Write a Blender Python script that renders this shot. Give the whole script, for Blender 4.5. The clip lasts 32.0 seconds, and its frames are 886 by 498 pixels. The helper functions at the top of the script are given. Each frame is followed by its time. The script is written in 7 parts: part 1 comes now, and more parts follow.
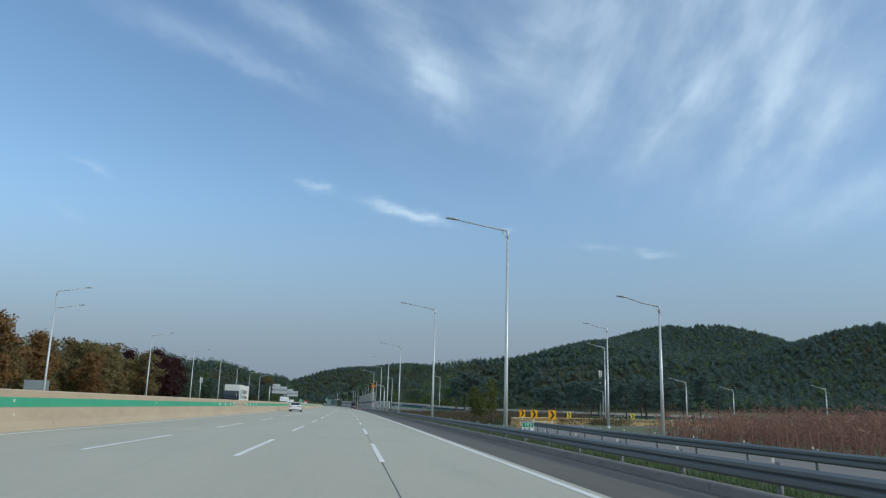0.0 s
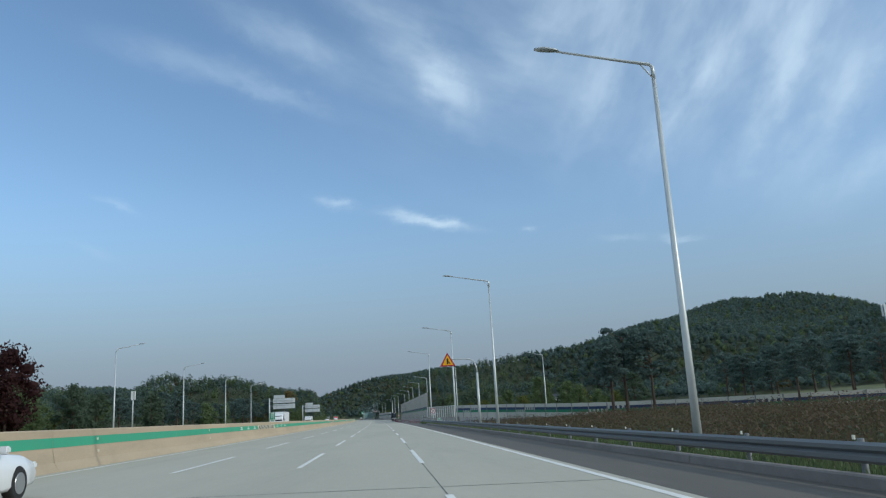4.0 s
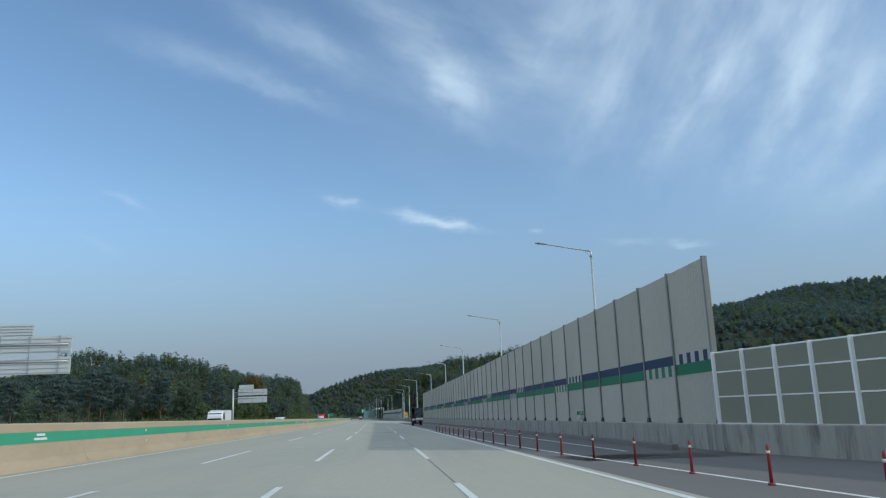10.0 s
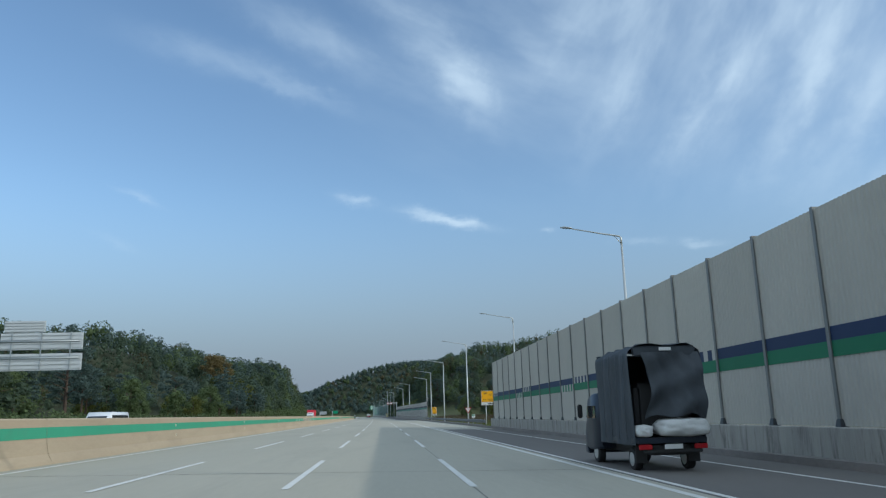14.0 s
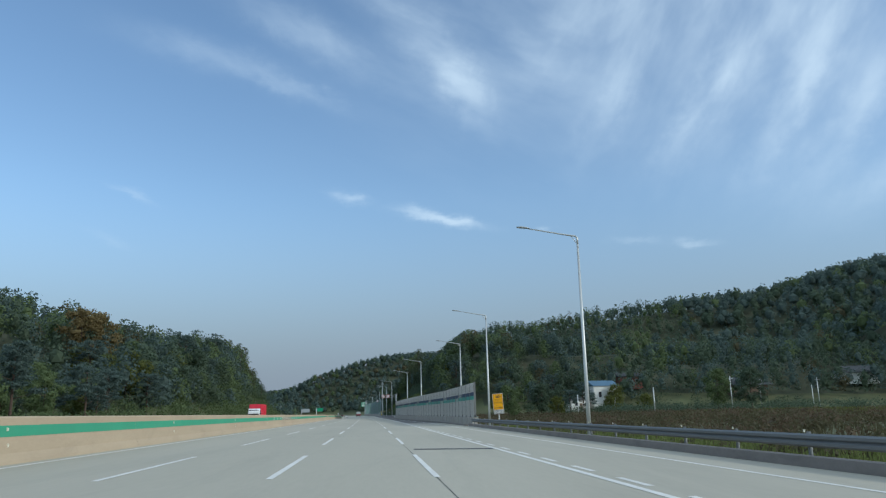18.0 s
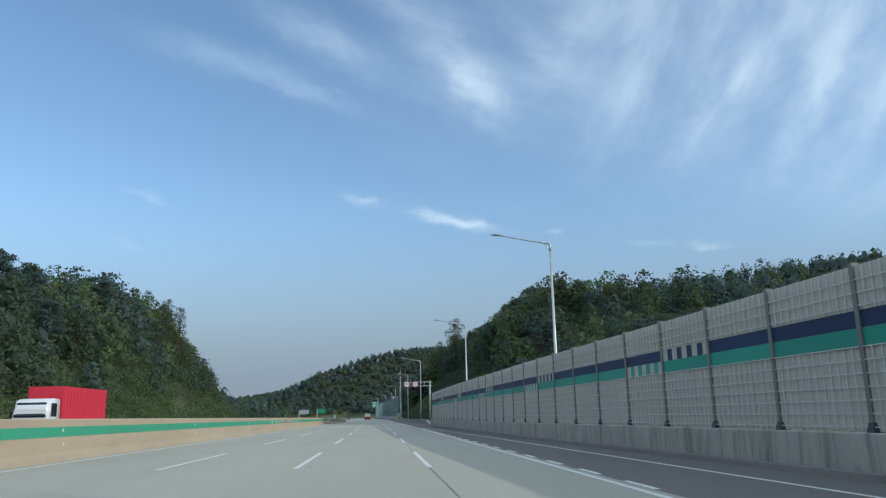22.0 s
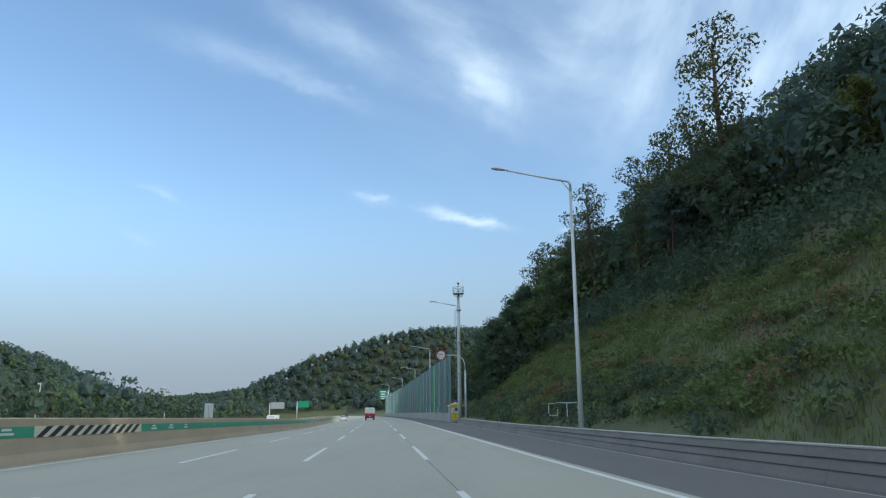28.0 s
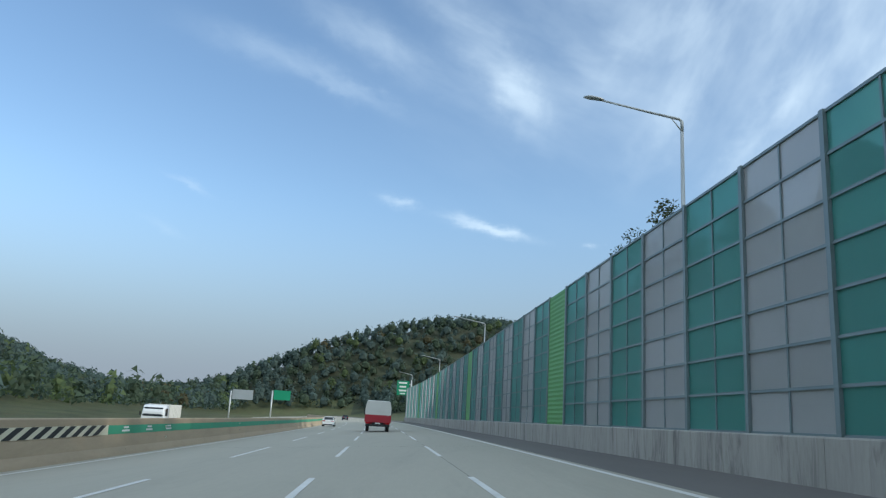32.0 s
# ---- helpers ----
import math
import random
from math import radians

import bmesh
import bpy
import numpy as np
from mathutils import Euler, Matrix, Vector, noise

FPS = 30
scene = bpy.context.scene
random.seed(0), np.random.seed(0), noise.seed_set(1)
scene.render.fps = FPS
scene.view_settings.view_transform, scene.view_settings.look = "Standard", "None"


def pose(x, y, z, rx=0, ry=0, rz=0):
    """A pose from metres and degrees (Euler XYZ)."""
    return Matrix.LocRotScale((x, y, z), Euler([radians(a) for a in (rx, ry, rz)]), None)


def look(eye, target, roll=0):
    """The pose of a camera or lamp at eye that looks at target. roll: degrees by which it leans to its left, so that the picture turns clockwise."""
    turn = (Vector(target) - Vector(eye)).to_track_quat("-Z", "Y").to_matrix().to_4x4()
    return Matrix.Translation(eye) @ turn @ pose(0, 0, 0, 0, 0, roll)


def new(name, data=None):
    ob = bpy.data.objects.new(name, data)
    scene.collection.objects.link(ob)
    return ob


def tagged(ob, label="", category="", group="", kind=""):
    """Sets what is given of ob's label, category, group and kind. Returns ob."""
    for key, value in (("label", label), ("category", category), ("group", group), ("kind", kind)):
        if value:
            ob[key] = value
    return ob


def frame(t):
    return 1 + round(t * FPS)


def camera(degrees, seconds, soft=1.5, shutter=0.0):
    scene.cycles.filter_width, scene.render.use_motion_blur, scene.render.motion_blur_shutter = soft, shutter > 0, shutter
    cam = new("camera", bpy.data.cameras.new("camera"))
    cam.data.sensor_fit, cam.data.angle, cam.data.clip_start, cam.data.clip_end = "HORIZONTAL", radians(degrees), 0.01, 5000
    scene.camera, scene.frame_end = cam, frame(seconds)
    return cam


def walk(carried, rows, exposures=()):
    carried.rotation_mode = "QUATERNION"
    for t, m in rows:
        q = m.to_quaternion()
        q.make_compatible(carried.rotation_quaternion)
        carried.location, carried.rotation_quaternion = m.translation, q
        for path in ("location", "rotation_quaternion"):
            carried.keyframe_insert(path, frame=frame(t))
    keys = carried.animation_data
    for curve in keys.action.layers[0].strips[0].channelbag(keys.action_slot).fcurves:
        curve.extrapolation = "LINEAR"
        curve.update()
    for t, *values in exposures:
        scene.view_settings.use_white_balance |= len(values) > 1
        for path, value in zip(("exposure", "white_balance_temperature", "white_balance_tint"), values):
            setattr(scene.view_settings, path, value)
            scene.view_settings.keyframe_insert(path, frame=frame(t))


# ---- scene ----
# The road: s metres along it, u metres to the right of the lane's middle, v metres above it.
SPEED = 27.2
BANK_S = (-200, 544, 707, 783, 824, 870, 1000, 3000)
BANK_D = (1.15, 1.15, 0.65, 0.1, -1.3, -3.2, -4.0, -4.0)
STEP = 10.0
TURN_S = (-400, 0, 870, 1000, 1500, 3000)
TURN_D = (-1.6, 0.0, 3.5, 5.0, 28.0, 60.0)
LINE = [(0.0, 0.0)]
for k in range(250):
    a = radians(float(np.interp(k * STEP + STEP / 2, TURN_S, TURN_D)))
    LINE.append((LINE[-1][0] - math.sin(a) * STEP, LINE[-1][1] + math.cos(a) * STEP))
BACK = [(0.0, 0.0)]
for k in range(30):
    a = radians(float(np.interp(-k * STEP - STEP / 2, TURN_S, TURN_D)))
    BACK.append((BACK[-1][0] + math.sin(a) * STEP, BACK[-1][1] - math.cos(a) * STEP))
LINE = BACK[:0:-1] + LINE


def turn(s):
    """The road's heading at s, in degrees to the left."""
    return float(np.interp(s, TURN_S, TURN_D))


def road(s, u, v=0.0):
    """The place in the world of a point of the road or beside it."""
    k = min(max(int((s + 300) // STEP), 0), len(LINE) - 2)
    f = (s + 300) / STEP - k
    (x0, y0), (x1, y1) = LINE[k], LINE[k + 1]
    a = radians(turn(s))
    bank = math.tan(radians(float(np.interp(s, BANK_S, BANK_D))))
    return Vector((x0 + (x1 - x0) * f + math.cos(a) * u, y0 + (y1 - y0) * f + math.sin(a) * u, v - bank * min(max(u, -10.5 if bank > 0 else -34.0), 14.0)))


# seconds, metres right of the lane's middle, yaw and pitch against the road, roll
RIDE = (
    (0, 0.97, -6.73, 11.95, 1.64),
    (0.2, 0.95, -6.23, 12.00, -0.30),
    (0.5, 0.90, -5.58, 12.10, -2.70),
    (1, 0.96, -4.86, 12.53, -3.76),
    (2, 0.95, -4.56, 12.21, -3.91),
    (3, 0.88, -4.46, 12.40, -3.39),
    (5.5, 0.52, -4.04, 12.39, -2.90),
    (6, 0.46, -4.14, 12.45, -2.63),
    (7, 0.33, -4.35, 12.36, -2.54),
    (8, 0.35, -4.43, 12.56, -2.65),
    (9, 0.32, -4.54, 12.41, -2.25),
    (10, 0.24, -4.67, 12.47, -2.00),
    (11, 0.22, -4.70, 12.49, -2.01),
    (12, 0.28, -4.52, 12.63, -1.81),
    (13, 0.17, -4.40, 12.57, -1.87),
    (14, 0.10, -4.30, 12.37, -1.57),
    (17, 0.25, -5.09, 12.36, -0.92),
    (18, 0.40, -5.20, 12.25, -1.43),
    (19, 0.54, -4.99, 12.35, -1.36),
    (20, 0.57, -4.74, 12.34, -1.79),
    (21, 0.52, -4.60, 12.47, -1.30),
    (22, 0.43, -4.70, 12.48, -1.20),
    (23, 0.46, -4.51, 12.48, -0.99),
    (24, 0.39, -4.72, 12.40, -1.24),
    (25, 0.46, -4.49, 12.47, -1.06),
    (26, 0.44, -4.45, 12.52, -0.61),
    (26.5, 0.40, -4.54, 12.48, -0.63),
    (28.5, 0.32, -4.72, 12.31, -0.47),
    (29.5, 0.13, -4.93, 12.38, 0.22),
    (30, 0.11, -4.66, 12.40, 0.74),
    (30.5, 0.03, -4.64, 12.39, 1.35),
    (31, -0.10, -4.55, 12.39, 1.97),
    (32, -0.27, -4.24, 12.85, 3.25),
)
cam = camera(61.0, 32.0, soft=1.25, shutter=0.0)
rows = []
for t, u, yaw, pitch, roll in RIDE:
    s = SPEED * t - float(np.interp(t, (29.5, 30.5, 31, 32), (0, 0.12, 0.38, 0.72)))
    p = road(s, u, 1.35)
    rows.append((t, pose(p.x, p.y, p.z, 90 + pitch, -roll, turn(s) + yaw)))
walk(cam, rows, [(0.0, 0.09, 5870, 3), (10.0, 0.10, 5870, 3), (20.0, 0.18, 5870, 3), (23.0, 0.25, 5880, 3), (26.0, 0.42, 5960, 4), (29.0, 0.53, 6020, 4), (31.0, 0.51, 6030, 4), (32.0, 0.38, 6030, 4)])

# ---- light ----
SUN_AZ, SUN_EL = 115.0, 25.5  # degrees clockwise from +y, and above the horizon
world = bpy.data.worlds.new("sky")
scene.world = world
world.use_nodes = True
wn, wl = world.node_tree.nodes, world.node_tree.links
wn.clear()


def node(tree, kind, **values):
    n = tree.nodes.new(kind)
    for key, value in values.items():
        if key in n.inputs:
            n.inputs[key].default_value = value
    return n


wt = world.node_tree
sky = node(wt, "ShaderNodeTexSky")
sky.sky_type, sky.sun_disc = "NISHITA", False
sky.sun_elevation, sky.sun_rotation = radians(SUN_EL), radians(SUN_AZ)
sky.air_density, sky.dust_density, sky.ozone_density, sky.altitude = 1.0, 1.4, 1.6, 50
coord = node(wt, "ShaderNodeTexCoord")


def wmath(op, a, b=None):
    n = wt.nodes.new("ShaderNodeMath")
    n.operation = op
    for k, x in enumerate((a, b)):
        if x is None:
            continue
        if isinstance(x, (int, float)):
            n.inputs[k].default_value = x
        else:
            wl.new(x, n.inputs[k])
    return n.outputs[0]


sep = node(wt, "ShaderNodeSeparateXYZ")
wl.new(coord.outputs["Generated"], sep.inputs[0])
flat = wmath("MAXIMUM", wmath("SQRT", wmath("ADD", wmath("MULTIPLY", sep.outputs[0], sep.outputs[0]), wmath("MULTIPLY", sep.outputs[1], sep.outputs[1]))), 0.001)
azim = wmath("MULTIPLY", wmath("ARCTAN2", sep.outputs[0], sep.outputs[1]), 57.29578)
elev = wmath("MULTIPLY", wmath("ARCTAN2", sep.outputs[2], flat), 57.29578)


def combine(x, y, z=0.0):
    n = node(wt, "ShaderNodeCombineXYZ")
    for k, a in enumerate((x, y, z)):
        if isinstance(a, (int, float)):
            n.inputs[k].default_value = a
        else:
            wl.new(a, n.inputs[k])
    return n.outputs[0]


def wnoise(vec, scale, detail, rough, distort):
    n = node(wt, "ShaderNodeTexNoise", Scale=scale, Detail=detail, Roughness=rough, Distortion=distort)
    wl.new(vec, n.inputs["Vector"])
    return n.outputs["Fac"]


def ramp01(x, lo, hi):
    n = node(wt, "ShaderNodeMapRange")
    n.interpolation_type = "SMOOTHSTEP"
    n.inputs["From Min"].default_value, n.inputs["From Max"].default_value = lo, hi
    wl.new(x, n.inputs["Value"])
    return n.outputs["Result"]


def noise_at(az_k, el_k, scale, detail):
    """Noise drawn out along one direction of the sky."""
    x = wmath("ADD", wmath("MULTIPLY", azim, az_k[0]), wmath("MULTIPLY", elev, az_k[1]))
    y = wmath("ADD", wmath("MULTIPLY", azim, el_k[0]), wmath("MULTIPLY", elev, el_k[1]))
    return wnoise(combine(x, y), scale, detail, 0.55, 0.15)


# the edges of the cloud are frayed
fray = wnoise(combine(wmath("MULTIPLY", azim, 0.10), wmath("MULTIPLY", elev, 0.22), 3.0), 3.2, 5, 0.6, 0.2)
fray2 = wnoise(combine(wmath("MULTIPLY", azim, 0.16), wmath("MULTIPLY", elev, 0.16), 9.0), 3.0, 5, 0.6, 0.2)
az_w = wmath("ADD", azim, wmath("MULTIPLY", wmath("SUBTRACT", fray2, 0.5), 3.2))
el_w = wmath("ADD", elev, wmath("MULTIPLY", wmath("SUBTRACT", fray, 0.5), 1.5))


def wisp(az, el, tilt, length, width, strength):
    """A streak of cirrus round the given direction, in degrees."""
    c, s = math.cos(radians(tilt)), math.sin(radians(tilt))
    da, de = wmath("SUBTRACT", az_w, az), wmath("SUBTRACT", el_w, el)
    p = wmath("DIVIDE", wmath("ADD", wmath("MULTIPLY", da, c), wmath("MULTIPLY", de, s)), length)
    q = wmath("DIVIDE", wmath("SUBTRACT", wmath("MULTIPLY", de, c), wmath("MULTIPLY", da, s)), width)
    r = wmath("ADD", wmath("MULTIPLY", p, p), wmath("MULTIPLY", q, q))
    fade = wmath("POWER", 2.718, wmath("MULTIPLY", r, -1.0))
    return wmath("MULTIPLY", fade, strength)


def added(items):
    total = items[0]
    for x in items[1:]:
        total = wmath("ADD", total, x)
    return total


# fibres that fall to the right ahead, and lean the other way farther right
fall = noise_at((0.055, -0.03), (0.07, 0.17), 1.5, 4)
lean = noise_at((0.05, 0.065), (0.13, -0.10), 1.5, 4)
side = ramp01(azim, 8, 20)
fibre = wmath("ADD", wmath("MULTIPLY", fall, wmath("SUBTRACT", 1.0, side)), wmath("MULTIPLY", lean, side))
grain = wmath("ADD", wmath("MULTIPLY", ramp01(fibre, 0.26, 0.74), 0.70), 0.32)
streak = ramp01(fibre, 0.36, 0.80)
veil = wmath("MULTIPLY", wmath("MULTIPLY", grain, 0.30), wmath("MULTIPLY", ramp01(elev, 9, 27), ramp01(azim, -16, 34)))
shaped = wmath("ADD", wmath("MULTIPLY", added([
    wisp(-14.5, 25.9, -8, 5.5, 1.0, 0.30), wisp(-8.4, 24.2, -17, 3.6, 0.65, 0.42),
    wisp(-6.2, 27.6, -22, 6.5, 1.3, 0.36), wisp(1.6, 28.0, -40, 5.5, 1.9, 0.42), wisp(5.2, 25.2, -62, 4.2, 1.6, 0.42),
    wisp(13.0, 26.5, -40, 6.0, 3.4, 0.25), wisp(17.5, 22.5, 55, 4.5, 1.2, 0.30), wisp(24.0, 21.5, 52, 5.0, 1.1, 0.35),
    wisp(29.5, 19.5, 54, 5.0, 1.2, 0.42), wisp(33.5, 18.5, 48, 5.5, 1.4, 0.50), wisp(36.5, 15.0, 25, 4.5, 1.3, 0.50),
    wisp(31.0, 26.0, 40, 9.0, 5.0, 0.42), wisp(20.0, 30.0, 20, 12.0, 4.0, 0.32)]), grain), added([
    wisp(3.2, 14.6, -11, 2.6, 0.36, 0.62), wisp(5.3, 14.15, -8, 1.6, 0.30, 0.30), wisp(-3.7, 16.3, -6, 1.1, 0.34, 0.40),
    wisp(-19.6, 15.7, -17, 1.5, 0.26, 0.20), wisp(-20.7, 12.3, -19, 1.4, 0.32, 0.10),
    wisp(11.4, 13.5, -3, 0.6, 0.18, 0.28), wisp(22.2, 11.6, -4, 1.1, 0.24, 0.30), wisp(18.3, 12.1, -4, 1.3, 0.20, 0.16)]))
# the same thin cloud added over the unseen rest of the sky, lifting shade
rest = wmath("MAXIMUM", wmath("MAXIMUM", ramp01(azim, 38, 75), ramp01(wmath("MULTIPLY", azim, -1.0), 45, 100)), ramp01(elev, 40, 62))
rest = wmath("MULTIPLY", wmath("MULTIPLY", rest, ramp01(elev, 2, 14)), wmath("ADD", wmath("MULTIPLY", streak, 0.4), 0.72))
cloud = wmath("MINIMUM", wmath("ADD", wmath("ADD", veil, rest), shaped), 0.92)
haze = wmath("MULTIPLY", ramp01(wmath("MULTIPLY", elev, -1.0), -17.0, -1.5), 0.92)
tint = node(wt, "ShaderNodeMix")
tint.data_type = "RGBA"
tint.inputs["B"].default_value = (1.55, 1.76, 2.16, 1)
wl.new(sky.outputs[0], tint.inputs["A"])
wl.new(haze, tint.inputs["Factor"])
mix = node(wt, "ShaderNodeMix")
mix.data_type = "RGBA"
mix.inputs["B"].default_value = (4.25, 4.85, 5.5, 1)
wl.new(tint.outputs["Result"], mix.inputs["A"])
wl.new(cloud, mix.inputs["Factor"])
back = node(wt, "ShaderNodeBackground", Strength=0.15)
wl.new(mix.outputs["Result"], back.inputs["Color"])
wo = node(wt, "ShaderNodeOutputWorld")
wl.new(back.outputs[0], wo.inputs[0])

sun = new("sun", bpy.data.lights.new("sun", "SUN"))
sun.data.energy, sun.data.angle, sun.data.color = 1.6, radians(0.6), (1.0, 0.90, 0.78)
a, e = radians(SUN_AZ), radians(SUN_EL)
sun.matrix_world = look((0, 0, 60), Vector((0, 0, 60)) - Vector((math.sin(a) * math.cos(e), math.cos(a) * math.cos(e), math.sin(e))))
scene.view_settings.exposure = 0.0

# ---- materials ----
def paint(name, colour, rough=0.7, metal=0.0, vary=0.12, scale=6.0, fine=60.0, bump=0.0, island=0.0, dirt=0.0, dirt_colour=(0.05, 0.045, 0.04), random_ob=0.0, stretch=(1, 1, 1), specular=0.5):
    """A surface of that colour with two scales of unevenness, some relief, and stains."""
    m = bpy.data.materials.new(name)
    m.use_nodes = True
    t = m.node_tree
    bsdf = t.nodes["Principled BSDF"]
    bsdf.inputs["Roughness"].default_value, bsdf.inputs["Metallic"].default_value = rough, metal
    bsdf.inputs["Specular IOR Level"].default_value = specular
    geo = t.nodes.new("ShaderNodeNewGeometry")
    place = t.nodes.new("ShaderNodeVectorMath")
    place.operation = "MULTIPLY"
    place.inputs[1].default_value = stretch
    t.links.new(geo.outputs["Position"], place.inputs[0])
    big = node(t, "ShaderNodeTexNoise", Scale=1.0 / scale, Detail=5.0, Roughness=0.6)
    small = node(t, "ShaderNodeTexNoise", Scale=fine, Detail=4.0, Roughness=0.7)
    for n in (big, small):
        t.links.new(place.outputs[0], n.inputs["Vector"])

    def maths(op, x, y):
        n = t.nodes.new("ShaderNodeMath")
        n.operation = op
        for k, v in enumerate((x, y)):
            if isinstance(v, (int, float)):
                n.inputs[k].default_value = v
            else:
                t.links.new(v, n.inputs[k])
        return n.outputs[0]

    level = maths("ADD", maths("MULTIPLY", maths("SUBTRACT", big.outputs["Fac"], 0.5), vary * 4), maths("MULTIPLY", maths("SUBTRACT", small.outputs["Fac"], 0.5), vary * 2))
    if island:
        level = maths("ADD", level, maths("MULTIPLY", maths("SUBTRACT", geo.outputs["Random Per Island"], 0.5), island * 2))
    if random_ob:
        info = t.nodes.new("ShaderNodeObjectInfo")
        level = maths("ADD", level, maths("MULTIPLY", maths("SUBTRACT", info.outputs["Random"], 0.5), random_ob * 2))
    level = maths("MAXIMUM", maths("ADD", level, 1.0), 0.15)
    scaled = t.nodes.new("ShaderNodeVectorMath")
    scaled.operation = "SCALE"
    scaled.inputs[0].default_value = colour
    t.links.new(level, scaled.inputs["Scale"])
    result = scaled.outputs[0]
    if dirt:
        spots = node(t, "ShaderNodeTexNoise", Scale=1.7 / scale, Detail=7.0, Roughness=0.72, Distortion=0.6)
        t.links.new(place.outputs[0], spots.inputs["Vector"])
        mr = node(t, "ShaderNodeMapRange")
        mr.inputs["From Min"].default_value, mr.inputs["From Max"].default_value = 0.5, 0.75
        mr.inputs["To Max"].default_value = dirt
        t.links.new(spots.outputs["Fac"], mr.inputs["Value"])
        mx = t.nodes.new("ShaderNodeMix")
        mx.data_type = "RGBA"
        mx.inputs["B"].default_value = (*dirt_colour, 1)
        t.links.new(mr.outputs["Result"], mx.inputs["Factor"])
        t.links.new(result, mx.inputs["A"])
        result = mx.outputs["Result"]
    t.links.new(result, bsdf.inputs["Base Color"])
    if bump:
        b = node(t, "ShaderNodeBump", Strength=0.6, Distance=bump)
        t.links.new(small.outputs["Fac"], b.inputs["Height"])
        t.links.new(b.outputs["Normal"], bsdf.inputs["Normal"])
    return m


def foliage(name, colour, vary=0.15, glow=0.4):
    """Leaves: each clump of its own shade, a little light passing through."""
    m = paint(name, colour, rough=0.75, vary=0.10, scale=14.0, fine=0.6, island=vary, specular=0.2)
    t = m.node_tree
    bsdf, out = t.nodes["Principled BSDF"], t.nodes["Material Output"]
    thin = t.nodes.new("ShaderNodeBsdfTranslucent")
    source = bsdf.inputs["Base Color"].links[0].from_socket
    t.links.new(source, thin.inputs["Color"])
    mx = t.nodes.new("ShaderNodeMixShader")
    mx.inputs[0].default_value = glow
    t.links.new(bsdf.outputs[0], mx.inputs[1])
    t.links.new(thin.outputs[0], mx.inputs[2])
    t.links.new(mx.outputs[0], out.inputs["Surface"])
    return m


CONCRETE_ROAD = paint("road_concrete", (0.40, 0.372, 0.298), 0.85, vary=0.07, scale=5.0, fine=9.0, bump=0.004, dirt=0.22, dirt_colour=(0.16, 0.15, 0.135), stretch=(1.0, 0.12, 1.0))
ASPHALT = paint("asphalt", (0.152, 0.138, 0.126), 0.9, vary=0.10, scale=4.0, fine=14.0, bump=0.005, dirt=0.35, dirt_colour=(0.18, 0.165, 0.145), stretch=(1.0, 0.2, 1.0))
OLD_ASPHALT = paint("old_asphalt", (0.098, 0.088, 0.074), 0.9, vary=0.14, scale=3.0, fine=14.0, bump=0.006, dirt=0.45, dirt_colour=(0.15, 0.135, 0.115), stretch=(1.0, 0.2, 1.0))
WHITE_LINE = paint("road_paint_white", (0.70, 0.685, 0.64), 0.7, vary=0.10, scale=1.5, fine=12.0, dirt=0.25, dirt_colour=(0.3, 0.28, 0.25))
SEAL = paint("joint_sealant", (0.03, 0.03, 0.03), 0.6)
BARRIER = paint("barrier_concrete", (0.42, 0.335, 0.23), 0.85, vary=0.09, scale=3.0, fine=10.0, bump=0.004, dirt=0.30, dirt_colour=(0.20, 0.16, 0.12), stretch=(1, 0.35, 1.6))
GREEN_PAINT = paint("green_paint", (0.055, 0.33, 0.19), 0.6, vary=0.08, scale=2.0, dirt=0.25, dirt_colour=(0.12, 0.22, 0.16))
CONCRETE = paint("concrete", (0.42, 0.405, 0.37), 0.85, vary=0.10, scale=2.0, fine=14.0, bump=0.004, dirt=0.5, dirt_colour=(0.12, 0.115, 0.105), stretch=(1, 1, 0.25))
LOW_CONCRETE = paint("weathered_concrete", (0.20, 0.18, 0.165), 0.9, vary=0.16, scale=1.6, fine=9.0, bump=0.006, dirt=0.5, dirt_colour=(0.10, 0.09, 0.085), stretch=(1, 0.5, 1))
PLINTH = paint("stained_plinth", (0.37, 0.35, 0.31), 0.9, vary=0.16, scale=0.9, fine=11.0, bump=0.005, dirt=1.0, dirt_colour=(0.09, 0.085, 0.08), stretch=(1, 1, 0.16))
STEEL = paint("galvanised_steel", (0.42, 0.45, 0.46), 0.45, metal=0.55, vary=0.08, scale=2.0, fine=20.0)
RAIL = paint("guardrail_steel", (0.15, 0.158, 0.16), 0.55, metal=0.25, vary=0.10, scale=3.0, fine=12.0, dirt=0.25, dirt_colour=(0.10, 0.10, 0.10), stretch=(1, 0.4, 1))
POLE = paint("pole_steel", (0.52, 0.54, 0.53), 0.4, metal=0.35, vary=0.06, scale=2.0)
DARK_METAL = paint("dark_metal", (0.07, 0.075, 0.08), 0.5, metal=0.4)
PANEL = paint("noise_panel_grey", (0.47, 0.45, 0.395), 0.65, metal=0.0, vary=0.05, scale=3.0, fine=8.0, random_ob=0.06, dirt=0.15, dirt_colour=(0.22, 0.21, 0.2), stretch=(1, 1, 0.4))
NAVY = paint("panel_navy", (0.012, 0.028, 0.085), 0.6, random_ob=0.08)
PANEL_GREEN = paint("panel_green", (0.018, 0.165, 0.075), 0.6, random_ob=0.1)
PANEL_TEAL = paint("panel_teal", (0.030, 0.27, 0.20), 0.5, random_ob=0.1)
POST = paint("wall_post", (0.22, 0.22, 0.21), 0.5, metal=0.4)
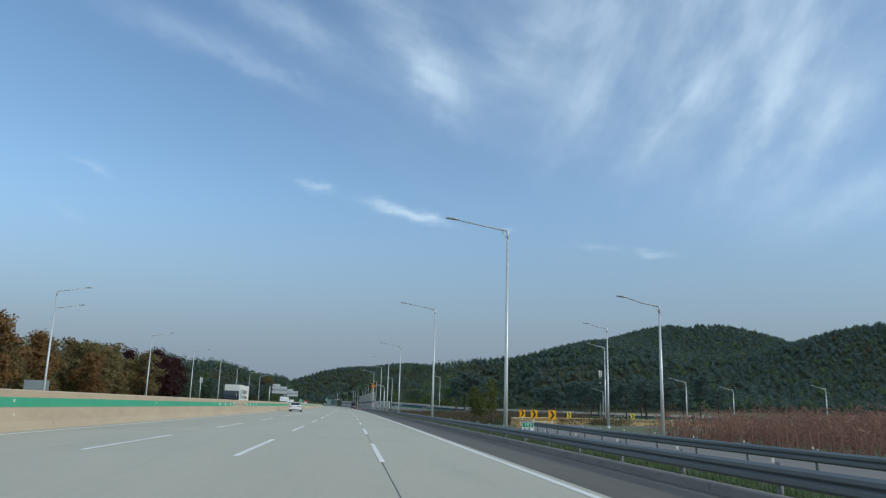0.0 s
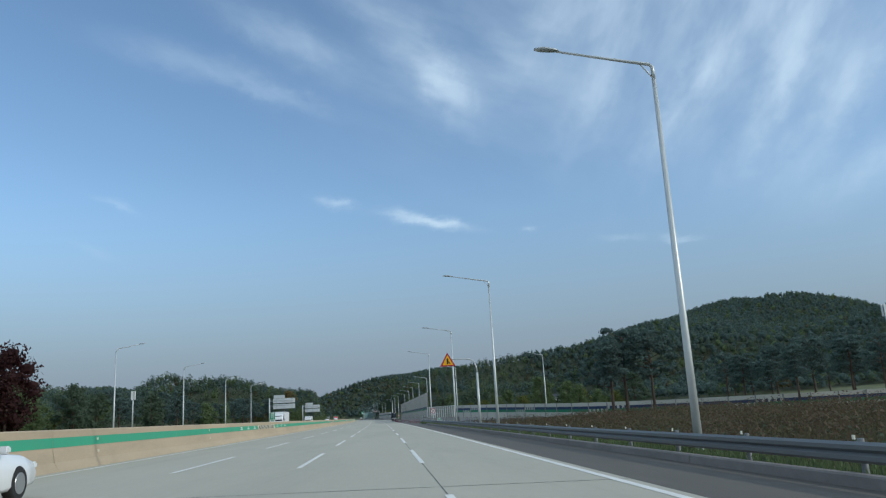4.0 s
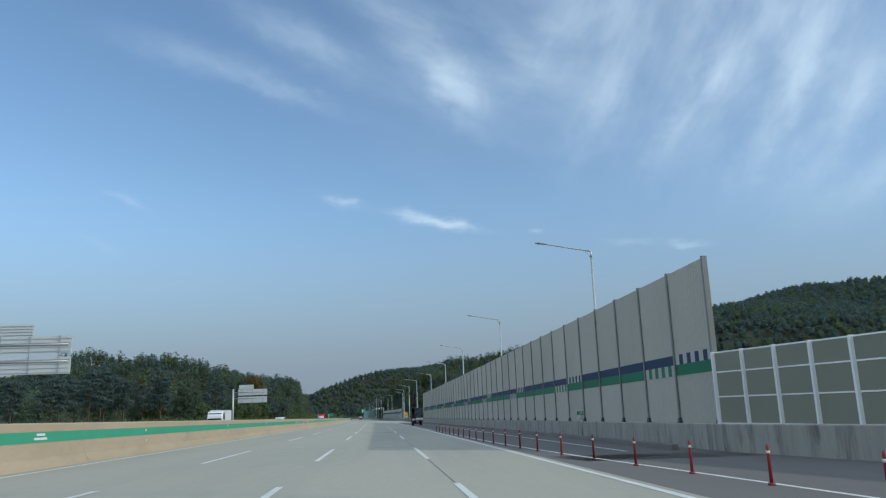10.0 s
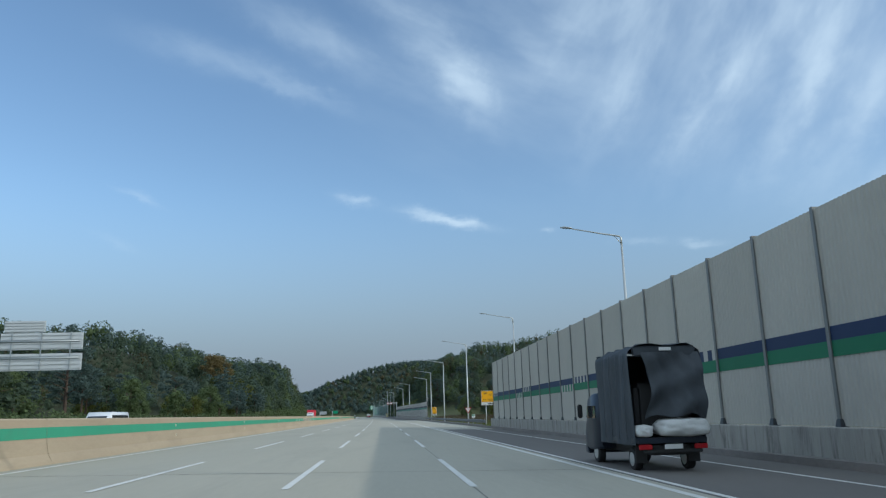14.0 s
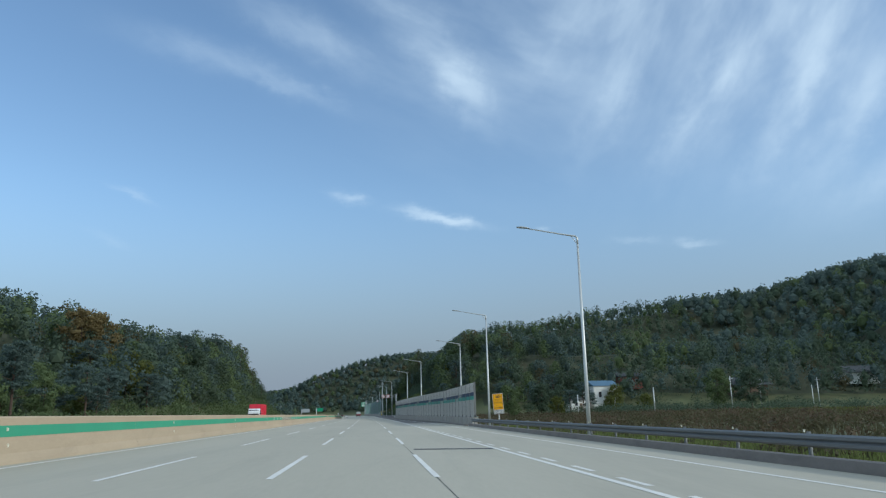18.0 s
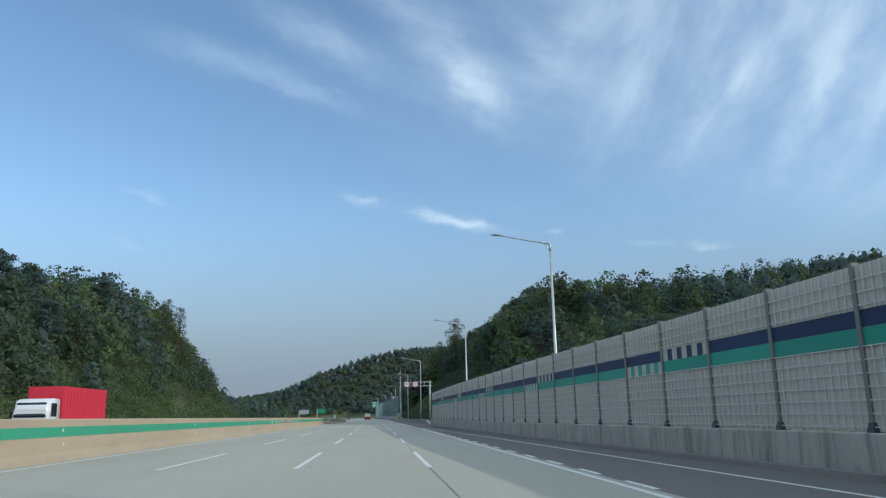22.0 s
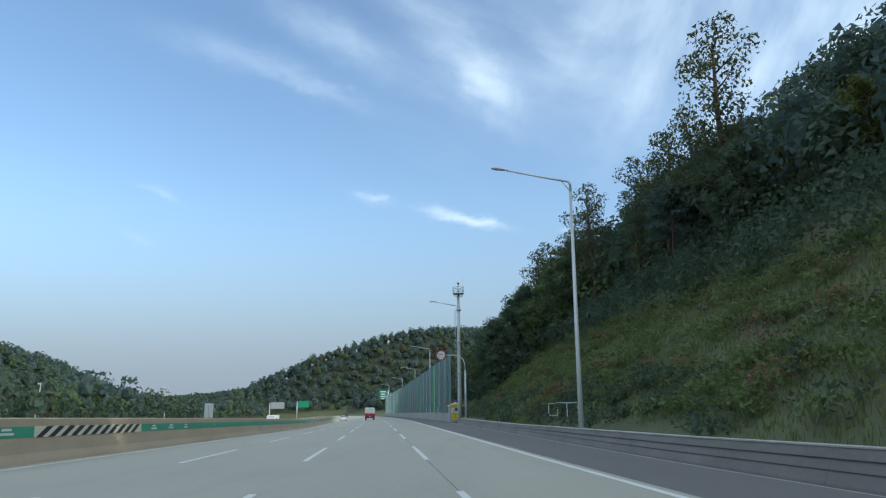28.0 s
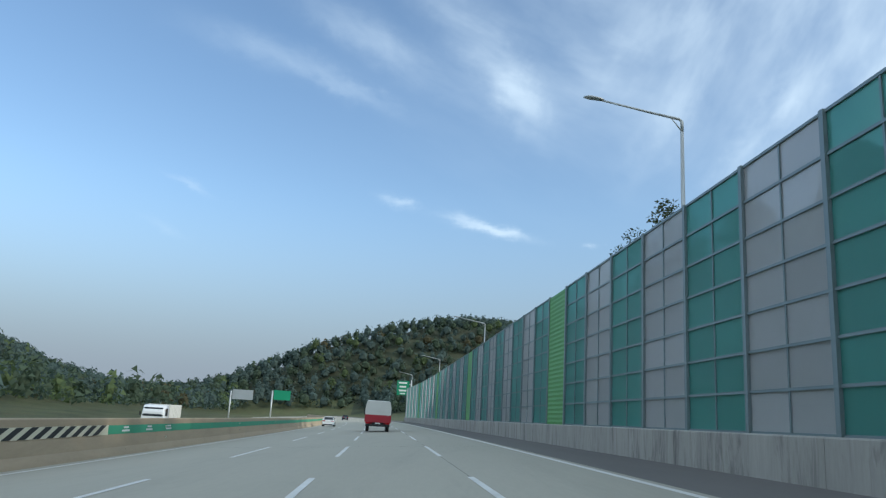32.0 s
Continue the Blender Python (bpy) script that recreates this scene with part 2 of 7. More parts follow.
GRASS_GROUND = paint("grass_ground", (0.085, 0.098, 0.042), 0.95, vary=0.3, scale=9.0, fine=1.2, bump=0.05, dirt=0.6, dirt_colour=(0.13, 0.095, 0.05))
FOREST_FLOOR = paint("forest_floor", (0.050, 0.060, 0.032), 0.95, vary=0.3, scale=7.0, fine=1.5, bump=0.05, dirt=0.4, dirt_colour=(0.07, 0.05, 0.03))
LEAF_DARK = foliage("leaf_dark_green", (0.084, 0.118, 0.076))
LEAF_MID = foliage("leaf_green", (0.118, 0.160, 0.070))
# Pine green pushed blue: haze over the far hills put into the needles.
LEAF_PINE_HAZE = foliage("pine_needles_haze", (0.092, 0.132, 0.116))
LEAF_VINE = foliage("leaf_vine_green", (0.150, 0.195, 0.075))
LEAF_YELLOW = foliage("leaf_yellow_green", (0.125, 0.140, 0.040))
LEAF_FEATHER = foliage("leaf_feathery", (0.092, 0.112, 0.056))
LEAF_BROWN_GREEN = foliage("leaf_brown_green", (0.100, 0.092, 0.050))
LEAF_ORANGE = foliage("leaf_orange", (0.215, 0.125, 0.050))
LEAF_TAN = foliage("leaf_tan", (0.185, 0.145, 0.065))
LEAF_RED = foliage("leaf_dark_red", (0.050, 0.020, 0.020))
LEAF_DRY = foliage("dry_brush", (0.118, 0.088, 0.055))
LEAF_BROWN = foliage("dry_reed", (0.270, 0.150, 0.112))
GRASS = foliage("grass_blade", (0.150, 0.182, 0.058))
BARK = paint("bark", (0.085, 0.060, 0.045), 0.95, vary=0.25, scale=0.6, fine=8.0, bump=0.02)
WHITE = paint("white_paint", (0.75, 0.76, 0.76), 0.35, vary=0.03)
SIGN_WHITE = paint("sign_white", (0.72, 0.72, 0.70), 0.45, vary=0.03)
SIGN_RED = paint("sign_red", (0.34, 0.013, 0.03), 0.45, vary=0.05)
SIGN_YELLOW = paint("sign_yellow", (0.82, 0.40, 0.008), 0.6, vary=0.04, specular=0.2)
SIGN_GREEN = paint("sign_green", (0.01, 0.24, 0.12), 0.45, vary=0.04)
BLACK = paint("black_paint", (0.015, 0.015, 0.017), 0.5)


# ---- lettering ----
TEXT = {}
for body in ("우회전금지", "183", ".9", "184", "1", ".2", ".5", ".4", "연속 이동단속 구간", "9.1km", "양보", "YIELD", "이동식", "단속구간", "Police", "450m앞", "100", "50", "100m", "무인카메라 단속중", "과속", "NO", "안전띠", "92"):
    curve = bpy.data.curves.new("letters", "FONT")
    curve.body, curve.size, curve.align_x, curve.align_y = body, 1.0, "CENTER", "CENTER"
    TEXT[body] = new("letters", curve)
bpy.context.view_layer.update()
graph = bpy.context.evaluated_depsgraph_get()
for body, temp in list(TEXT.items()):
    TEXT[body] = bpy.data.meshes.new_from_object(temp.evaluated_get(graph))
for ob in [o for o in bpy.data.objects if o.type == "FONT"]:
    bpy.data.objects.remove(ob)

# ---- building helpers ----
def mesh(name, verts, faces, material, smooth=False):
    me = bpy.data.meshes.new(name)
    me.from_pydata([tuple(v) for v in verts], [], faces)
    me.materials.append(material)
    if smooth:
        me.shade_smooth()
    return me


def part(name, data, material=None, parent=None, label=""):
    """Links a bmesh or mesh as one object under a thing or a part."""
    if isinstance(data, bmesh.types.BMesh):
        me = bpy.data.meshes.new(name)
        data.to_mesh(me)
        data.free()
        if material:
            me.materials.append(material)
        data = me
    ob = new(name, data)
    if parent:
        ob.parent = parent
    if label:
        tagged(ob, label)
    return ob


def at(s, u, v=0.0, turned=0.0):
    """The pose of an upright thing beside the road: x to the right, y along the road, z up."""
    p = road(s, u, v)
    return pose(p.x, p.y, p.z, 0, 0, turn(s) + turned)


def thing(name, m, label, category, group=""):
    ob = new(name)
    ob.empty_display_size = 0.3
    ob.matrix_world = m
    return tagged(ob, label, category, group)


def box(bm, x0, x1, y0, y1, z0, z1, m=None):
    made = bmesh.ops.create_cube(bm, size=1.0)["verts"]
    for v in made:
        v.co = Vector((x0 + (v.co.x + 0.5) * (x1 - x0), y0 + (v.co.y + 0.5) * (y1 - y0), z0 + (v.co.z + 0.5) * (z1 - z0)))
        if m is not None:
            v.co = m @ v.co
    return made


def rounded(x0, x1, y0, y1, z0, z1, r=0.02, seg=2):
    bm = bmesh.new()
    box(bm, x0, x1, y0, y1, z0, z1)
    bmesh.ops.bevel(bm, geom=bm.edges[:], offset=r, segments=seg, affect="EDGES", clamp_overlap=True)
    return bm


def tube(bm, points, radii, sides=8, cap=True):
    """A round bar through the points."""
    points = [Vector(p) for p in points]
    rings = []
    for k, p in enumerate(points):
        d = (points[min(k + 1, len(points) - 1)] - points[max(k - 1, 0)]).normalized()
        a = d.orthogonal().normalized()
        if abs(d.z) < 0.95:
            a = d.cross(Vector((0, 0, 1))).normalized()
        b = d.cross(a)
        r = radii[k] if isinstance(radii, (list, tuple)) else radii
        rings.append([bm.verts.new(p + (a * math.cos(2 * math.pi * j / sides) + b * math.sin(2 * math.pi * j / sides)) * r) for j in range(sides)])
    for q, w in zip(rings, rings[1:]):
        for j in range(sides):
            bm.faces.new((q[j], q[(j + 1) % sides], w[(j + 1) % sides], w[j])).smooth = True
    if cap:
        bm.faces.new(rings[0][::-1])
        bm.faces.new(rings[-1])
    return bm


def sweep(name, profile, s0, s1, material, step=5.0, shift=None, closed=False):
    """A mesh that carries a profile of (u, v) along the road from s0 to s1."""
    n = max(2, int(math.ceil((s1 - s0) / step)) + 1)
    verts, faces, m = [], [], len(profile)
    for k in range(n):
        s = s0 + (s1 - s0) * k / (n - 1)
        off = shift(s) if shift else 0.0
        verts += [road(s, u + off, v) for u, v in profile]
    for k in range(n - 1):
        for j in range(m if closed else m - 1):
            a, b = k * m + j, k * m + (j + 1) % m
            faces.append((a, b, b + m, a + m))
    if closed:
        faces += [tuple(range(m))[::-1], tuple(range((n - 1) * m, n * m))]
    return mesh(name, verts, faces, material)


def along(points):
    return lambda s: float(np.interp(s, [p[0] for p in points], [p[1] for p in points]))


# ---- the ground ----
HILLS = (  # s, u, height, reach along, reach across
    (624, -153, 13.6, 111, 18), (460, -194, 19.3, 83, 78), (643, -98, 23.8, 20, 46), (760, -62, 22.7, 47, 62),
    (692, -120, 28.9, 34, 74), (1030, 517, 81.2, 220, 197), (879, 310, 54.6, 198, 123), (1156, 708, 94.6, 264, 257),
    (713, 607, 83.9, 101, 186), (1322, 300, 46.7, 218, 130), (806, 40, 25.5, 84, 42), (806, 114, 11.7, 52, 24),
    (884, 134, 38.5, 40, 102), (727, 179, 29.4, 23, 112), (929, 65, 26.3, 33, 35), (1347, 108, 38.3, 89, 74),
    (1318, 43, 23.6, 31, 72), (1347, 1, 13.5, 51, 48), (1406, 214, 38.9, 105, 106), (1142, -307, 43.6, 160, 118),
    (1474, -392, 42.3, 261, 181), (1935, -292, 46.8, 318, 205), (1963, 400, 53.7, 366, 313), (1225, -167, 18.3, 109, 46),
)


def cut(a, lo, hi):
    x = np.clip((np.asarray(a, float) - lo) / (hi - lo), 0, 1)
    return x * x * (3 - 2 * x)


def hill(s, u):
    """The height of the land above the road's level."""
    s, u = np.asarray(s, float), np.asarray(u, float)
    h = np.full(np.broadcast(s, u).shape, -0.5)
    for a, b, top, ra, rb in HILLS:
        h = h + top * np.exp(-((s - a) / ra) ** 2 - ((u - b) / rb) ** 2)
    h = -0.5 + (h + 0.5) * (1 - (1 - cut(u, 150, 210)) * (1 - cut(s - 25 * cut(u, 80, 110), 700, 730)) * (u > 0))
    # the cut slope above the road on the right
    slope = 0.62 * np.clip(u - 11.5, 0, 24) * cut(s, 690, 735) * (1 - cut(s, 960, 1040))
    h = np.maximum(h, slope + 0.35 * cut(s, 690, 720) * (1 - cut(s, 960, 1040)))
    keep = np.minimum(1, cut(u, 13.0, 40.0) + cut(-u, 31.0, 46.0) + cut(s, 1240, 1300))
    open_cut = cut(s, 690, 735) * (1 - cut(s, 960, 1040)) * (u > 0)
    h = -0.5 + (h + 0.5) * np.maximum(keep, open_cut * cut(u, 9.3, 11.0))
    h = np.where(open_cut > 0, h + (np.minimum(h, 0.2 + 0.80 * np.maximum(u - 9.8, 0)) - h) * open_cut, h)
    near = (1 - cut(s, 724, 738)) * (u > 0) * (s > 600)
    h = h + (np.minimum(h, -0.5 + 0.55 * np.maximum(u - 11.8, 0)) - h) * near
    h = np.where((u > -31) & (u < 9.3) & (s < 1240), -0.5, h)
    return h + 0.25 * np.sin(s * 0.13 + u * 0.09) * np.sin(u * 0.17 - s * 0.05) * cut(np.abs(u), 18, 60)


LX, LY = np.array([p[0] for p in LINE]), np.array([p[1] for p in LINE])


def land(x, y):
    """The height of the land at a place of the world; the road's own line, a little out of true far off, is near enough."""
    x, y = np.asarray(x, float), np.asarray(y, float)
    s = y.copy() if y.ndim else y
    for _ in range(3):
        cx, cy = np.interp(s, np.arange(len(LX)) * STEP - 300, LX), np.interp(s, np.arange(len(LX)) * STEP - 300, LY)
        a = np.radians(np.interp(s, TURN_S, TURN_D))
        s = s - np.sin(a) * (x - cx) + np.cos(a) * (y - cy)
        s = np.clip(s, -300, 2150)
    cx, cy = np.interp(s, np.arange(len(LX)) * STEP - 300, LX), np.interp(s, np.arange(len(LX)) * STEP - 300, LY)
    a = np.radians(np.interp(s, TURN_S, TURN_D))
    u = np.cos(a) * (x - cx) + np.sin(a) * (y - cy)
    bank = np.tan(np.radians(np.interp(s, BANK_S, BANK_D)))
    return hill(s, u) - bank * np.clip(u, np.where(bank > 0, -10.5, -34.0), 14.0)


def build_ground():
    xs = np.unique(np.concatenate([np.linspace(-4000, -700, 12), np.arange(-700, -110, 20), np.arange(-110, 130, 3.0), np.arange(130, 800, 20), np.linspace(800, 4000, 12)]))
    ys = np.unique(np.concatenate([np.linspace(-2500, -200, 8), np.arange(-200, 1100, 6.0), np.arange(1100, 2200, 22), np.linspace(2200, 4600, 10)]))
    gx, gy = np.meshgrid(xs, ys)
    gz = land(gx, gy)
    nx, ny = len(xs), len(ys)
    verts = np.stack([gx, gy, gz], -1).reshape(-1, 3)
    idx = np.arange(nx * ny).reshape(ny, nx)
    faces = np.stack([idx[:-1, :-1], idx[:-1, 1:], idx[1:, 1:], idx[1:, :-1]], -1).reshape(-1, 4)
    me = bpy.data.meshes.new("ground")
    me.from_pydata(verts.tolist(), [], faces.tolist())
    me.materials.append(GRASS_GROUND)
    me.materials.append(FOREST_FLOOR)
    mid_x, mid_y = (gx[:-1, :-1] + gx[1:, 1:]) / 2, (gy[:-1, :-1] + gy[1:, 1:]) / 2
    wooded = (land(mid_x, mid_y) > 4.5) & ~((mid_y > 690) & (mid_y < 1000) & (mid_x > -45) & (mid_x < 0))
    me.polygons.foreach_set("material_index", wooded.astype(np.int32).ravel())
    me.shade_smooth()
    tagged(new("ground", me), "rolling grassy ground with wooded hills beside the expressway", "ground", kind="structure")


build_ground()

# ---- the carriageways ----
END = 1250.0
tagged(new("road", sweep("road", [(-9.85 + 0.77 * k, 0) for k in range(21)], -250, END, CONCRETE_ROAD)), "four lane expressway of worn grey-brown concrete", "road", kind="structure")
edge = along([(-250, 9.3), (225, 9.3), (268, 14.5), (300, 12.4), (470, 12.4), (574, 11.9), (600, 11.9), (645, 9.9), (690, 8.85), (720, 8.6), (850, 8.6), (890, 8.3), (920, 8.1), (1500, 8.0)])


def shoulder(s0, n, material):
    verts, faces = [], []
    for k in range(n):
        s = s0 + 5.0 * k
        verts += [road(s, 5.55, 0.0), road(s, edge(s), 0.0), road(s, edge(s) + 0.02, -0.6)]
    for k in range(n - 1):
        for j in range(2):
            a = k * 3 + j
            faces.append((a, a + 1, a + 4, a + 3))
    return mesh("shoulder", verts, faces, material)


tagged(new("shoulder", shoulder(-250, 107, OLD_ASPHALT)), "dark old asphalt hard shoulder beside the guardrail", "road", kind="structure")
tagged(new("shoulder", shoulder(280, 36, ASPHALT)), "dark asphalt hard shoulder along the noise wall", "road", kind="structure")
tagged(new("merging_lane", shoulder(455, 30, CONCRETE_ROAD)), "worn grey concrete merging lane beside the guardrail", "road", kind="structure")
tagged(new("shoulder", shoulder(600, 131, ASPHALT)), "dark asphalt hard shoulder along the noise walls", "road", kind="structure")
tagged(new("opposite_road", sweep("opposite_road", [(-31.5, -0.05), (-10.55, -0.05)], -250, END, CONCRETE_ROAD)), "opposite carriageway of grey concrete behind the median", "road", kind="structure")


# ---- lines on the road ----
def strip(u, s0, s1, w, name, material, lift=0.006, step=5.0, shift=None):
    return sweep(name, [(u - w / 2, lift), (u + w / 2, lift)], s0, s1, material, step, shift)


def line(name, mesh_data, label):
    return tagged(new(name, mesh_data), label, "road marking", kind="structure")


line("edge_line", strip(-9.3, -250, END, 0.16, "edge_line", WHITE_LINE), "solid white line along the median")
line("edge_line", strip(5.25, -250, END, 0.18, "edge_line", WHITE_LINE), "solid white line along the outer edge")
line("edge_line", strip(0, 268, 470, 0.15, "edge_line", WHITE_LINE, shift=along([(268, 9.15), (284, 7.95), (300, 6.65), (312, 6.15), (345, 5.9), (380, 5.72), (470, 5.72)])), "second solid white line of the merging lane")
line("edge_line", strip(0, 300, 690, 0.15, "edge_line", WHITE_LINE, shift=along([(300, 9.3), (600, 9.0), (650, 7.6), (690, 5.8)])), "outer white line of the merging lane")

DASH, PERIOD = 9.35, 18.7
PHASE = along([(-300, 0.6), (130, 0.9), (190, -1.2), (300, -1.8), (301, 3.2), (480, 3.0), (510, 1.4), (600, 1.8), (640, 3.4), (735, 3.0), (736, -0.6), (3000, -1.4)])


def dashes():
    for u in (-5.4, -1.8, 1.8):
        k = -12
        while k < 64:
            base = k * PERIOD
            s = base + PHASE(base)
            k += 1
            ob = new("lane_dash", strip(u, s, s + DASH, 0.15, "lane_dash", WHITE_LINE, 0.008, 2.34))
            tagged(ob, "worn white dash between the lanes", "road marking", "lane dashes", "structure")


dashes()
k = 0
while 474 + k * 3.75 < 690:
    s = 474 + k * 3.75
    tagged(new("merge_dash", strip(5.62, s, s + 1.9, 0.15, "merge_dash", WHITE_LINE, 0.006, 2)), "short white dash of the merging lane", "road marking", "merging dashes", "structure")
    k += 1
line("joint_line", strip(1.79, -250, END, 0.018, "joint_line", SEAL, 0.004), "black sealed joint along the concrete")
for s in list(np.arange(-60, 1150, 46.0)):
    line("cross_joint", mesh("cross_joint", [road(s, -9.8, 0.004), road(s, 5.5, 0.004), road(s + 0.04, 5.5, 0.004), road(s + 0.04, -9.8, 0.004)], [(0, 1, 2, 3)], SEAL), "thin sealed joint across the lanes")
line("cross_joint", mesh("cross_joint", [road(342.6, -1.3, 0.005), road(342.6, 3.2, 0.005), road(343.3, 3.2, 0.005), road(343.3, -1.3, 0.005)], [(0, 1, 2, 3)], SEAL), "broad dark patch across the lane")
line("cross_joint", mesh("cross_joint", [road(519.5, 2.0, 0.005), road(519.5, 5.2, 0.005), road(520.3, 5.2, 0.005), road(520.3, 2.0, 0.005)], [(0, 1, 2, 3)], SEAL), "broad dark patch across the lane")

WORN_PAINT = paint("road_paint_worn", (0.47, 0.455, 0.42), 0.8, vary=0.2, scale=0.6, fine=9.0, dirt=0.6, dirt_colour=(0.33, 0.31, 0.27))
STROKES = ((-1.25, 0.0, 2.1), (-0.95, 0.3, 1.2), (-0.62, 1.6, 3.4), (-0.30, 0.0, 0.9), (0.02, 0.6, 2.6), (0.35, 1.9, 3.3), (0.70, 0.1, 1.9), (1.02, 0.9, 3.1))
for lane, ahead in ((0.0, 869.3), (-0.2, 874.4), (-3.55, 871.0), (-3.7, 876.6), (-7.25, 872.0), (-7.4, 878.0), (3.7, 873.0)):
    for u0, a, b in STROKES:
        line("worn_mark", sweep("worn_mark", [(lane + u0, 0.005), (lane + u0 + 0.17, 0.005)], ahead + a, ahead + b, WORN_PAINT, 2), "faint worn white stroke on the lane")

# ---- the median ----
BODY = [(-9.82, 0.0), (-9.86, 0.10), (-9.97, 0.30), (-10.05, 0.74), (-10.08, 1.30), (-10.13, 1.34), (-10.40, 1.34), (-10.44, 1.30), (-10.50, 0.3), (-10.66, 0.1), (-10.7, -0.1)]


def median():
    top = thing("median_barrier", at(0, 0), "tan concrete median barrier with a green painted band", "barrier")
    tagged(top, kind="structure")
    inv = top.matrix_world.inverted()
    s, k = -240.0, 0
    while s < END - 60:
        e = s + 15.0
        ob = part("barrier_block", sweep("barrier_block", BODY, s + 0.01, e - 0.01, BARRIER, 5.0), None, top)
        ob.matrix_parent_inverse = inv
        band = part("green_band", sweep("green_band", [(-10.045, 0.76), (-10.062, 1.08)], s + 0.01, e - 0.01, GREEN_PAINT, 5.0), None, top, "green painted band")
        band.matrix_parent_inverse = inv
        s, k = e, k + 1


median()

# ---- noise walls ----
def slab(s0, s1, u0, u1, z0, z1, thick=0.12):
    """A panel between two places of the road, its near face on the line u0 to u1."""
    a, b, c, d = road(s0, u0, z0), road(s1, u1, z0), road(s1, u1 + thick, z0), road(s0, u0 + thick, z0)
    h = Vector((0, 0, z1 - z0))
    return [a, b, c, d, a + h, b + h, c + h, d + h], [(3, 2, 1, 0), (4, 5, 6, 7), (0, 1, 5, 4), (1, 2, 6, 5), (2, 3, 7, 6), (3, 0, 4, 7)]


def slabs(name, items, material, parent, label=""):
    verts, faces = [], []
    for it in items:
        v, f = slab(*it)
        faces += [tuple(i + len(verts) for i in q) for q in f]
        verts += v
    return part(name, mesh(name, verts, faces, material), None, parent, label)


def ribbed(s0, s1, u0, u1, z0, z1, n=17):
    """A panel of upright folds in courses, each course a little in front of or behind the next."""
    verts, faces = [], []
    m, courses = 4 * n, max(1, int(round((z1 - z0) / 0.48)))
    rise = (z1 - z0) / courses
    for c in range(courses):
        lo, hi, first = z0 + c * rise, z0 + (c + 1) * rise, len(verts)
        for j in range(m + 1):
            f = j / m
            off = (0.0, 0.0, 0.034, 0.034)[j % 4] + 0.006 * (c % 2)
            p = road(s0 + (s1 - s0) * f, u0 + (u1 - u0) * f + off, lo)
            verts += [p, p + Vector((0, 0, hi - lo))]
        for j in range(m):
            faces.append((first + 2 * j, first + 2 * j + 2, first + 2 * j + 3, first + 2 * j + 1))
    k, h = len(verts), Vector((0, 0, z1 - z0))
    for off in (0.045, 0.12):
        a, b = road(s0, u0 + off, z0), road(s1, u1 + off, z0)
        verts += [a, b, b + h, a + h]
    faces += [(k, k + 1, k + 2, k + 3), (k + 5, k + 4, k + 7, k + 6), (k + 3, k + 2, k + 6, k + 7), (k, k + 4, k + 5, k + 1), (k, k + 3, k + 7, k + 4), (k + 1, k + 5, k + 6, k + 2)]
    return verts, faces


GRILLE = paint("grille_white", (0.56, 0.56, 0.54), 0.5, vary=0.05)


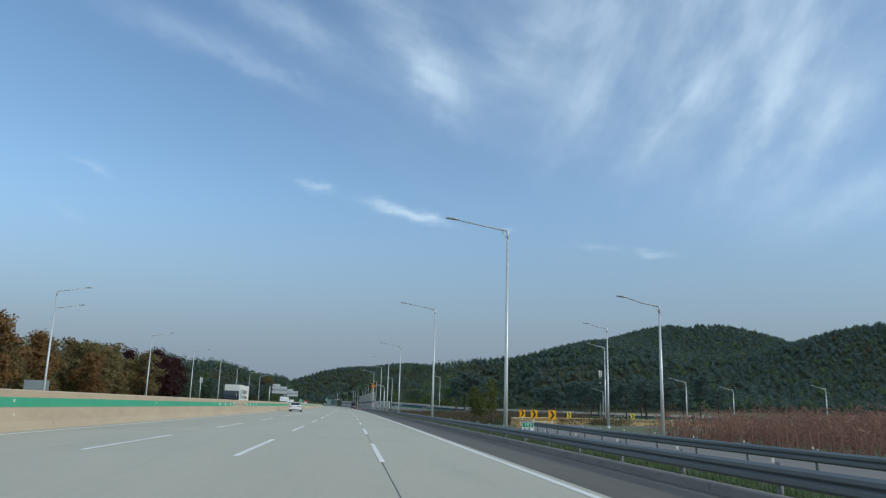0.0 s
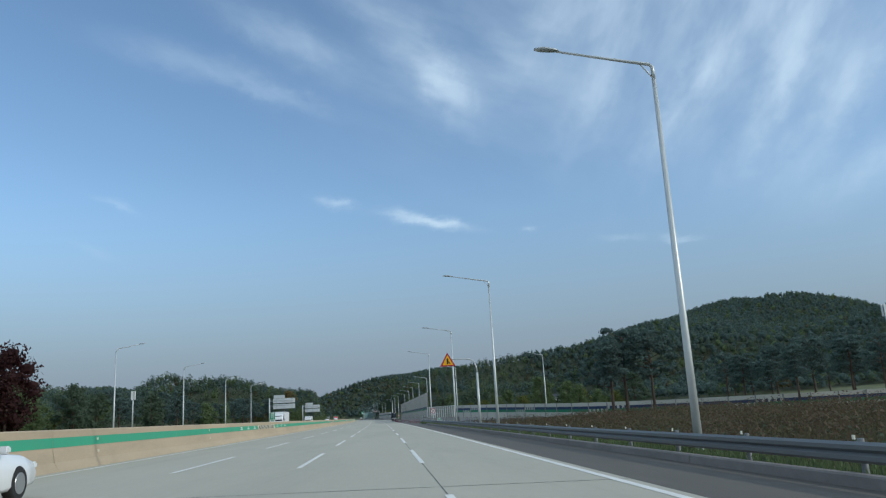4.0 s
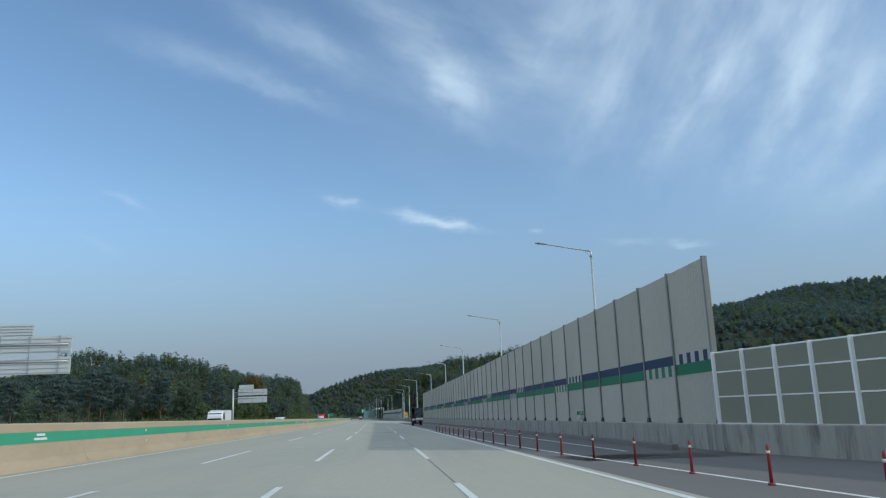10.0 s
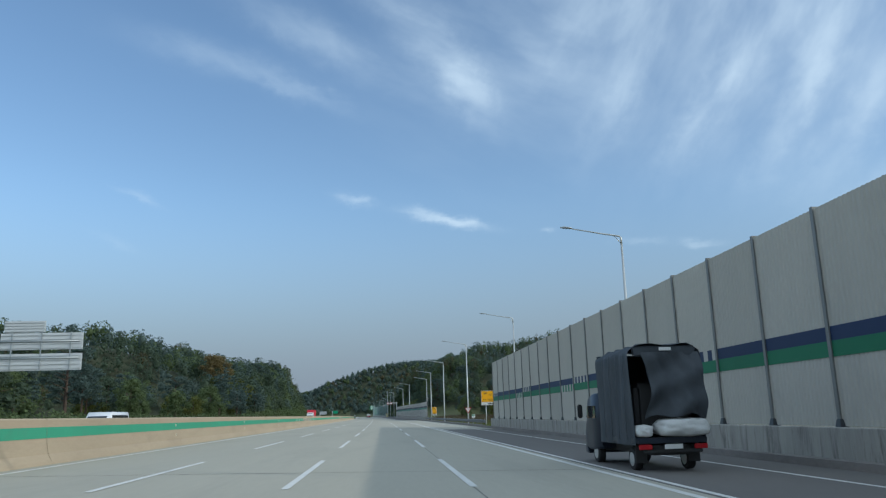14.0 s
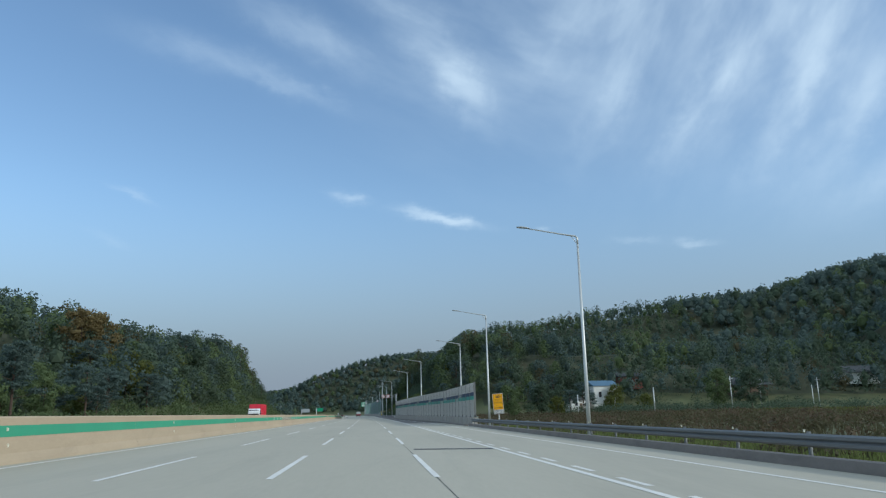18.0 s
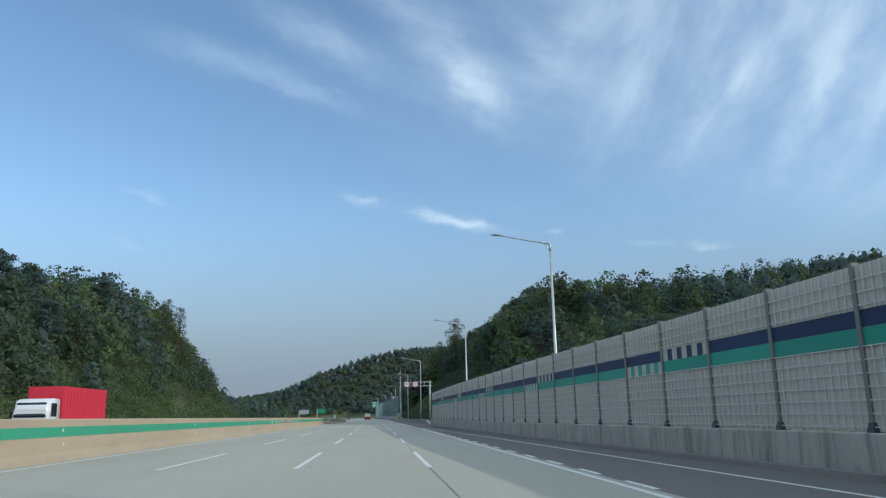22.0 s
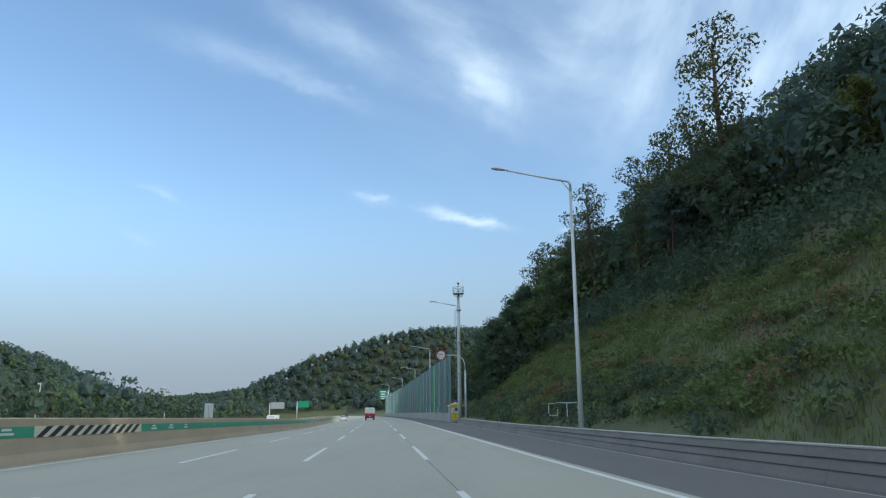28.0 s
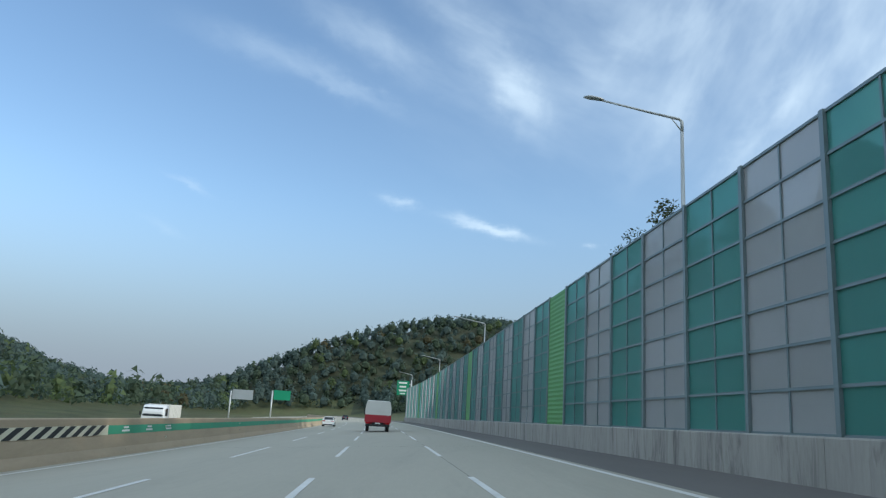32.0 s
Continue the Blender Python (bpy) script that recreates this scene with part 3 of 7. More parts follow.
def striped_wall(name, label, s0, s1, pitch, line_u, top, zbase, green, first, grille=False):
    wall = tagged(thing(name, Matrix.Identity(4), label, "noise barrier"), kind="structure")
    n = int(round((s1 - s0) / pitch))
    z_g0, z_g1, z_n1 = 2.86, 3.30, 3.70
    for k in range(n):
        a, b = s0 + k * pitch + 0.06, s0 + (k + 1) * pitch - 0.06
        ua, ub = line_u(a), line_u(b)
        for z0, z1 in ((zbase, z_g0), (z_n1, top)):
            v, f = ribbed(a, b, ua, ub, z0, z1)
            part("panel", mesh("panel", v, f, PANEL), None, wall)
        m = (k - first) % 5  # 0: navy ends in teeth, 1: green does
        if m > 1:
            slabs("navy_band", [(a, b, ua, ub, z_g1, z_n1, 0.10)], NAVY, wall)
            slabs("green_band", [(a, b, ua, ub, z_g0, z_g1, 0.10)], green, wall)
        else:  # a panel where one band ends in teeth
            w = (b - a) / 9
            teeth, gaps = [], []
            lo, hi = (z_g1, z_n1) if m == 0 else (z_g0, z_g1)
            for j in range(9):
                x0, x1 = a + j * w, a + (j + 1) * w
                q = (x0, x1, line_u(x0), line_u(x1), lo, hi, 0.10)
                (teeth if j % 2 == 1 else gaps).append(q)
            slabs("panel", gaps, PANEL, wall)
            if m == 0:
                slabs("navy_tooth", teeth, NAVY, wall)
                slabs("green_band", [(a, b, ua, ub, z_g0, z_g1, 0.10)], green, wall)
            else:
                slabs("green_tooth", teeth, green, wall)
                slabs("navy_band", [(a, b, ua, ub, z_g1, z_n1, 0.10)], NAVY, wall)
        if grille:  # a wire grid in front of the panel
            wires = []
            for j in range(1, 12):
                x = a + (b - a) * j / 12
                for lo, hi in ((zbase, z_g0), (z_n1, top - 0.02)):
                    wires.append((x - 0.012, x + 0.012, line_u(x) - 0.05, line_u(x) - 0.05, lo, hi, 0.02))
            for z in [zbase + 0.1 + 0.3 * j for j in range(7)] + [z_n1 + 0.1 + 0.3 * j for j in range(3)]:
                wires.append((a, b, ua - 0.055, ub - 0.055, z - 0.012, z + 0.012, 0.02))
            slabs("grille", wires, GRILLE, wall, "pale wire grid")
    for k in range(n + 1):
        s = s0 + k * pitch
        u = line_u(s)
        bm = bmesh.new()
        m = at(s, u)
        box(bm, -0.04, 0.15, -0.06, 0.06, zbase - 0.05, top + 0.06, m)
        box(bm, -0.055, -0.04, -0.075, 0.075, zbase - 0.05, top + 0.06, m)
        part("post", bm, POST, wall)
        bm = bmesh.new()
        foot = box(bm, -0.12, 0.14, -0.13, 0.13, zbase - 0.03, zbase + 0.20, m)
        for v in foot[:]:
            if v.co.z > m.translation.z + zbase + 0.1:
                v.co = v.co.lerp(m @ Vector((0.02, 0, zbase + 0.20)), 0.35)
        part("post_foot", bm, DARK_METAL, wall, "dark base plate of the post")
    return wall


def footing(name, label, s0, s1, line_u, top, material=None):
    """The concrete plinth under a noise wall, in lengths, with a kerb in front."""
    base = tagged(thing(name, Matrix.Identity(4), label, "plinth"), kind="structure")
    s = s0
    while s < s1 - 0.1:
        e = min(s + 5.6, s1)
        part("plinth_block", sweep("plinth_block", [(-0.22, -0.6), (-0.22, top - 0.03), (-0.19, top), (0.34, top), (0.34, -0.6)], s + 0.01, e - 0.01, material or PLINTH, 6, line_u, True), None, base)
        s = e
    return base


W1 = along([(298, 12.58), (350, 12.54), (470, 12.58)])
striped_wall("noise_wall", "tall grey ribbed noise wall with navy and green bands", 299.1, 466.5, 3.64, W1, 7.12, 0.97, PANEL_GREEN, 0)
footing("plinth", "stained grey concrete plinth under the noise wall", 276, 468, along([(276, 17.3), (298, 12.62), (470, 12.6)]), 0.95)
W2 = along([(573, 11.95), (605, 11.9), (645, 10.05), (675, 9.15), (690, 8.9), (714, 8.82), (720, 8.7)])
teal_wall = striped_wall("noise_wall", "grey noise wall with navy and teal bands and a mesh facing", 574.5, 713.7, 3.663, W2, 4.74, 0.97, PANEL_TEAL, 3, True)
footing("plinth", "plain grey concrete plinth under the noise wall", 574.9, 715.0, W2, 0.95)

for s0, z0 in ((697.35, 1.20), (692.2, 1.20), (695.9, 1.0)):
    slabs("green_patch", [(s0, s0 + 0.42, W2(s0) - 0.075, W2(s0 + 0.42) - 0.075, z0, z0 + 0.2, 0.03)], PANEL_TEAL, teal_wall, "small green patch on the mesh")

# ---- lamps ----
def street_lamp(s, u, arm=3.5, side=-1, height=11.6, label="tall galvanised street lamp with a single arm over the road", turned=0.0):
    lamp = thing("street_lamp", at(s, u, 0.0, turned), label, "street lamp", "street lamps")
    bm = bmesh.new()
    tube(bm, [(0, 0, -0.4), (0, 0, 3.0), (0, 0, height - 0.45)], [0.125, 0.105, 0.062], 10)
    part("pole", bm, POLE, lamp)
    bm = bmesh.new()
    tube(bm, [(0, 0, -0.4), (0, 0, 0.16)], [0.2, 0.2], 10)
    part("base_collar", bm, STEEL, lamp)
    bm = bmesh.new()
    pts = [(0, 0, height - 0.5), (0, 0, height - 0.06), (side * 0.10, 0, height + 0.03), (side * 1.2, 0, height + 0.20), (side * (arm - 0.55), 0, height + 0.50)]
    tube(bm, pts, [0.062, 0.062, 0.055, 0.045, 0.036], 8)
    tube(bm, [(side * 0.02, 0, height - 0.42), (side * 0.40, 0, height + 0.06)], 0.022, 5)
    part("arm", bm, POLE, lamp)
    bm = bmesh.new()
    x0, x1 = side * (arm - 0.62), side * (arm + 0.12)
    tube(bm, [(x0, 0, height + 0.50), (x0 + (x1 - x0) * 0.2, 0, height + 0.54), (x0 + (x1 - x0) * 0.7, 0, height + 0.62), (x1, 0, height + 0.62)], [0.05, 0.11, 0.14, 0.07], 10)
    for v in bm.verts:
        v.co.z = height + 0.54 + (v.co.z - height - 0.54) * 0.5
    part("lamp_head", bm, STEEL, lamp)
    return lamp


RIGHT_LAMPS = ((4, 9.0), (41.5, 9.0), (78, 8.9), (129.5, 8.9), (167, 9.0), (202.2, 9.2), (240.3, 8.85), (318.3, 13.6), (355.3, 13.65), (391.5, 13.6), (423.2, 13.8), (461.5, 13.9), (492.5, 12.25), (532.2, 12.2), (569, 12.3), (603, 13.6), (642.5, 10.5), (684, 10.1), (742.4, 8.9), (794.0, 9.0), (894.5, 9.7), (954, 10.9), (1010, 11.0), (1066, 11.0))
for s, u in RIGHT_LAMPS:
    street_lamp(s, u + (0.4 if s < 700 else 0.0), height={240.3: 11.9, 355.3: 11.85, 391.5: 11.9, 894.5: 11.85}.get(s, 11.6))
for s, u in ((250.5, 31.6), (277.0, 17.65), (47.5, 20.9), (85.5, 30.5), (111, 39.0), (184, 64.0), (118, 55.0), (146, 78.0), (125, 84.0)):
    street_lamp(s, u, 2.8, -1, 8.6 if s == 47.5 else 6.8 if u > 50 else 11.6 if s > 240 else 11.3, "galvanised street lamp beside the ramp")
for s, u in ((84.5, -30.9), (101, -37.0), (131, -32.2), (169.5, -32.6), (209, -33.0), (244.5, -33.2), (286, -34.0), (319.5, -33.6)):
    street_lamp(s, u, 3.5, 1, 12.2 if s < 110 else 11.6, "street lamp over the opposite carriageway")

# ---- hazard boards on the median ----
BOARD_CREAM = paint("board_cream", (0.70, 0.66, 0.50), 0.5, vary=0.05)
for k in range(9):
    s0 = 74.8 + 101.6 * k
    board = thing("hazard_board", at(s0, -10.02), "black and white slanted stripes along the median's face", "hazard marking", "hazard boards")
    inv = board.matrix_world.inverted()
    part("backing", sweep("backing", [(-10.036, 0.75), (-10.053, 1.09), (-10.07, 1.09), (-10.06, 0.75)], s0, s0 + 10.6, BOARD_CREAM, 5.3), None, board).matrix_parent_inverse = inv
    for off in (-8.2, -5.2, -2.2, 12.1, 15.1, 18.1):
        for lo, hi, z in ((0.0, 0.9, 0.84), (0.15, 0.75, 0.96)):
            a, b = s0 + off + lo, s0 + off + hi
            quad = [road(a, -10.043, z), road(b, -10.043, z), road(b, -10.049, z + 0.07), road(a, -10.049, z + 0.07)]
            part("white_mark", mesh("white_mark", quad, [(0, 1, 2, 3)], SIGN_WHITE), None, board, "small white mark on the green band").matrix_parent_inverse = inv
    for j in range(11):
        a = s0 + 0.1 + j * 0.9
        quad = [road(a, -10.031, 0.755), road(a + 0.48, -10.031, 0.755), road(a + 1.3, -10.048, 1.085), road(a + 0.82, -10.048, 1.085)]
        part("stripe", mesh("stripe", quad, [(0, 1, 2, 3)], BLACK), None, board).matrix_parent_inverse = inv

# small reflectors on the median
REFLECTOR = paint("reflector", (0.75, 0.72, 0.6), 0.3)
for k in range(56):
    s = 8 + 18.7 * k
    ob = thing("reflector", at(s, -10.02, 0.52), "small white reflector bolted to the median", "reflector", "median reflectors")
    part("housing", rounded(-0.02, 0.05, -0.03, 0.03, -0.05, 0.05, 0.01), REFLECTOR, ob)
    part("upper_housing", rounded(-0.07, 0.0, -0.04, 0.04, 0.40, 0.50, 0.01), REFLECTOR, ob)


# ---- guardrails ----
def wave(u, z, t=0.012):
    """The two-humped section of a steel rail."""
    front = [(u + 0.07, z - 0.17), (u, z - 0.12), (u, z - 0.05), (u + 0.06, z), (u, z + 0.05), (u, z + 0.12), (u + 0.07, z + 0.17)]
    return front + [(a + t, b) for a, b in front[::-1]]


def guardrail(label, s0, s1, line_u, top, gap=4.0, drop=None):
    rail = tagged(thing("guardrail", Matrix.Identity(4), label, "guardrail"), kind="structure")
    s = s0
    while s < s1 - 0.5:
        e = min(s + 8.0, s1)
        part("rail", sweep("rail", wave(0, top - 0.19), s, e, RAIL, 4.0, line_u, True), None, rail)
        s = e
    s = s0 + 1.0
    while s < s1:
        u = line_u(s)
        m = at(s, u)
        bm = bmesh.new()
        tube(bm, [m @ Vector((0.22, 0, -0.5)), m @ Vector((0.22, 0, top + 0.02))], 0.057, 8)
        box(bm, 0.06, 0.18, -0.05, 0.05, top - 0.34, top - 0.04, m)
        part("post", bm, RAIL, rail)
        bm = bmesh.new()
        box(bm, -0.01, 0.02, -0.025, 0.025, top + 0.01, top + 0.08, at(s, u + 0.1))
        part("reflector", bm, REFLECTOR, rail, "small white reflector on the rail")
        s += gap
    return rail


guardrail("dusty steel guardrail along the hard shoulder", -60, 270, along([(-60, 8.3), (200, 8.3), (255, 8.6), (270, 9.2)]), 0.72)
guardrail("steel guardrail beside the merging lane", 468, 574, along([(468, 11.7), (574, 11.45)]), 0.82)
guardrail("steel guardrail of the side ramp", -60, 68, along([(-60, 13.0), (40, 14.4), (68, 16.3)]), 0.75)
guardrail("steel guardrail along the joining ramp", 214, 262, along([(214, 46), (226, 33), (238, 22.5), (250, 18.0), (262, 14.5)]), 0.25)

# kerbs with weeds behind them under the guardrails
GUTTER = tagged(thing("kerb", Matrix.Identity(4), "dark weathered concrete kerb under the guardrail", "kerb"), kind="structure")
for k in range(40):
    part("kerb_stone", sweep("kerb_stone", [(8.16, -0.1), (8.19, 0.17), (8.24, 0.20), (8.42, 0.20), (8.46, -0.1)], -60 + 7.5 * k + 0.01, -52.5 + 7.5 * k - 0.01, LOW_CONCRETE, 4, None, True), None, GUTTER)
KERB = tagged(thing("kerb", Matrix.Identity(4), "low dusty concrete kerb below the guardrail", "kerb"), kind="structure")
part("kerb_stone", sweep("kerb_stone", [(11.15, -0.1), (11.18, 0.26), (11.42, 0.28), (11.46, -0.1)], 466, 574, LOW_CONCRETE, 6), None, KERB)
W1K = tagged(thing("kerb", Matrix.Identity(4), "low concrete kerb in front of the noise wall", "kerb"), kind="structure")
part("kerb_stone", sweep("kerb_stone", [(-0.0, -0.1), (0.03, 0.20), (0.26, 0.22), (0.30, -0.1)], 300, 468, LOW_CONCRETE, 6, along([(300, 11.0), (470, 11.0)]), True), None, W1K)
part("kerb_stone", sweep("kerb_stone", [(-0.0, -0.1), (0.03, 0.14), (0.26, 0.16), (0.30, -0.1)], 575, 714, LOW_CONCRETE, 6, lambda s: W2(s) - 1.0, True), None, W1K)

# the low concrete wall at the foot of the cut
LOW = tagged(thing("retaining_wall", Matrix.Identity(4), "low dark weathered concrete wall at the foot of the slope", "wall"), kind="structure")
low_top = along([(714, 0.10), (719, 0.20), (723, 0.35), (728, 0.70), (742, 0.82), (770, 0.72), (810, 0.50), (840, 0.50)])


def rising(name, profile, s0, s1, material):
    """A block along the road whose closed profile follows the wall's height."""
    ends = [[road(s, u, z) for u, z in profile(low_top(s))] for s in (s0, (s0 + s1) / 2, s1)]
    n = len(ends[0])
    faces = [(k * n + i, k * n + (i + 1) % n, (k + 1) * n + (i + 1) % n, (k + 1) * n + i) for k in range(2) for i in range(n)]
    faces += [tuple(range(n)), tuple(range(3 * n - 1, 2 * n - 1, -1))]
    return mesh(name, [p for ring in ends for p in ring], faces, material)


s = 714.3
while s < 838:
    e = s + 4.7
    part("wall_block", rising("wall_block", lambda h: [(8.5, -0.2), (8.55, 0.05), (8.80, h - 0.04), (8.82, h), (9.12, h), (9.14, -0.2)], s + 0.005, e - 0.005, LOW_CONCRETE), None, LOW)
    part("coping", rising("coping", lambda h: [(8.80, h + 0.002), (8.80, h + 0.035), (9.15, h + 0.035), (9.15, h + 0.002)], s + 0.005, e - 0.005, CONCRETE), None, LOW, "pale thin coping")
    if s > 728:
        for f in (0.4, 0.7):
            part("cable", rising("cable", lambda h: [(8.55 + 0.25 * f - 0.02, h * f), (8.55 + 0.25 * f - 0.02, h * f + 0.014), (8.55 + 0.25 * f + 0.02, h * f + 0.014), (8.55 + 0.25 * f + 0.02, h * f)], s, e, DARK_METAL), None, LOW, "dark cable along the wall")
    s = e
line("gutter_line", strip(8.40, 716, 850, 0.07, "gutter_line", CONCRETE), "pale edge of the gutter")

# ---- the joining ramp ----
RAMP = ((299.0, 12.55, 0.95), (277.8, 17.4, 0.85), (265, 21.6, 0.6), (256, 25.4, 0.35), (247, 28.0, 0.1), (238, 31.0, -0.15), (230, 36.0, -0.4), (222, 45.0, -0.6), (215, 60.0, -0.7), (210, 80.0, -0.8), (206, 110.0, -0.9))


def resample(points, step):
    """Even steps along a broken line of (s, u, z)."""
    p = np.array(points, float)
    d = np.concatenate([[0], np.cumsum(np.hypot(np.diff(p[:, 0]), np.diff(p[:, 1])))])
    n = int(d[-1] / step) + 1
    t = np.arange(n) * step
    return [tuple(np.interp(x, d, p[:, k]) for k in range(3)) for x in t]


def wall_quad(a, b, z0, z1, thick=0.10):
    p, q = road(a[0], a[1], a[2] + z0), road(b[0], b[1], b[2] + z0)
    n = (q - p).cross(Vector((0, 0, 1))).normalized() * -thick
    h = Vector((0, 0, z1 - z0))
    return [p, q, q + n, p + n, p + h, q + h, q + n + h, p + n + h], [(0, 1, 2, 3), (4, 5, 6, 7), (0, 1, 5, 4), (1, 2, 6, 5), (2, 3, 7, 6), (3, 0, 4, 7)]


def quads(name, items, material, parent, label=""):
    verts, faces = [], []
    for it in items:
        v, f = wall_quad(*it)
        faces += [tuple(i + len(verts) for i in q) for q in f]
        verts += v
    return part(name, mesh(name, verts, faces, material), None, parent, label)


def lerp3(a, b, f):
    return tuple(a[k] + (b[k] - a[k]) * f for k in range(3))


SMOKED = paint("smoked_panel", (0.30, 0.31, 0.26), 0.35, vary=0.06, scale=2.0, random_ob=0.05)
thin = SMOKED.node_tree.nodes.new("ShaderNodeBsdfTranslucent")
thin.inputs["Color"].default_value = (0.40, 0.41, 0.33, 1)
blend = SMOKED.node_tree.nodes.new("ShaderNodeMixShader")
blend.inputs[0].default_value = 0.35
SMOKED.node_tree.links.new(SMOKED.node_tree.nodes["Principled BSDF"].outputs[0], blend.inputs[1])
SMOKED.node_tree.links.new(thin.outputs[0], blend.inputs[2])
SMOKED.node_tree.links.new(blend.outputs[0], SMOKED.node_tree.nodes["Material Output"].inputs["Surface"])
BRIGHT_POST = paint("aluminium_post", (0.88, 0.88, 0.85), 0.4, metal=0.0)


def ramp_wall():
    clear = resample(RAMP[:2], 1.573)
    wall = tagged(thing("noise_wall", Matrix.Identity(4), "low noise wall of smoked panels between bright posts", "noise barrier"), kind="structure")
    for a, b in zip(clear, clear[1:]):
        for z0, z1 in ((0.04, 0.92), (0.98, 1.80), (1.86, 2.52)):
            quads("pane", [(a, b, z0, z1, 0.03)], SMOKED, wall)
        for z in (0.0, 0.93, 1.81, 2.52):
            quads("rail", [(a, b, z, z + 0.05, 0.07)], BRIGHT_POST, wall)
    for a in clear:
        m = at(a[0], a[1], a[2])
        bm = bmesh.new()
        box(bm, -0.09, 0.05, -0.06, 0.06, -0.05, 2.58, m)
        box(bm, -0.10, 0.05, -0.07, 0.07, -0.05, 0.03, m)
        part("post", bm, BRIGHT_POST, wall)
    solid = resample(RAMP[1:], 3.75)
    wall = tagged(thing("noise_wall", Matrix.Identity(4), "low grey noise wall with navy and green bands beside the ramp", "noise barrier"), kind="structure")
    for k, (a, b) in enumerate(zip(solid, solid[1:])):
        quads("panel", [(a, b, 0.0, 1.0)], PANEL, wall)
        quads("panel", [(a, b, 1.9, 2.5)], PANEL, wall)
        m = k % 6
        for kind, z0, z1, mat in (("green_band", 1.0, 1.45, PANEL_GREEN), ("navy_band", 1.45, 1.9, NAVY)):
            if (m == 1 and kind == "green_band") or (m == 2 and kind == "navy_band"):
                quads("panel", [(lerp3(a, b, j / 9), lerp3(a, b, (j + 1) / 9), z0, z1) for j in range(0, 9, 2)], PANEL, wall)
                quads("tooth", [(lerp3(a, b, j / 9), lerp3(a, b, (j + 1) / 9), z0, z1) for j in range(1, 9, 2)], mat, wall)
            else:
                quads(kind, [(a, b, z0, z1)], mat, wall)
    for a in solid:
        bm = bmesh.new()
        box(bm, -0.08, 0.08, -0.06, 0.06, -0.1, 2.56, at(*a))
        part("post", bm, POST, wall)
    base = tagged(thing("plinth", Matrix.Identity(4), "concrete plinth under the ramp's noise wall", "plinth"), kind="structure")
    for a, b in zip(solid, solid[1:]):
        quads("plinth_block", [(a, b, -1.8, -0.02, 0.3)], CONCRETE, base)


ramp_wall()


def ramp_road():
    p = resample(RAMP, 3.0)
    verts, faces = [], []
    for k, a in enumerate(p):
        b, c = p[min(k + 1, len(p) - 1)], p[max(k - 1, 0)]
        d = Vector((b[0] - c[0], b[1] - c[1])).normalized()
        n = Vector((-d.y, d.x))  # towards the main road
        if n.y > 0 and n.x > 0:
            n = -n
        for w in (0.15, 7.0):
            q = (a[0] + n.x * w, a[1] + n.y * w)
            verts.append(road(q[0], q[1], min(a[2] - 0.95, -0.02) + 0.02))
    for k in range(len(p) - 1):
        faces.append((2 * k, 2 * k + 1, 2 * k + 3, 2 * k + 2))
    tagged(new("ramp", mesh("ramp", verts, faces, ASPHALT)), "asphalt ramp that joins the expressway", "road", kind="structure")


ramp_road()


def side_ramp():
    """The ramp that leaves beside the road and bends away."""
    outer = resample(((-60, 13.6, 0), (40, 14.9, 0), (69, 16.9, 0), (80, 18.6, 0), (90, 21.3, 0), (98, 25.9, 0), (104, 33.3, 0), (109, 45, 0), (112, 62, 0), (113, 85, 0)), 3.0)
    inner = ((-60, 20.6, 0), (40, 21.8, 0), (66, 24.0, 0), (76, 26.0, 0), (84, 29.0, 0), (90, 33.5, 0), (95, 40, 0), (100, 50, 0), (103, 64, 0), (104, 85, 0))
    length = sum(math.hypot(b[0] - a[0], b[1] - a[1]) for a, b in zip(inner, inner[1:]))
    other = resample(inner, length / (len(outer) - 0.5))
    n = min(len(outer), len(other))
    verts = [road(a[0], a[1], -0.12 if k % 2 else -0.1) for pair in zip(outer[:n], other[:n]) for k, a in enumerate(pair)]
    faces = [(2 * k, 2 * k + 1, 2 * k + 3, 2 * k + 2) for k in range(n - 1)]
    tagged(new("side_ramp", mesh("side_ramp", verts, faces, ASPHALT)), "grey asphalt ramp that bends away from the expressway", "road", kind="structure")


side_ramp()

# ---- red posts where the ramp joins ----
POST_RED = paint("flexible_post_red", (0.24, 0.022, 0.030), 0.5, vary=0.1, random_ob=0.3)
DELIN = along([(268, 8.7), (284, 7.75), (300, 6.3), (312, 5.85), (345, 5.62)])
s = 268.0
while s < 345:
    d = thing("delineator", at(s, DELIN(s), 0.0), "flexible red plastic post with a pale band", "delineator", "red posts")
    bm = bmesh.new()
    tube(bm, [(0, 0, 0.04), (0, 0, 0.70), (0, 0, 0.75)], [0.036, 0.032, 0.02], 8)
    part("post", bm, POST_RED, d)
    bm = bmesh.new()
    tube(bm, [(0, 0, 0), (0, 0, 0.05)], [0.08, 0.06], 8)
    part("foot", bm, POST_RED, d)
    bm = bmesh.new()
    tube(bm, [(0, 0, 0.58), (0, 0, 0.63)], [0.037, 0.037], 8)
    part("band", bm, REFLECTOR, d, "pale reflective band")
    s += 3.03

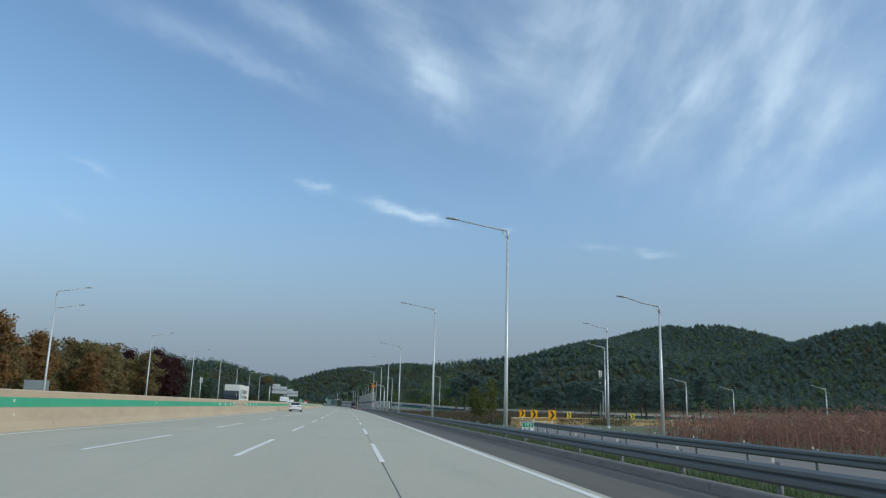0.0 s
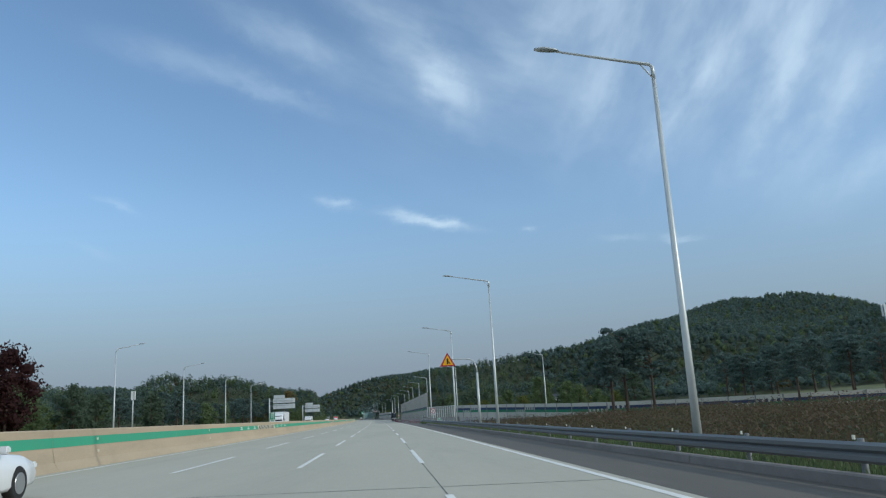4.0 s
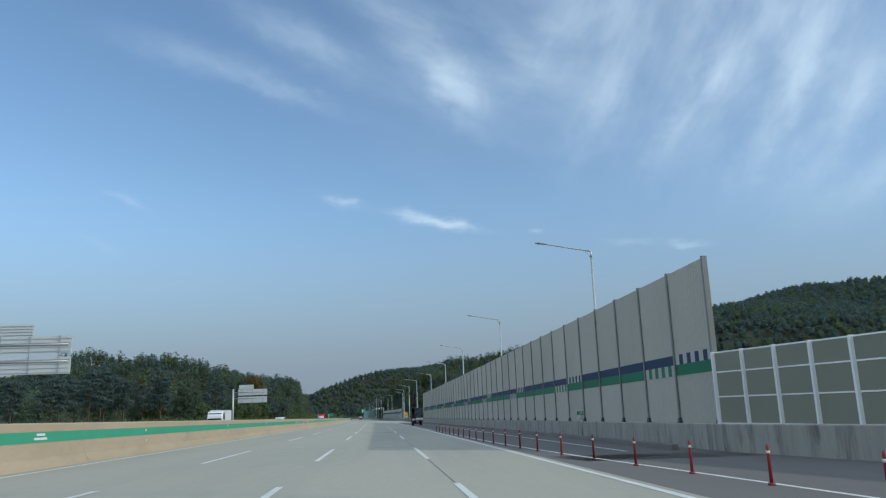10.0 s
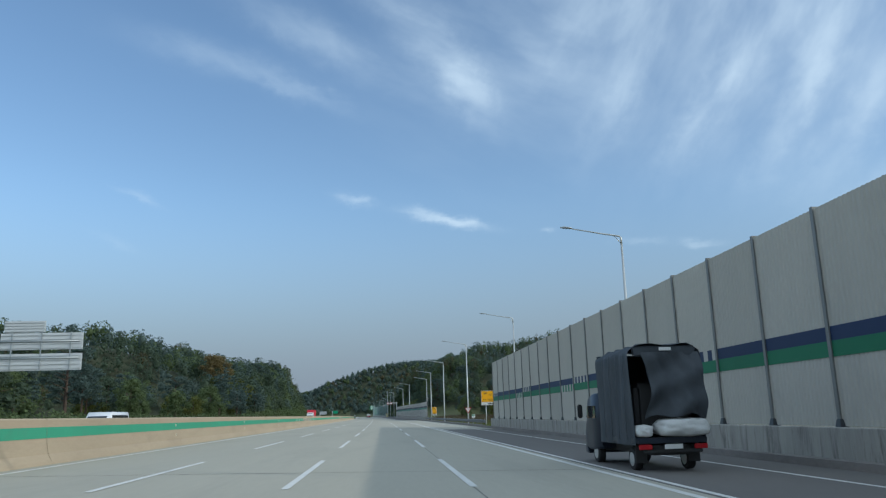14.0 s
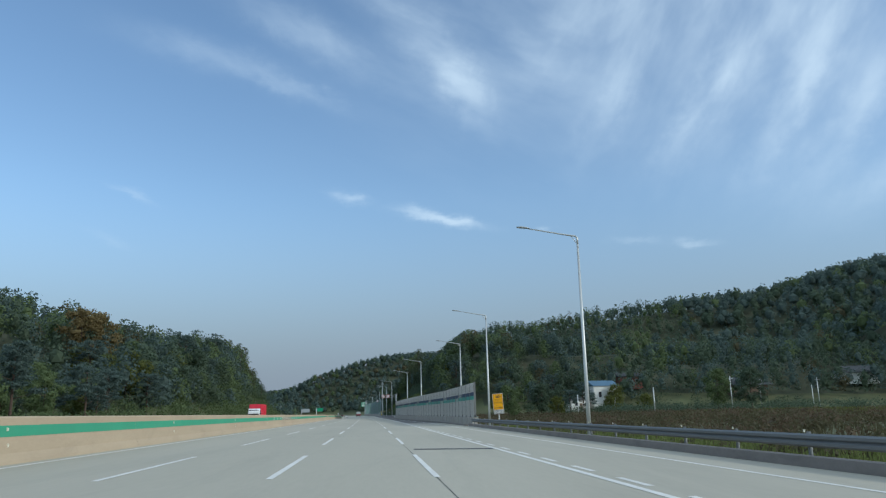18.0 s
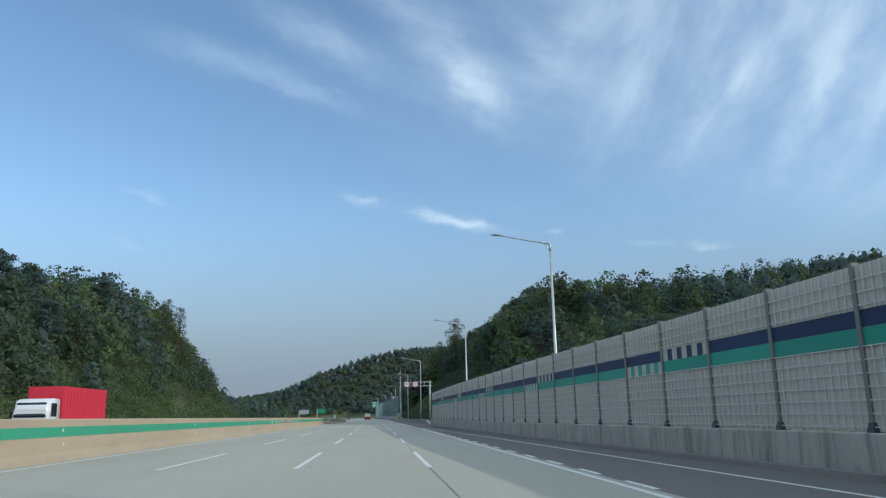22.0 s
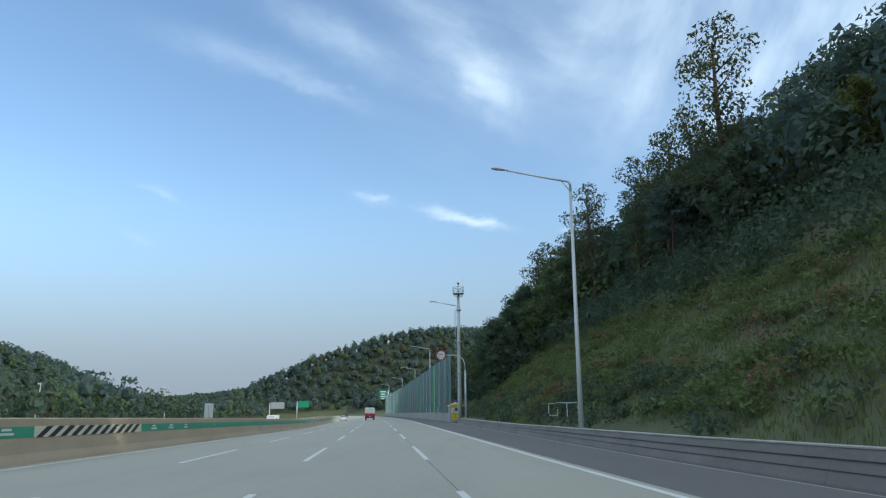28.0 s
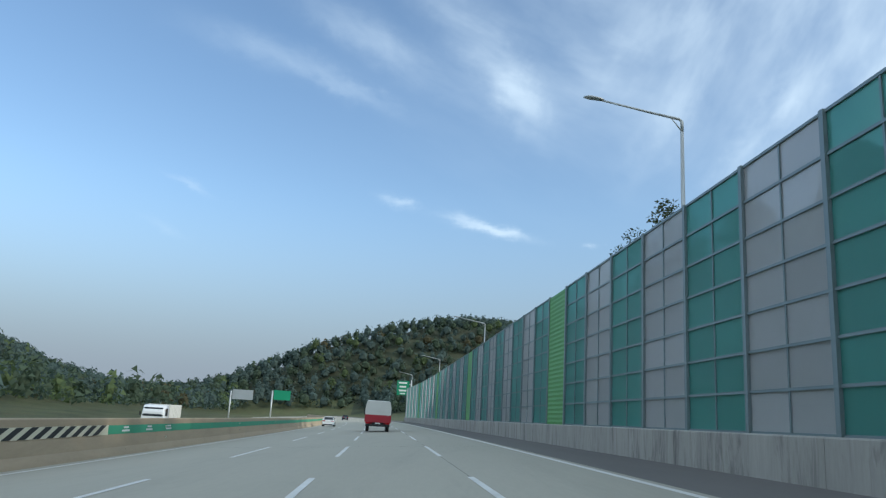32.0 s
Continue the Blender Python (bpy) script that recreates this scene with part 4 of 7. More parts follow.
# ---- the tall see-through wall ----
def pane_material(name, colour, alpha):
    m = paint(name, colour, 0.3, vary=0.08, scale=5.0, fine=2.0, random_ob=0.16, dirt=0.2, dirt_colour=(0.2, 0.2, 0.19))
    t = m.node_tree
    clear = t.nodes.new("ShaderNodeBsdfTransparent")
    clear.inputs["Color"].default_value = (*(min(1.0, c ** 0.35) for c in colour), 1)
    mx = t.nodes.new("ShaderNodeMixShader")
    mx.inputs[0].default_value = alpha
    glow = t.nodes.new("ShaderNodeBsdfTranslucent")
    glow.inputs["Color"].default_value = (*(min(1.0, c ** 0.35) for c in colour), 1)
    half = t.nodes.new("ShaderNodeMixShader")
    half.inputs[0].default_value = 0.65
    t.links.new(t.nodes["Principled BSDF"].outputs[0], half.inputs[1])
    t.links.new(glow.outputs[0], half.inputs[2])
    t.links.new(half.outputs[0], mx.inputs[1])
    t.links.new(clear.outputs[0], mx.inputs[2])
    t.links.new(mx.outputs[0], t.nodes["Material Output"].inputs["Surface"])
    return m


PANE_GREEN = pane_material("pane_green", (0.13, 0.43, 0.39), 0.42)
PANE_GREY = pane_material("pane_grey", (0.62, 0.63, 0.65), 0.42)
LIME = paint("lime_panel", (0.10, 0.31, 0.08), 0.5, vary=0.06)
FRAME_TEAL = paint("frame_grey_green", (0.21, 0.26, 0.27), 0.45, metal=0.3)
W3 = along([(849, 8.81), (875, 8.5), (890, 8.42), (920, 8.25), (1100, 8.2)])


def clear_wall():
    wall = tagged(thing("noise_wall", Matrix.Identity(4), "tall framed noise wall of green and grey panes", "noise barrier"), kind="structure")
    pitch, z0, top, rows = 3.675, 0.97, 7.62, 7
    rise = (top - z0) / rows
    for k in range(54):
        a, b = 850.8 + k * pitch, 850.8 + (k + 1) * pitch
        if k % 10 == 5:
            verts, faces = [], []
            for j in range(61):
                z = z0 + (top - z0) * j / 60
                off = 0.0 if j % 2 else 0.016
                verts += [road(a + 0.05, W3(a) + off, z), road(b - 0.05, W3(b) + off, z)]
            faces = [(2 * j, 2 * j + 1, 2 * j + 3, 2 * j + 2) for j in range(60)]
            part("lime_panel", mesh("lime_panel", verts, faces, LIME), None, wall, "bright green ribbed panel")
        else:
            mat = PANE_GREEN if k % 2 == 0 else PANE_GREY
            mid = (a + b) / 2
            for r in range(rows):
                lo, hi = z0 + r * rise + 0.05, z0 + (r + 1) * rise - 0.02
                if k < 34:
                    for x0, x1 in ((a + 0.08, mid - 0.03), (mid + 0.03, b - 0.08)):
                        slabs("pane", [(x0, x1, W3(x0) + 0.04, W3(x1) + 0.04, lo, hi, 0.03)], mat, wall)
                else:
                    slabs("pane", [(a + 0.08, b - 0.08, W3(a) + 0.04, W3(b) + 0.04, lo, hi, 0.03)], mat, wall)
            bars = [(a, b, W3(a), W3(b), z0 + r * rise - 0.02, z0 + r * rise + 0.05, 0.09) for r in range(rows + 1)]
            slabs("cross_bar", bars, FRAME_TEAL, wall)
            if k < 34:
                slabs("mullion", [(mid - 0.03, mid + 0.03, W3(mid) + 0.01, W3(mid) + 0.01, z0, top, 0.07)], FRAME_TEAL, wall)
    for k in range(55):
        s = 850.8 + k * pitch
        bm = bmesh.new()
        box(bm, -0.05, 0.14, -0.08, 0.08, z0 - 0.1, top + 0.06, at(s, W3(s)))
        part("post", bm, FRAME_TEAL, wall)


clear_wall()
footing("plinth", "pale streaked concrete plinth under the framed wall", 850.5, 1050, W3, 0.97)


# a pipe fence on the slope
fence = tagged(thing("fence", at(799.8, 10.4), "pale steel pipe fence on the grassy slope", "fence"), kind="structure")
inv = fence.matrix_world.inverted()
for k in range(4):
    s = 799.8 + 2.2 * k
    bm = bmesh.new()
    tube(bm, [road(s, 10.4, 0.2), road(s, 10.4, 1.75)], 0.025, 6)
    part("post", bm, POLE, fence).matrix_parent_inverse = inv
    if k < 3:
        bm = bmesh.new()
        tube(bm, [road(s, 10.4, 1.73), road(s + 2.2, 10.4, 1.73 + 0.04 * (k % 2))], 0.028, 6)
        part("rail", bm, POLE, fence).matrix_parent_inverse = inv
bm = bmesh.new()
tube(bm, [road(804.2, 10.4, 1.05), road(806.4, 10.4, 1.05)], 0.022, 6)
part("rail", bm, POLE, fence).matrix_parent_inverse = inv

# ---- plants ----
rng = np.random.default_rng(7)


def cards(centres, sizes, normals, aspect=0.6, jitter=0.9):
    """Small pointed leaf sprays, facing roughly along the normals."""
    n = len(centres)
    d = normals + rng.normal(0, jitter, (n, 3))
    d /= np.linalg.norm(d, axis=1, keepdims=True) + 1e-9
    r = rng.normal(0, 1, (n, 3))
    a = np.cross(d, r)
    a /= np.linalg.norm(a, axis=1, keepdims=True) + 1e-9
    b = np.cross(d, a)
    s = np.asarray(sizes).reshape(-1, 1)
    w = s * aspect * rng.uniform(0.7, 1.3, (n, 1))
    return np.stack([centres - a * s, centres + b * w + a * s * 0.7, centres - b * w + a * s * 0.7], 1).reshape(-1, 3)


def leaf_mesh(name, verts, material, corners=3):
    """One mesh of small leaves, each of three or four corners."""
    n = len(verts) // corners
    me = bpy.data.meshes.new(name)
    me.vertices.add(len(verts))
    me.vertices.foreach_set("co", np.ascontiguousarray(verts, dtype=np.float32).ravel())
    me.loops.add(corners * n)
    me.loops.foreach_set("vertex_index", np.arange(corners * n, dtype=np.int32))
    me.polygons.add(n)
    me.polygons.foreach_set("loop_start", np.arange(0, corners * n, corners, dtype=np.int32))
    me.update(calc_edges=True)
    me.materials.append(material)
    return me


def ico():
    bm = bmesh.new()
    bmesh.ops.create_icosphere(bm, subdivisions=1, radius=1.0)
    out = np.array([[v.co[:] for v in f.verts] for f in bm.faces])
    bm.free()
    return out.reshape(-1, 3)


ICO = ico()


def heart(centre, size):
    """The dense, uneven middle of a clump, hidden under its leaves."""
    k = 1.0 + 0.22 * np.sin(ICO[:, :1] * 3.1 + rng.uniform(0, 6)) * np.cos(ICO[:, 1:2] * 2.7 + rng.uniform(0, 6))
    return np.asarray(centre) + ICO * k * np.asarray(size)


def clump(centre, radius, n, size, squash=0.75, aspect=0.6):
    d = rng.normal(0, 1, (n, 3))
    d /= np.linalg.norm(d, axis=1, keepdims=True)
    r = radius * rng.uniform(0.55, 1.12, (n, 1))
    p = np.asarray(centre) + d * r * (1, 1, squash)
    return cards(p, size * rng.uniform(0.6, 1.3, n), d + (0, 0, 0.35), aspect)


def trunk_mesh(points, radii, limbs):
    bm = bmesh.new()
    tube(bm, points, radii, 6)
    for pts, rad in limbs:
        tube(bm, pts, rad, 4)
    me = bpy.data.meshes.new("trunk")
    bm.to_mesh(me)
    bm.free()
    me.materials.append(BARK)
    return me


def make_tree(kind, height, spread, clumps, per, size, material, seed, squash=0.75, low=0.25, dense=True):
    """A tapered trunk with limbs, and a crown of clumps of leaves."""
    r = random.Random(seed)
    lean = Vector((r.uniform(-0.05, 0.05), r.uniform(-0.05, 0.05), 0)) * height
    spine = [Vector((0, 0, -0.6)), lean * 0.2 + Vector((0, 0, height * 0.3)), lean * 0.6 + Vector((r.uniform(-0.2, 0.2), r.uniform(-0.2, 0.2), height * 0.6)), lean + Vector((0, 0, height * 0.9))]
    w = 0.012 * height + 0.05
    limbs, verts = [], []
    for k in range(clumps):
        f = (k + 0.5) / clumps
        z = height * (low + (0.98 - low) * f)
        if kind == "pine":
            reach = spread * (1.0 - 0.55 * max(0.0, f - 0.3)) * r.uniform(0.35, 1.0)
        elif kind == "cone":
            reach = spread * (1.05 - f) * r.uniform(0.4, 1.0)
        else:
            reach = spread * math.sin(math.pi * (0.18 + 0.74 * f)) * r.uniform(0.25, 1.0)
        ang = k * 2.4 + r.uniform(-0.6, 0.6)
        c = lean * f + Vector((math.cos(ang) * reach, math.sin(ang) * reach, z))
        cr = spread * r.uniform(0.26, 0.46)
        verts.append(clump(c, cr, per, size, squash))
        if dense:
            verts.append(heart(c, np.array((1, 1, squash)) * cr * 0.50))
        root = spine[1].lerp(spine[3], max(0.0, min(1.0, (z / height - 0.3) / 0.6 - 0.15)))
        limbs.append(([root, root.lerp(c, 0.55) + Vector((0, 0, -0.1)), c], [w * 0.34, w * 0.2, w * 0.06]))
    return trunk_mesh(spine, [w * 1.25, w, w * 0.75, w * 0.3], limbs), leaf_mesh("crown", np.concatenate(verts), material)


PROTO = {
    "pine": [make_tree("pine", 10.0, 2.9, 19, 140, 0.19, LEAF_PINE_HAZE, 10 + k, 0.36, 0.45) for k in range(3)],
    "oak": [make_tree("oak", 9.5, 3.3, 26, 125, 0.20, m, 20 + k, 0.75, 0.22) for k, m in enumerate((LEAF_DARK, LEAF_MID, LEAF_DARK))],
    "thin": [make_tree("oak", 10.5, 2.3, 19, 130, 0.12, m, 30 + k, 0.7, 0.3, False) for k, m in enumerate((LEAF_DARK, LEAF_FEATHER))],
    "slim": [make_tree("oak", 9.0, 1.9, 20, 130, 0.16, LEAF_YELLOW, 70, 1.0, 0.3, False)],
    "orange": [make_tree("oak", 8.6, 3.2, 24, 125, 0.20, m, 40 + k, 0.6, 0.2) for k, m in enumerate((LEAF_ORANGE, LEAF_TAN))],
    "red": [make_tree("oak", 8.8, 3.0, 24, 125, 0.20, LEAF_RED, 50, 0.75, 0.2)],
    "young": [make_tree("oak", 6.5, 2.6, 20, 125, 0.18, m, 60 + k, 0.9, 0.12) for k, m in enumerate((LEAF_YELLOW, LEAF_MID))],
}
WORDS = {
    "pine": ("pine_tree", "dark green pine with a layered flat crown", "tree"), "oak": ("broadleaf_tree", "dense dark green broadleaf tree", "tree"),
    "thin": ("sparse_tree", "thin tree with sparse feathery olive green leaves", "tree"), "orange": ("autumn_tree", "autumn tree with orange and yellow leaves", "tree"),
    "red": ("maple_tree", "round tree with dark red leaves", "tree"), "slim": ("slim_tree", "slim young tree with thin yellow green leaves", "tree"), "young": ("young_tree", "bushy young tree with yellow green leaves", "tree"),
}


def plant(kind, s, u, scale=1.0):
    name, label, cat = WORDS[kind]
    trunk, crown = rng.choice(len(PROTO[kind])), None
    trunk, crown = PROTO[kind][trunk]
    p = road(s, u, 0.0)
    z = float(land(np.array(p.x), np.array(p.y)))
    ob = thing(name, Matrix.Identity(4), label, cat, "roadside trees")
    k = scale * rng.uniform(0.88, 1.12)
    ob.matrix_world = Matrix.LocRotScale((p.x, p.y, z), Euler((0, 0, rng.uniform(0, 6.28))), (k, k, k * rng.uniform(0.92, 1.1)))
    part("trunk", trunk, None, ob)
    part("crown", crown, None, ob)


def grove(n, s0, s1, u0, u1, kinds, lo=0.85, hi=1.15, apart=3.6):
    """Trees strewn over a stretch of land, not too near one another."""
    done, tries = [], 0
    while len(done) < n and tries < n * 30:
        tries += 1
        s, u = rng.uniform(s0, s1), rng.uniform(u0, u1)
        if any((s - a) ** 2 + (u - b) ** 2 < apart * apart for a, b in done):
            continue
        done.append((s, u))
        plant(kinds[rng.integers(len(kinds))], s, u, rng.uniform(lo, hi))


# left of the opposite carriageway
grove(18, 98, 188, -53, -43, ["orange", "orange", "orange", "oak"], 1.05, 1.3, 4.5)
grove(6, 189, 209, -52, -44, ["red"], 1.15, 1.35, 4.0)
grove(12, 211, 260, -60, -45, ["young", "oak"], 0.7, 0.95, 4.5)
grove(12, 30, 96, -60, -44, ["orange", "oak"], 0.8, 1.1, 5.0)
grove(26, 262, 400, -66, -46, ["pine", "oak", "pine"], 0.75, 1.0, 4.5)
grove(46, 400, 590, -60, -41, ["pine", "oak", "pine", "young"], 0.85, 1.15, 4.0)
grove(2, 640, 648, -56, -50, ["orange"], 1.25, 1.4, 4.0)
grove(52, 590, 742, -54, -39, ["oak", "young", "pine", "oak"], 0.68, 0.95, 3.6)
grove(14, 738, 772, -47, -36, ["thin", "thin", "young"], 0.6, 0.9, 3.0)
# right: pines beside the ramps, bushes behind them
grove(30, 178, 262, 58, 92, ["pine"], 0.8, 1.05, 4.2)
plant("pine", 205, 30.2, 1.0)
plant("pine", 208, 33.0, 1.1)
plant("pine", 206, 36.0, 1.05)
for s, u, k in ((107, 18.4, 0.56), (105.2, 20.6, 0.58), (108.4, 19.4, 0.42), (136, 25.0, 0.45)):
    plant("slim", s, u, k)
grove(34, 290, 430, 26, 70, ["young", "young", "oak"], 0.75, 1.05, 4.0)
grove(18, 650, 714, 30, 62, ["oak", "young", "pine"], 0.55, 0.8, 4.5)
grove(4, 655, 700, 62, 96, ["young", "oak"], 0.8, 1.1, 6.0)
grove(58, 716, 860, 21, 40, ["oak", "oak", "young", "pine"], 0.62, 0.88, 3.0)
grove(8, 778, 850, 21, 27, ["thin"], 0.8, 1.05, 3.6)
grove(9, 846, 860, 13.8, 20, ["oak", "oak", "young"], 0.68, 0.86, 2.6)
grove(12, 860, 882, 14.5, 20, ["oak", "oak", "young"], 0.42, 0.52, 2.6)
grove(9, 838, 862, 20, 27, ["oak", "pine", "oak"], 0.75, 0.95, 3.2)
for s, u, k in ((808, 23.5, 1.3), (814, 24.5, 1.35), (820, 24, 1.3), (827, 25, 1.25), (834, 22, 1.2), (838, 22, 1.15), (843, 22.5, 1.0), (848, 21.0, 1.0), (852, 20.5, 1.05), (857, 21.5, 1.0)):
    plant("thin", s, u, k)
grove(24, 880, 1010, 16, 26, ["oak", "young", "oak"], 0.45, 0.6, 4.2)
plant("thin", 904, 13.4, 0.76)
plant("thin", 911, 13.8, 0.76)
grove(24, 775, 850, -75, -44, ["young", "oak"], 0.4, 0.65, 4.0)


# ---- the woods on the hills ----
def seen_from_road(x, y, z):
    """Whether a place shows from somewhere on the road: the far sides of the hills stay bare."""
    ok = np.zeros(len(x), bool)
    f = np.linspace(0.15, 0.94, 16)[None, :]
    for s0 in np.arange(0, 900, 110.0):
        e = road(float(s0), 0.0, 1.35)
        left = np.where(~ok)[0]
        px, py = e.x + (x[left, None] - e.x) * f, e.y + (y[left, None] - e.y) * f
        clear = (land(px, py) - 1.0 < e.z + (z[left, None] - e.z) * f).all(1)
        ok[left] |= clear & (y[left] > e.y - 20)
    return ok


def woods(name, label, s0, s1, u0, u1, step, card, per, height, fat=0.35, least=2.0, most=999.0, far=False, core=0.3):
    """Tree tops on the hills: each a few clumps of leaf sprays above a dark stem."""
    gs, gu = np.meshgrid(np.arange(s0, s1, step), np.arange(u0, u1, step))
    gs = gs.ravel() + rng.uniform(-0.45, 0.45, gs.size) * step
    gu = gu.ravel() + rng.uniform(-0.45, 0.45, gu.size) * step
    h = hill(gs, gu)
    cutting = (gs > 700) & (gs < 1020) & (gu > 0) & (gu < 21)
    ok = (h > least) & (h < most) & ~cutting & ((np.abs(gu) > 36 - 14 * ((gs > 700) & (gu > 0))) | (gs > 1255))
    ok &= ~((gs > 866) & (gs < 1020) & (gu > 0) & (gu < 90) & (h + height * 1.1 > 0.70 * gu))  # low growth behind the tall wall
    gs, gu, h = gs[ok], gu[ok], h[ok]
    a = np.radians(np.interp(gs, TURN_S, TURN_D))
    grid = np.arange(len(LX)) * STEP - 300
    x = np.interp(gs, grid, LX) + np.cos(a) * gu
    y = np.interp(gs, grid, LY) + np.sin(a) * gu
    ok = seen_from_road(x, y, h + height * 0.9)
    gs, gu, h, x, y = gs[ok], gu[ok], h[ok], x[ok], y[ok]
    n = len(gs)
    tall = height * rng.uniform(0.65, 1.25, n)
    wide = tall * rng.uniform(0.8, 1.2, n) * fat
    pick = rng.uniform(0, 1, n)
    for which, mat in enumerate((LEAF_DARK, LEAF_PINE_HAZE, LEAF_MID, LEAF_BROWN_GREEN)):
        # far woods take mostly the pine whose colour carries the haze
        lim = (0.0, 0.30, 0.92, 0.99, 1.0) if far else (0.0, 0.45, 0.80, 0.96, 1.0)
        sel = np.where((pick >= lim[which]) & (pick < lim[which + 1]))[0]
        if not len(sel):
            continue
        base = np.repeat(sel, per)
        m = len(base)
        d = rng.normal(0, 1, (m, 3))
        d /= np.linalg.norm(d, axis=1, keepdims=True)
        f = np.abs(d[:, 2])
        up = rng.uniform(0.25, 1.0, m)
        ring = np.sin(np.pi * (0.12 + 0.80 * up)) * rng.uniform(0.55, 1.1, m)
        lump = 1.0 + 0.25 * np.sin(5 * np.arctan2(d[:, 1], d[:, 0]) + base * 1.7)
        c = np.stack([x[base] + d[:, 0] * wide[base] * ring * lump, y[base] + d[:, 1] * wide[base] * ring * lump, h[base] + tall[base] * up], 1)
        nrm = np.stack([d[:, 0], d[:, 1], 0.7 * up + 0.1], 1)
        leaves = cards(c, card * rng.uniform(0.6, 1.3, m), nrm, 0.65, 0.45)
        mid = np.stack([x[sel], y[sel], h[sel] + tall[sel] * 0.58], 1)
        size = np.stack([wide[sel] * core, wide[sel] * core, tall[sel] * core * 0.6], 1)
        knob = 1.0 + 0.12 * rng.uniform(-1, 1, (len(sel), len(ICO), 1))
        hearts = (mid[:, None, :] + ICO[None] * knob * size[:, None, :]).reshape(-1, 3)
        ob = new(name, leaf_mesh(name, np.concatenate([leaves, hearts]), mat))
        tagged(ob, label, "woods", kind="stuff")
    return n


woods("hill_woods", "dense green woods on the near slopes", 380, 1010, -210, -76, 5.0, 0.48, 85, 8.5, 0.42)
woods("hill_woods", "dense green woods at the foot of the near slopes", 380, 742, -76, -36, 4.4, 0.34, 210, 7.6, 0.44)
woods("hill_woods", "low green woods along the foot of the near slope", 742, 1010, -76, -36, 4.4, 0.30, 170, 5.0, 0.5)
woods("hill_woods", "dense green woods on the slope above the road", 570, 1020, 62, 172, 5.0, 0.42, 100, 8.5, 0.42)
woods("hill_woods", "dense green woods along the edge of the cut slope", 640, 1020, 20, 62, 4.4, 0.32, 280, 7.2, 0.46)
woods("hill_woods", "low green woods round the foot of the hill", 790, 1330, -330, -40, 6.0, 0.55, 40, 5.5, 0.5, least=-0.3, most=2.0)
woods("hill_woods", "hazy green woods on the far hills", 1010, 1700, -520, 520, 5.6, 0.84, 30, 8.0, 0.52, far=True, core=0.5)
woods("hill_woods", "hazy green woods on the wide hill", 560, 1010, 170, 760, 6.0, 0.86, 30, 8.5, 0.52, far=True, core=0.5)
woods("hill_woods", "hazy green woods on the distant ridge", 1700, 2140, -600, 600, 11.0, 1.8, 36, 10.0, 0.6, core=0.5)


# ---- low growth ----
def thicket(name, label, cat, s0, s1, u0, u1, n, per, size, height, material, radius=0.7):
    """Low clumps strewn over a stretch of land."""
    s, u = rng.uniform(s0, s1, n), rng.uniform(u0, u1, n)
    out = []
    for a, b in zip(s, u):
        p = road(float(a), float(b))
        z = float(land(np.array(p.x), np.array(p.y)))
        out.append(clump((p.x, p.y, z + height * 0.45), radius * rng.uniform(0.6, 1.3), per, size, height / radius * 0.6))
    tagged(new(name, leaf_mesh(name, np.concatenate(out), material)), label, cat, kind="stuff")


def blades(name, label, s0, s1, u0, u1, n, height, width, material, paved=False):
    """Upright blades, reeds and stalks."""
    s, u = rng.uniform(s0, s1, n), rng.uniform(u0, u1, n)
    a = np.radians(np.interp(s, TURN_S, TURN_D))
    grid = np.arange(len(LX)) * STEP - 300
    x, y = np.interp(s, grid, LX) + np.cos(a) * u, np.interp(s, grid, LY) + np.sin(a) * u
    z = -np.tan(np.radians(np.interp(s, BANK_S, BANK_D))) * np.minimum(u, 14.0) if paved else land(x, y)
    h = height * rng.uniform(0.5, 1.25, n)
    ang = rng.uniform(0, 2 * np.pi, n)
    dx, dy = np.cos(ang) * width, np.sin(ang) * width
    lx, ly = rng.normal(0, 0.22, n) * h, rng.normal(0, 0.22, n) * h
    v = np.stack([np.stack([x - dx, y - dy, z - 0.05], 1), np.stack([x + dx, y + dy, z - 0.05], 1), np.stack([x + lx + dx * 0.5, y + ly + dy * 0.5, z + h], 1), np.stack([x + lx - dx * 0.5, y + ly - dy * 0.5, z + h * 0.96], 1)], 1).reshape(-1, 3)
    tagged(new(name, leaf_mesh(name, v, material, 4)), label, "plants", kind="stuff")


blades("reeds", "reddish brown dry reeds beside the ramp", 18, 64, 26, 62, 5000, 1.7, 0.04, LEAF_BROWN)
thicket("brush", "reddish brown brush beside the ramp", "brush", 16, 66, 27, 66, 460, 140, 0.11, 2.3, LEAF_BROWN, 1.8)
blades("reeds", "dry brown grass beside the guardrail", 105, 212, 10, 40, 30000, 0.7, 0.03, LEAF_BROWN_GREEN)
thicket("brush", "low brown brush beside the guardrail", "brush", 100, 210, 12, 42, 560, 120, 0.09, 1.4, LEAF_DRY, 1.4)
thicket("brush", "low olive brown brush beside the guardrail", "brush", 100, 212, 10.5, 42, 420, 110, 0.10, 1.0, LEAF_BROWN_GREEN, 1.3)
thicket("brush", "dark low undergrowth between the brush", "brush", 100, 212, 10.5, 42, 300, 90, 0.10, 0.7, LEAF_DARK, 1.2)
blades("weeds", "thick green grass behind the guardrail", -20, 262, 8.45, 9.3, 42000, 0.26, 0.02, LEAF_MID, True)
blades("weeds", "dark weeds behind the guardrail", -20, 262, 8.45, 9.3, 20000, 0.20, 0.022, LEAF_DARK, True)
blades("weeds", "dry grass beside the ramp", 196, 262, 9.6, 18, 7000, 0.35, 0.03, LEAF_YELLOW)
blades("weeds", "weeds behind the guardrail", 470, 574, 12.0, 20, 16000, 0.6, 0.03, GRASS)
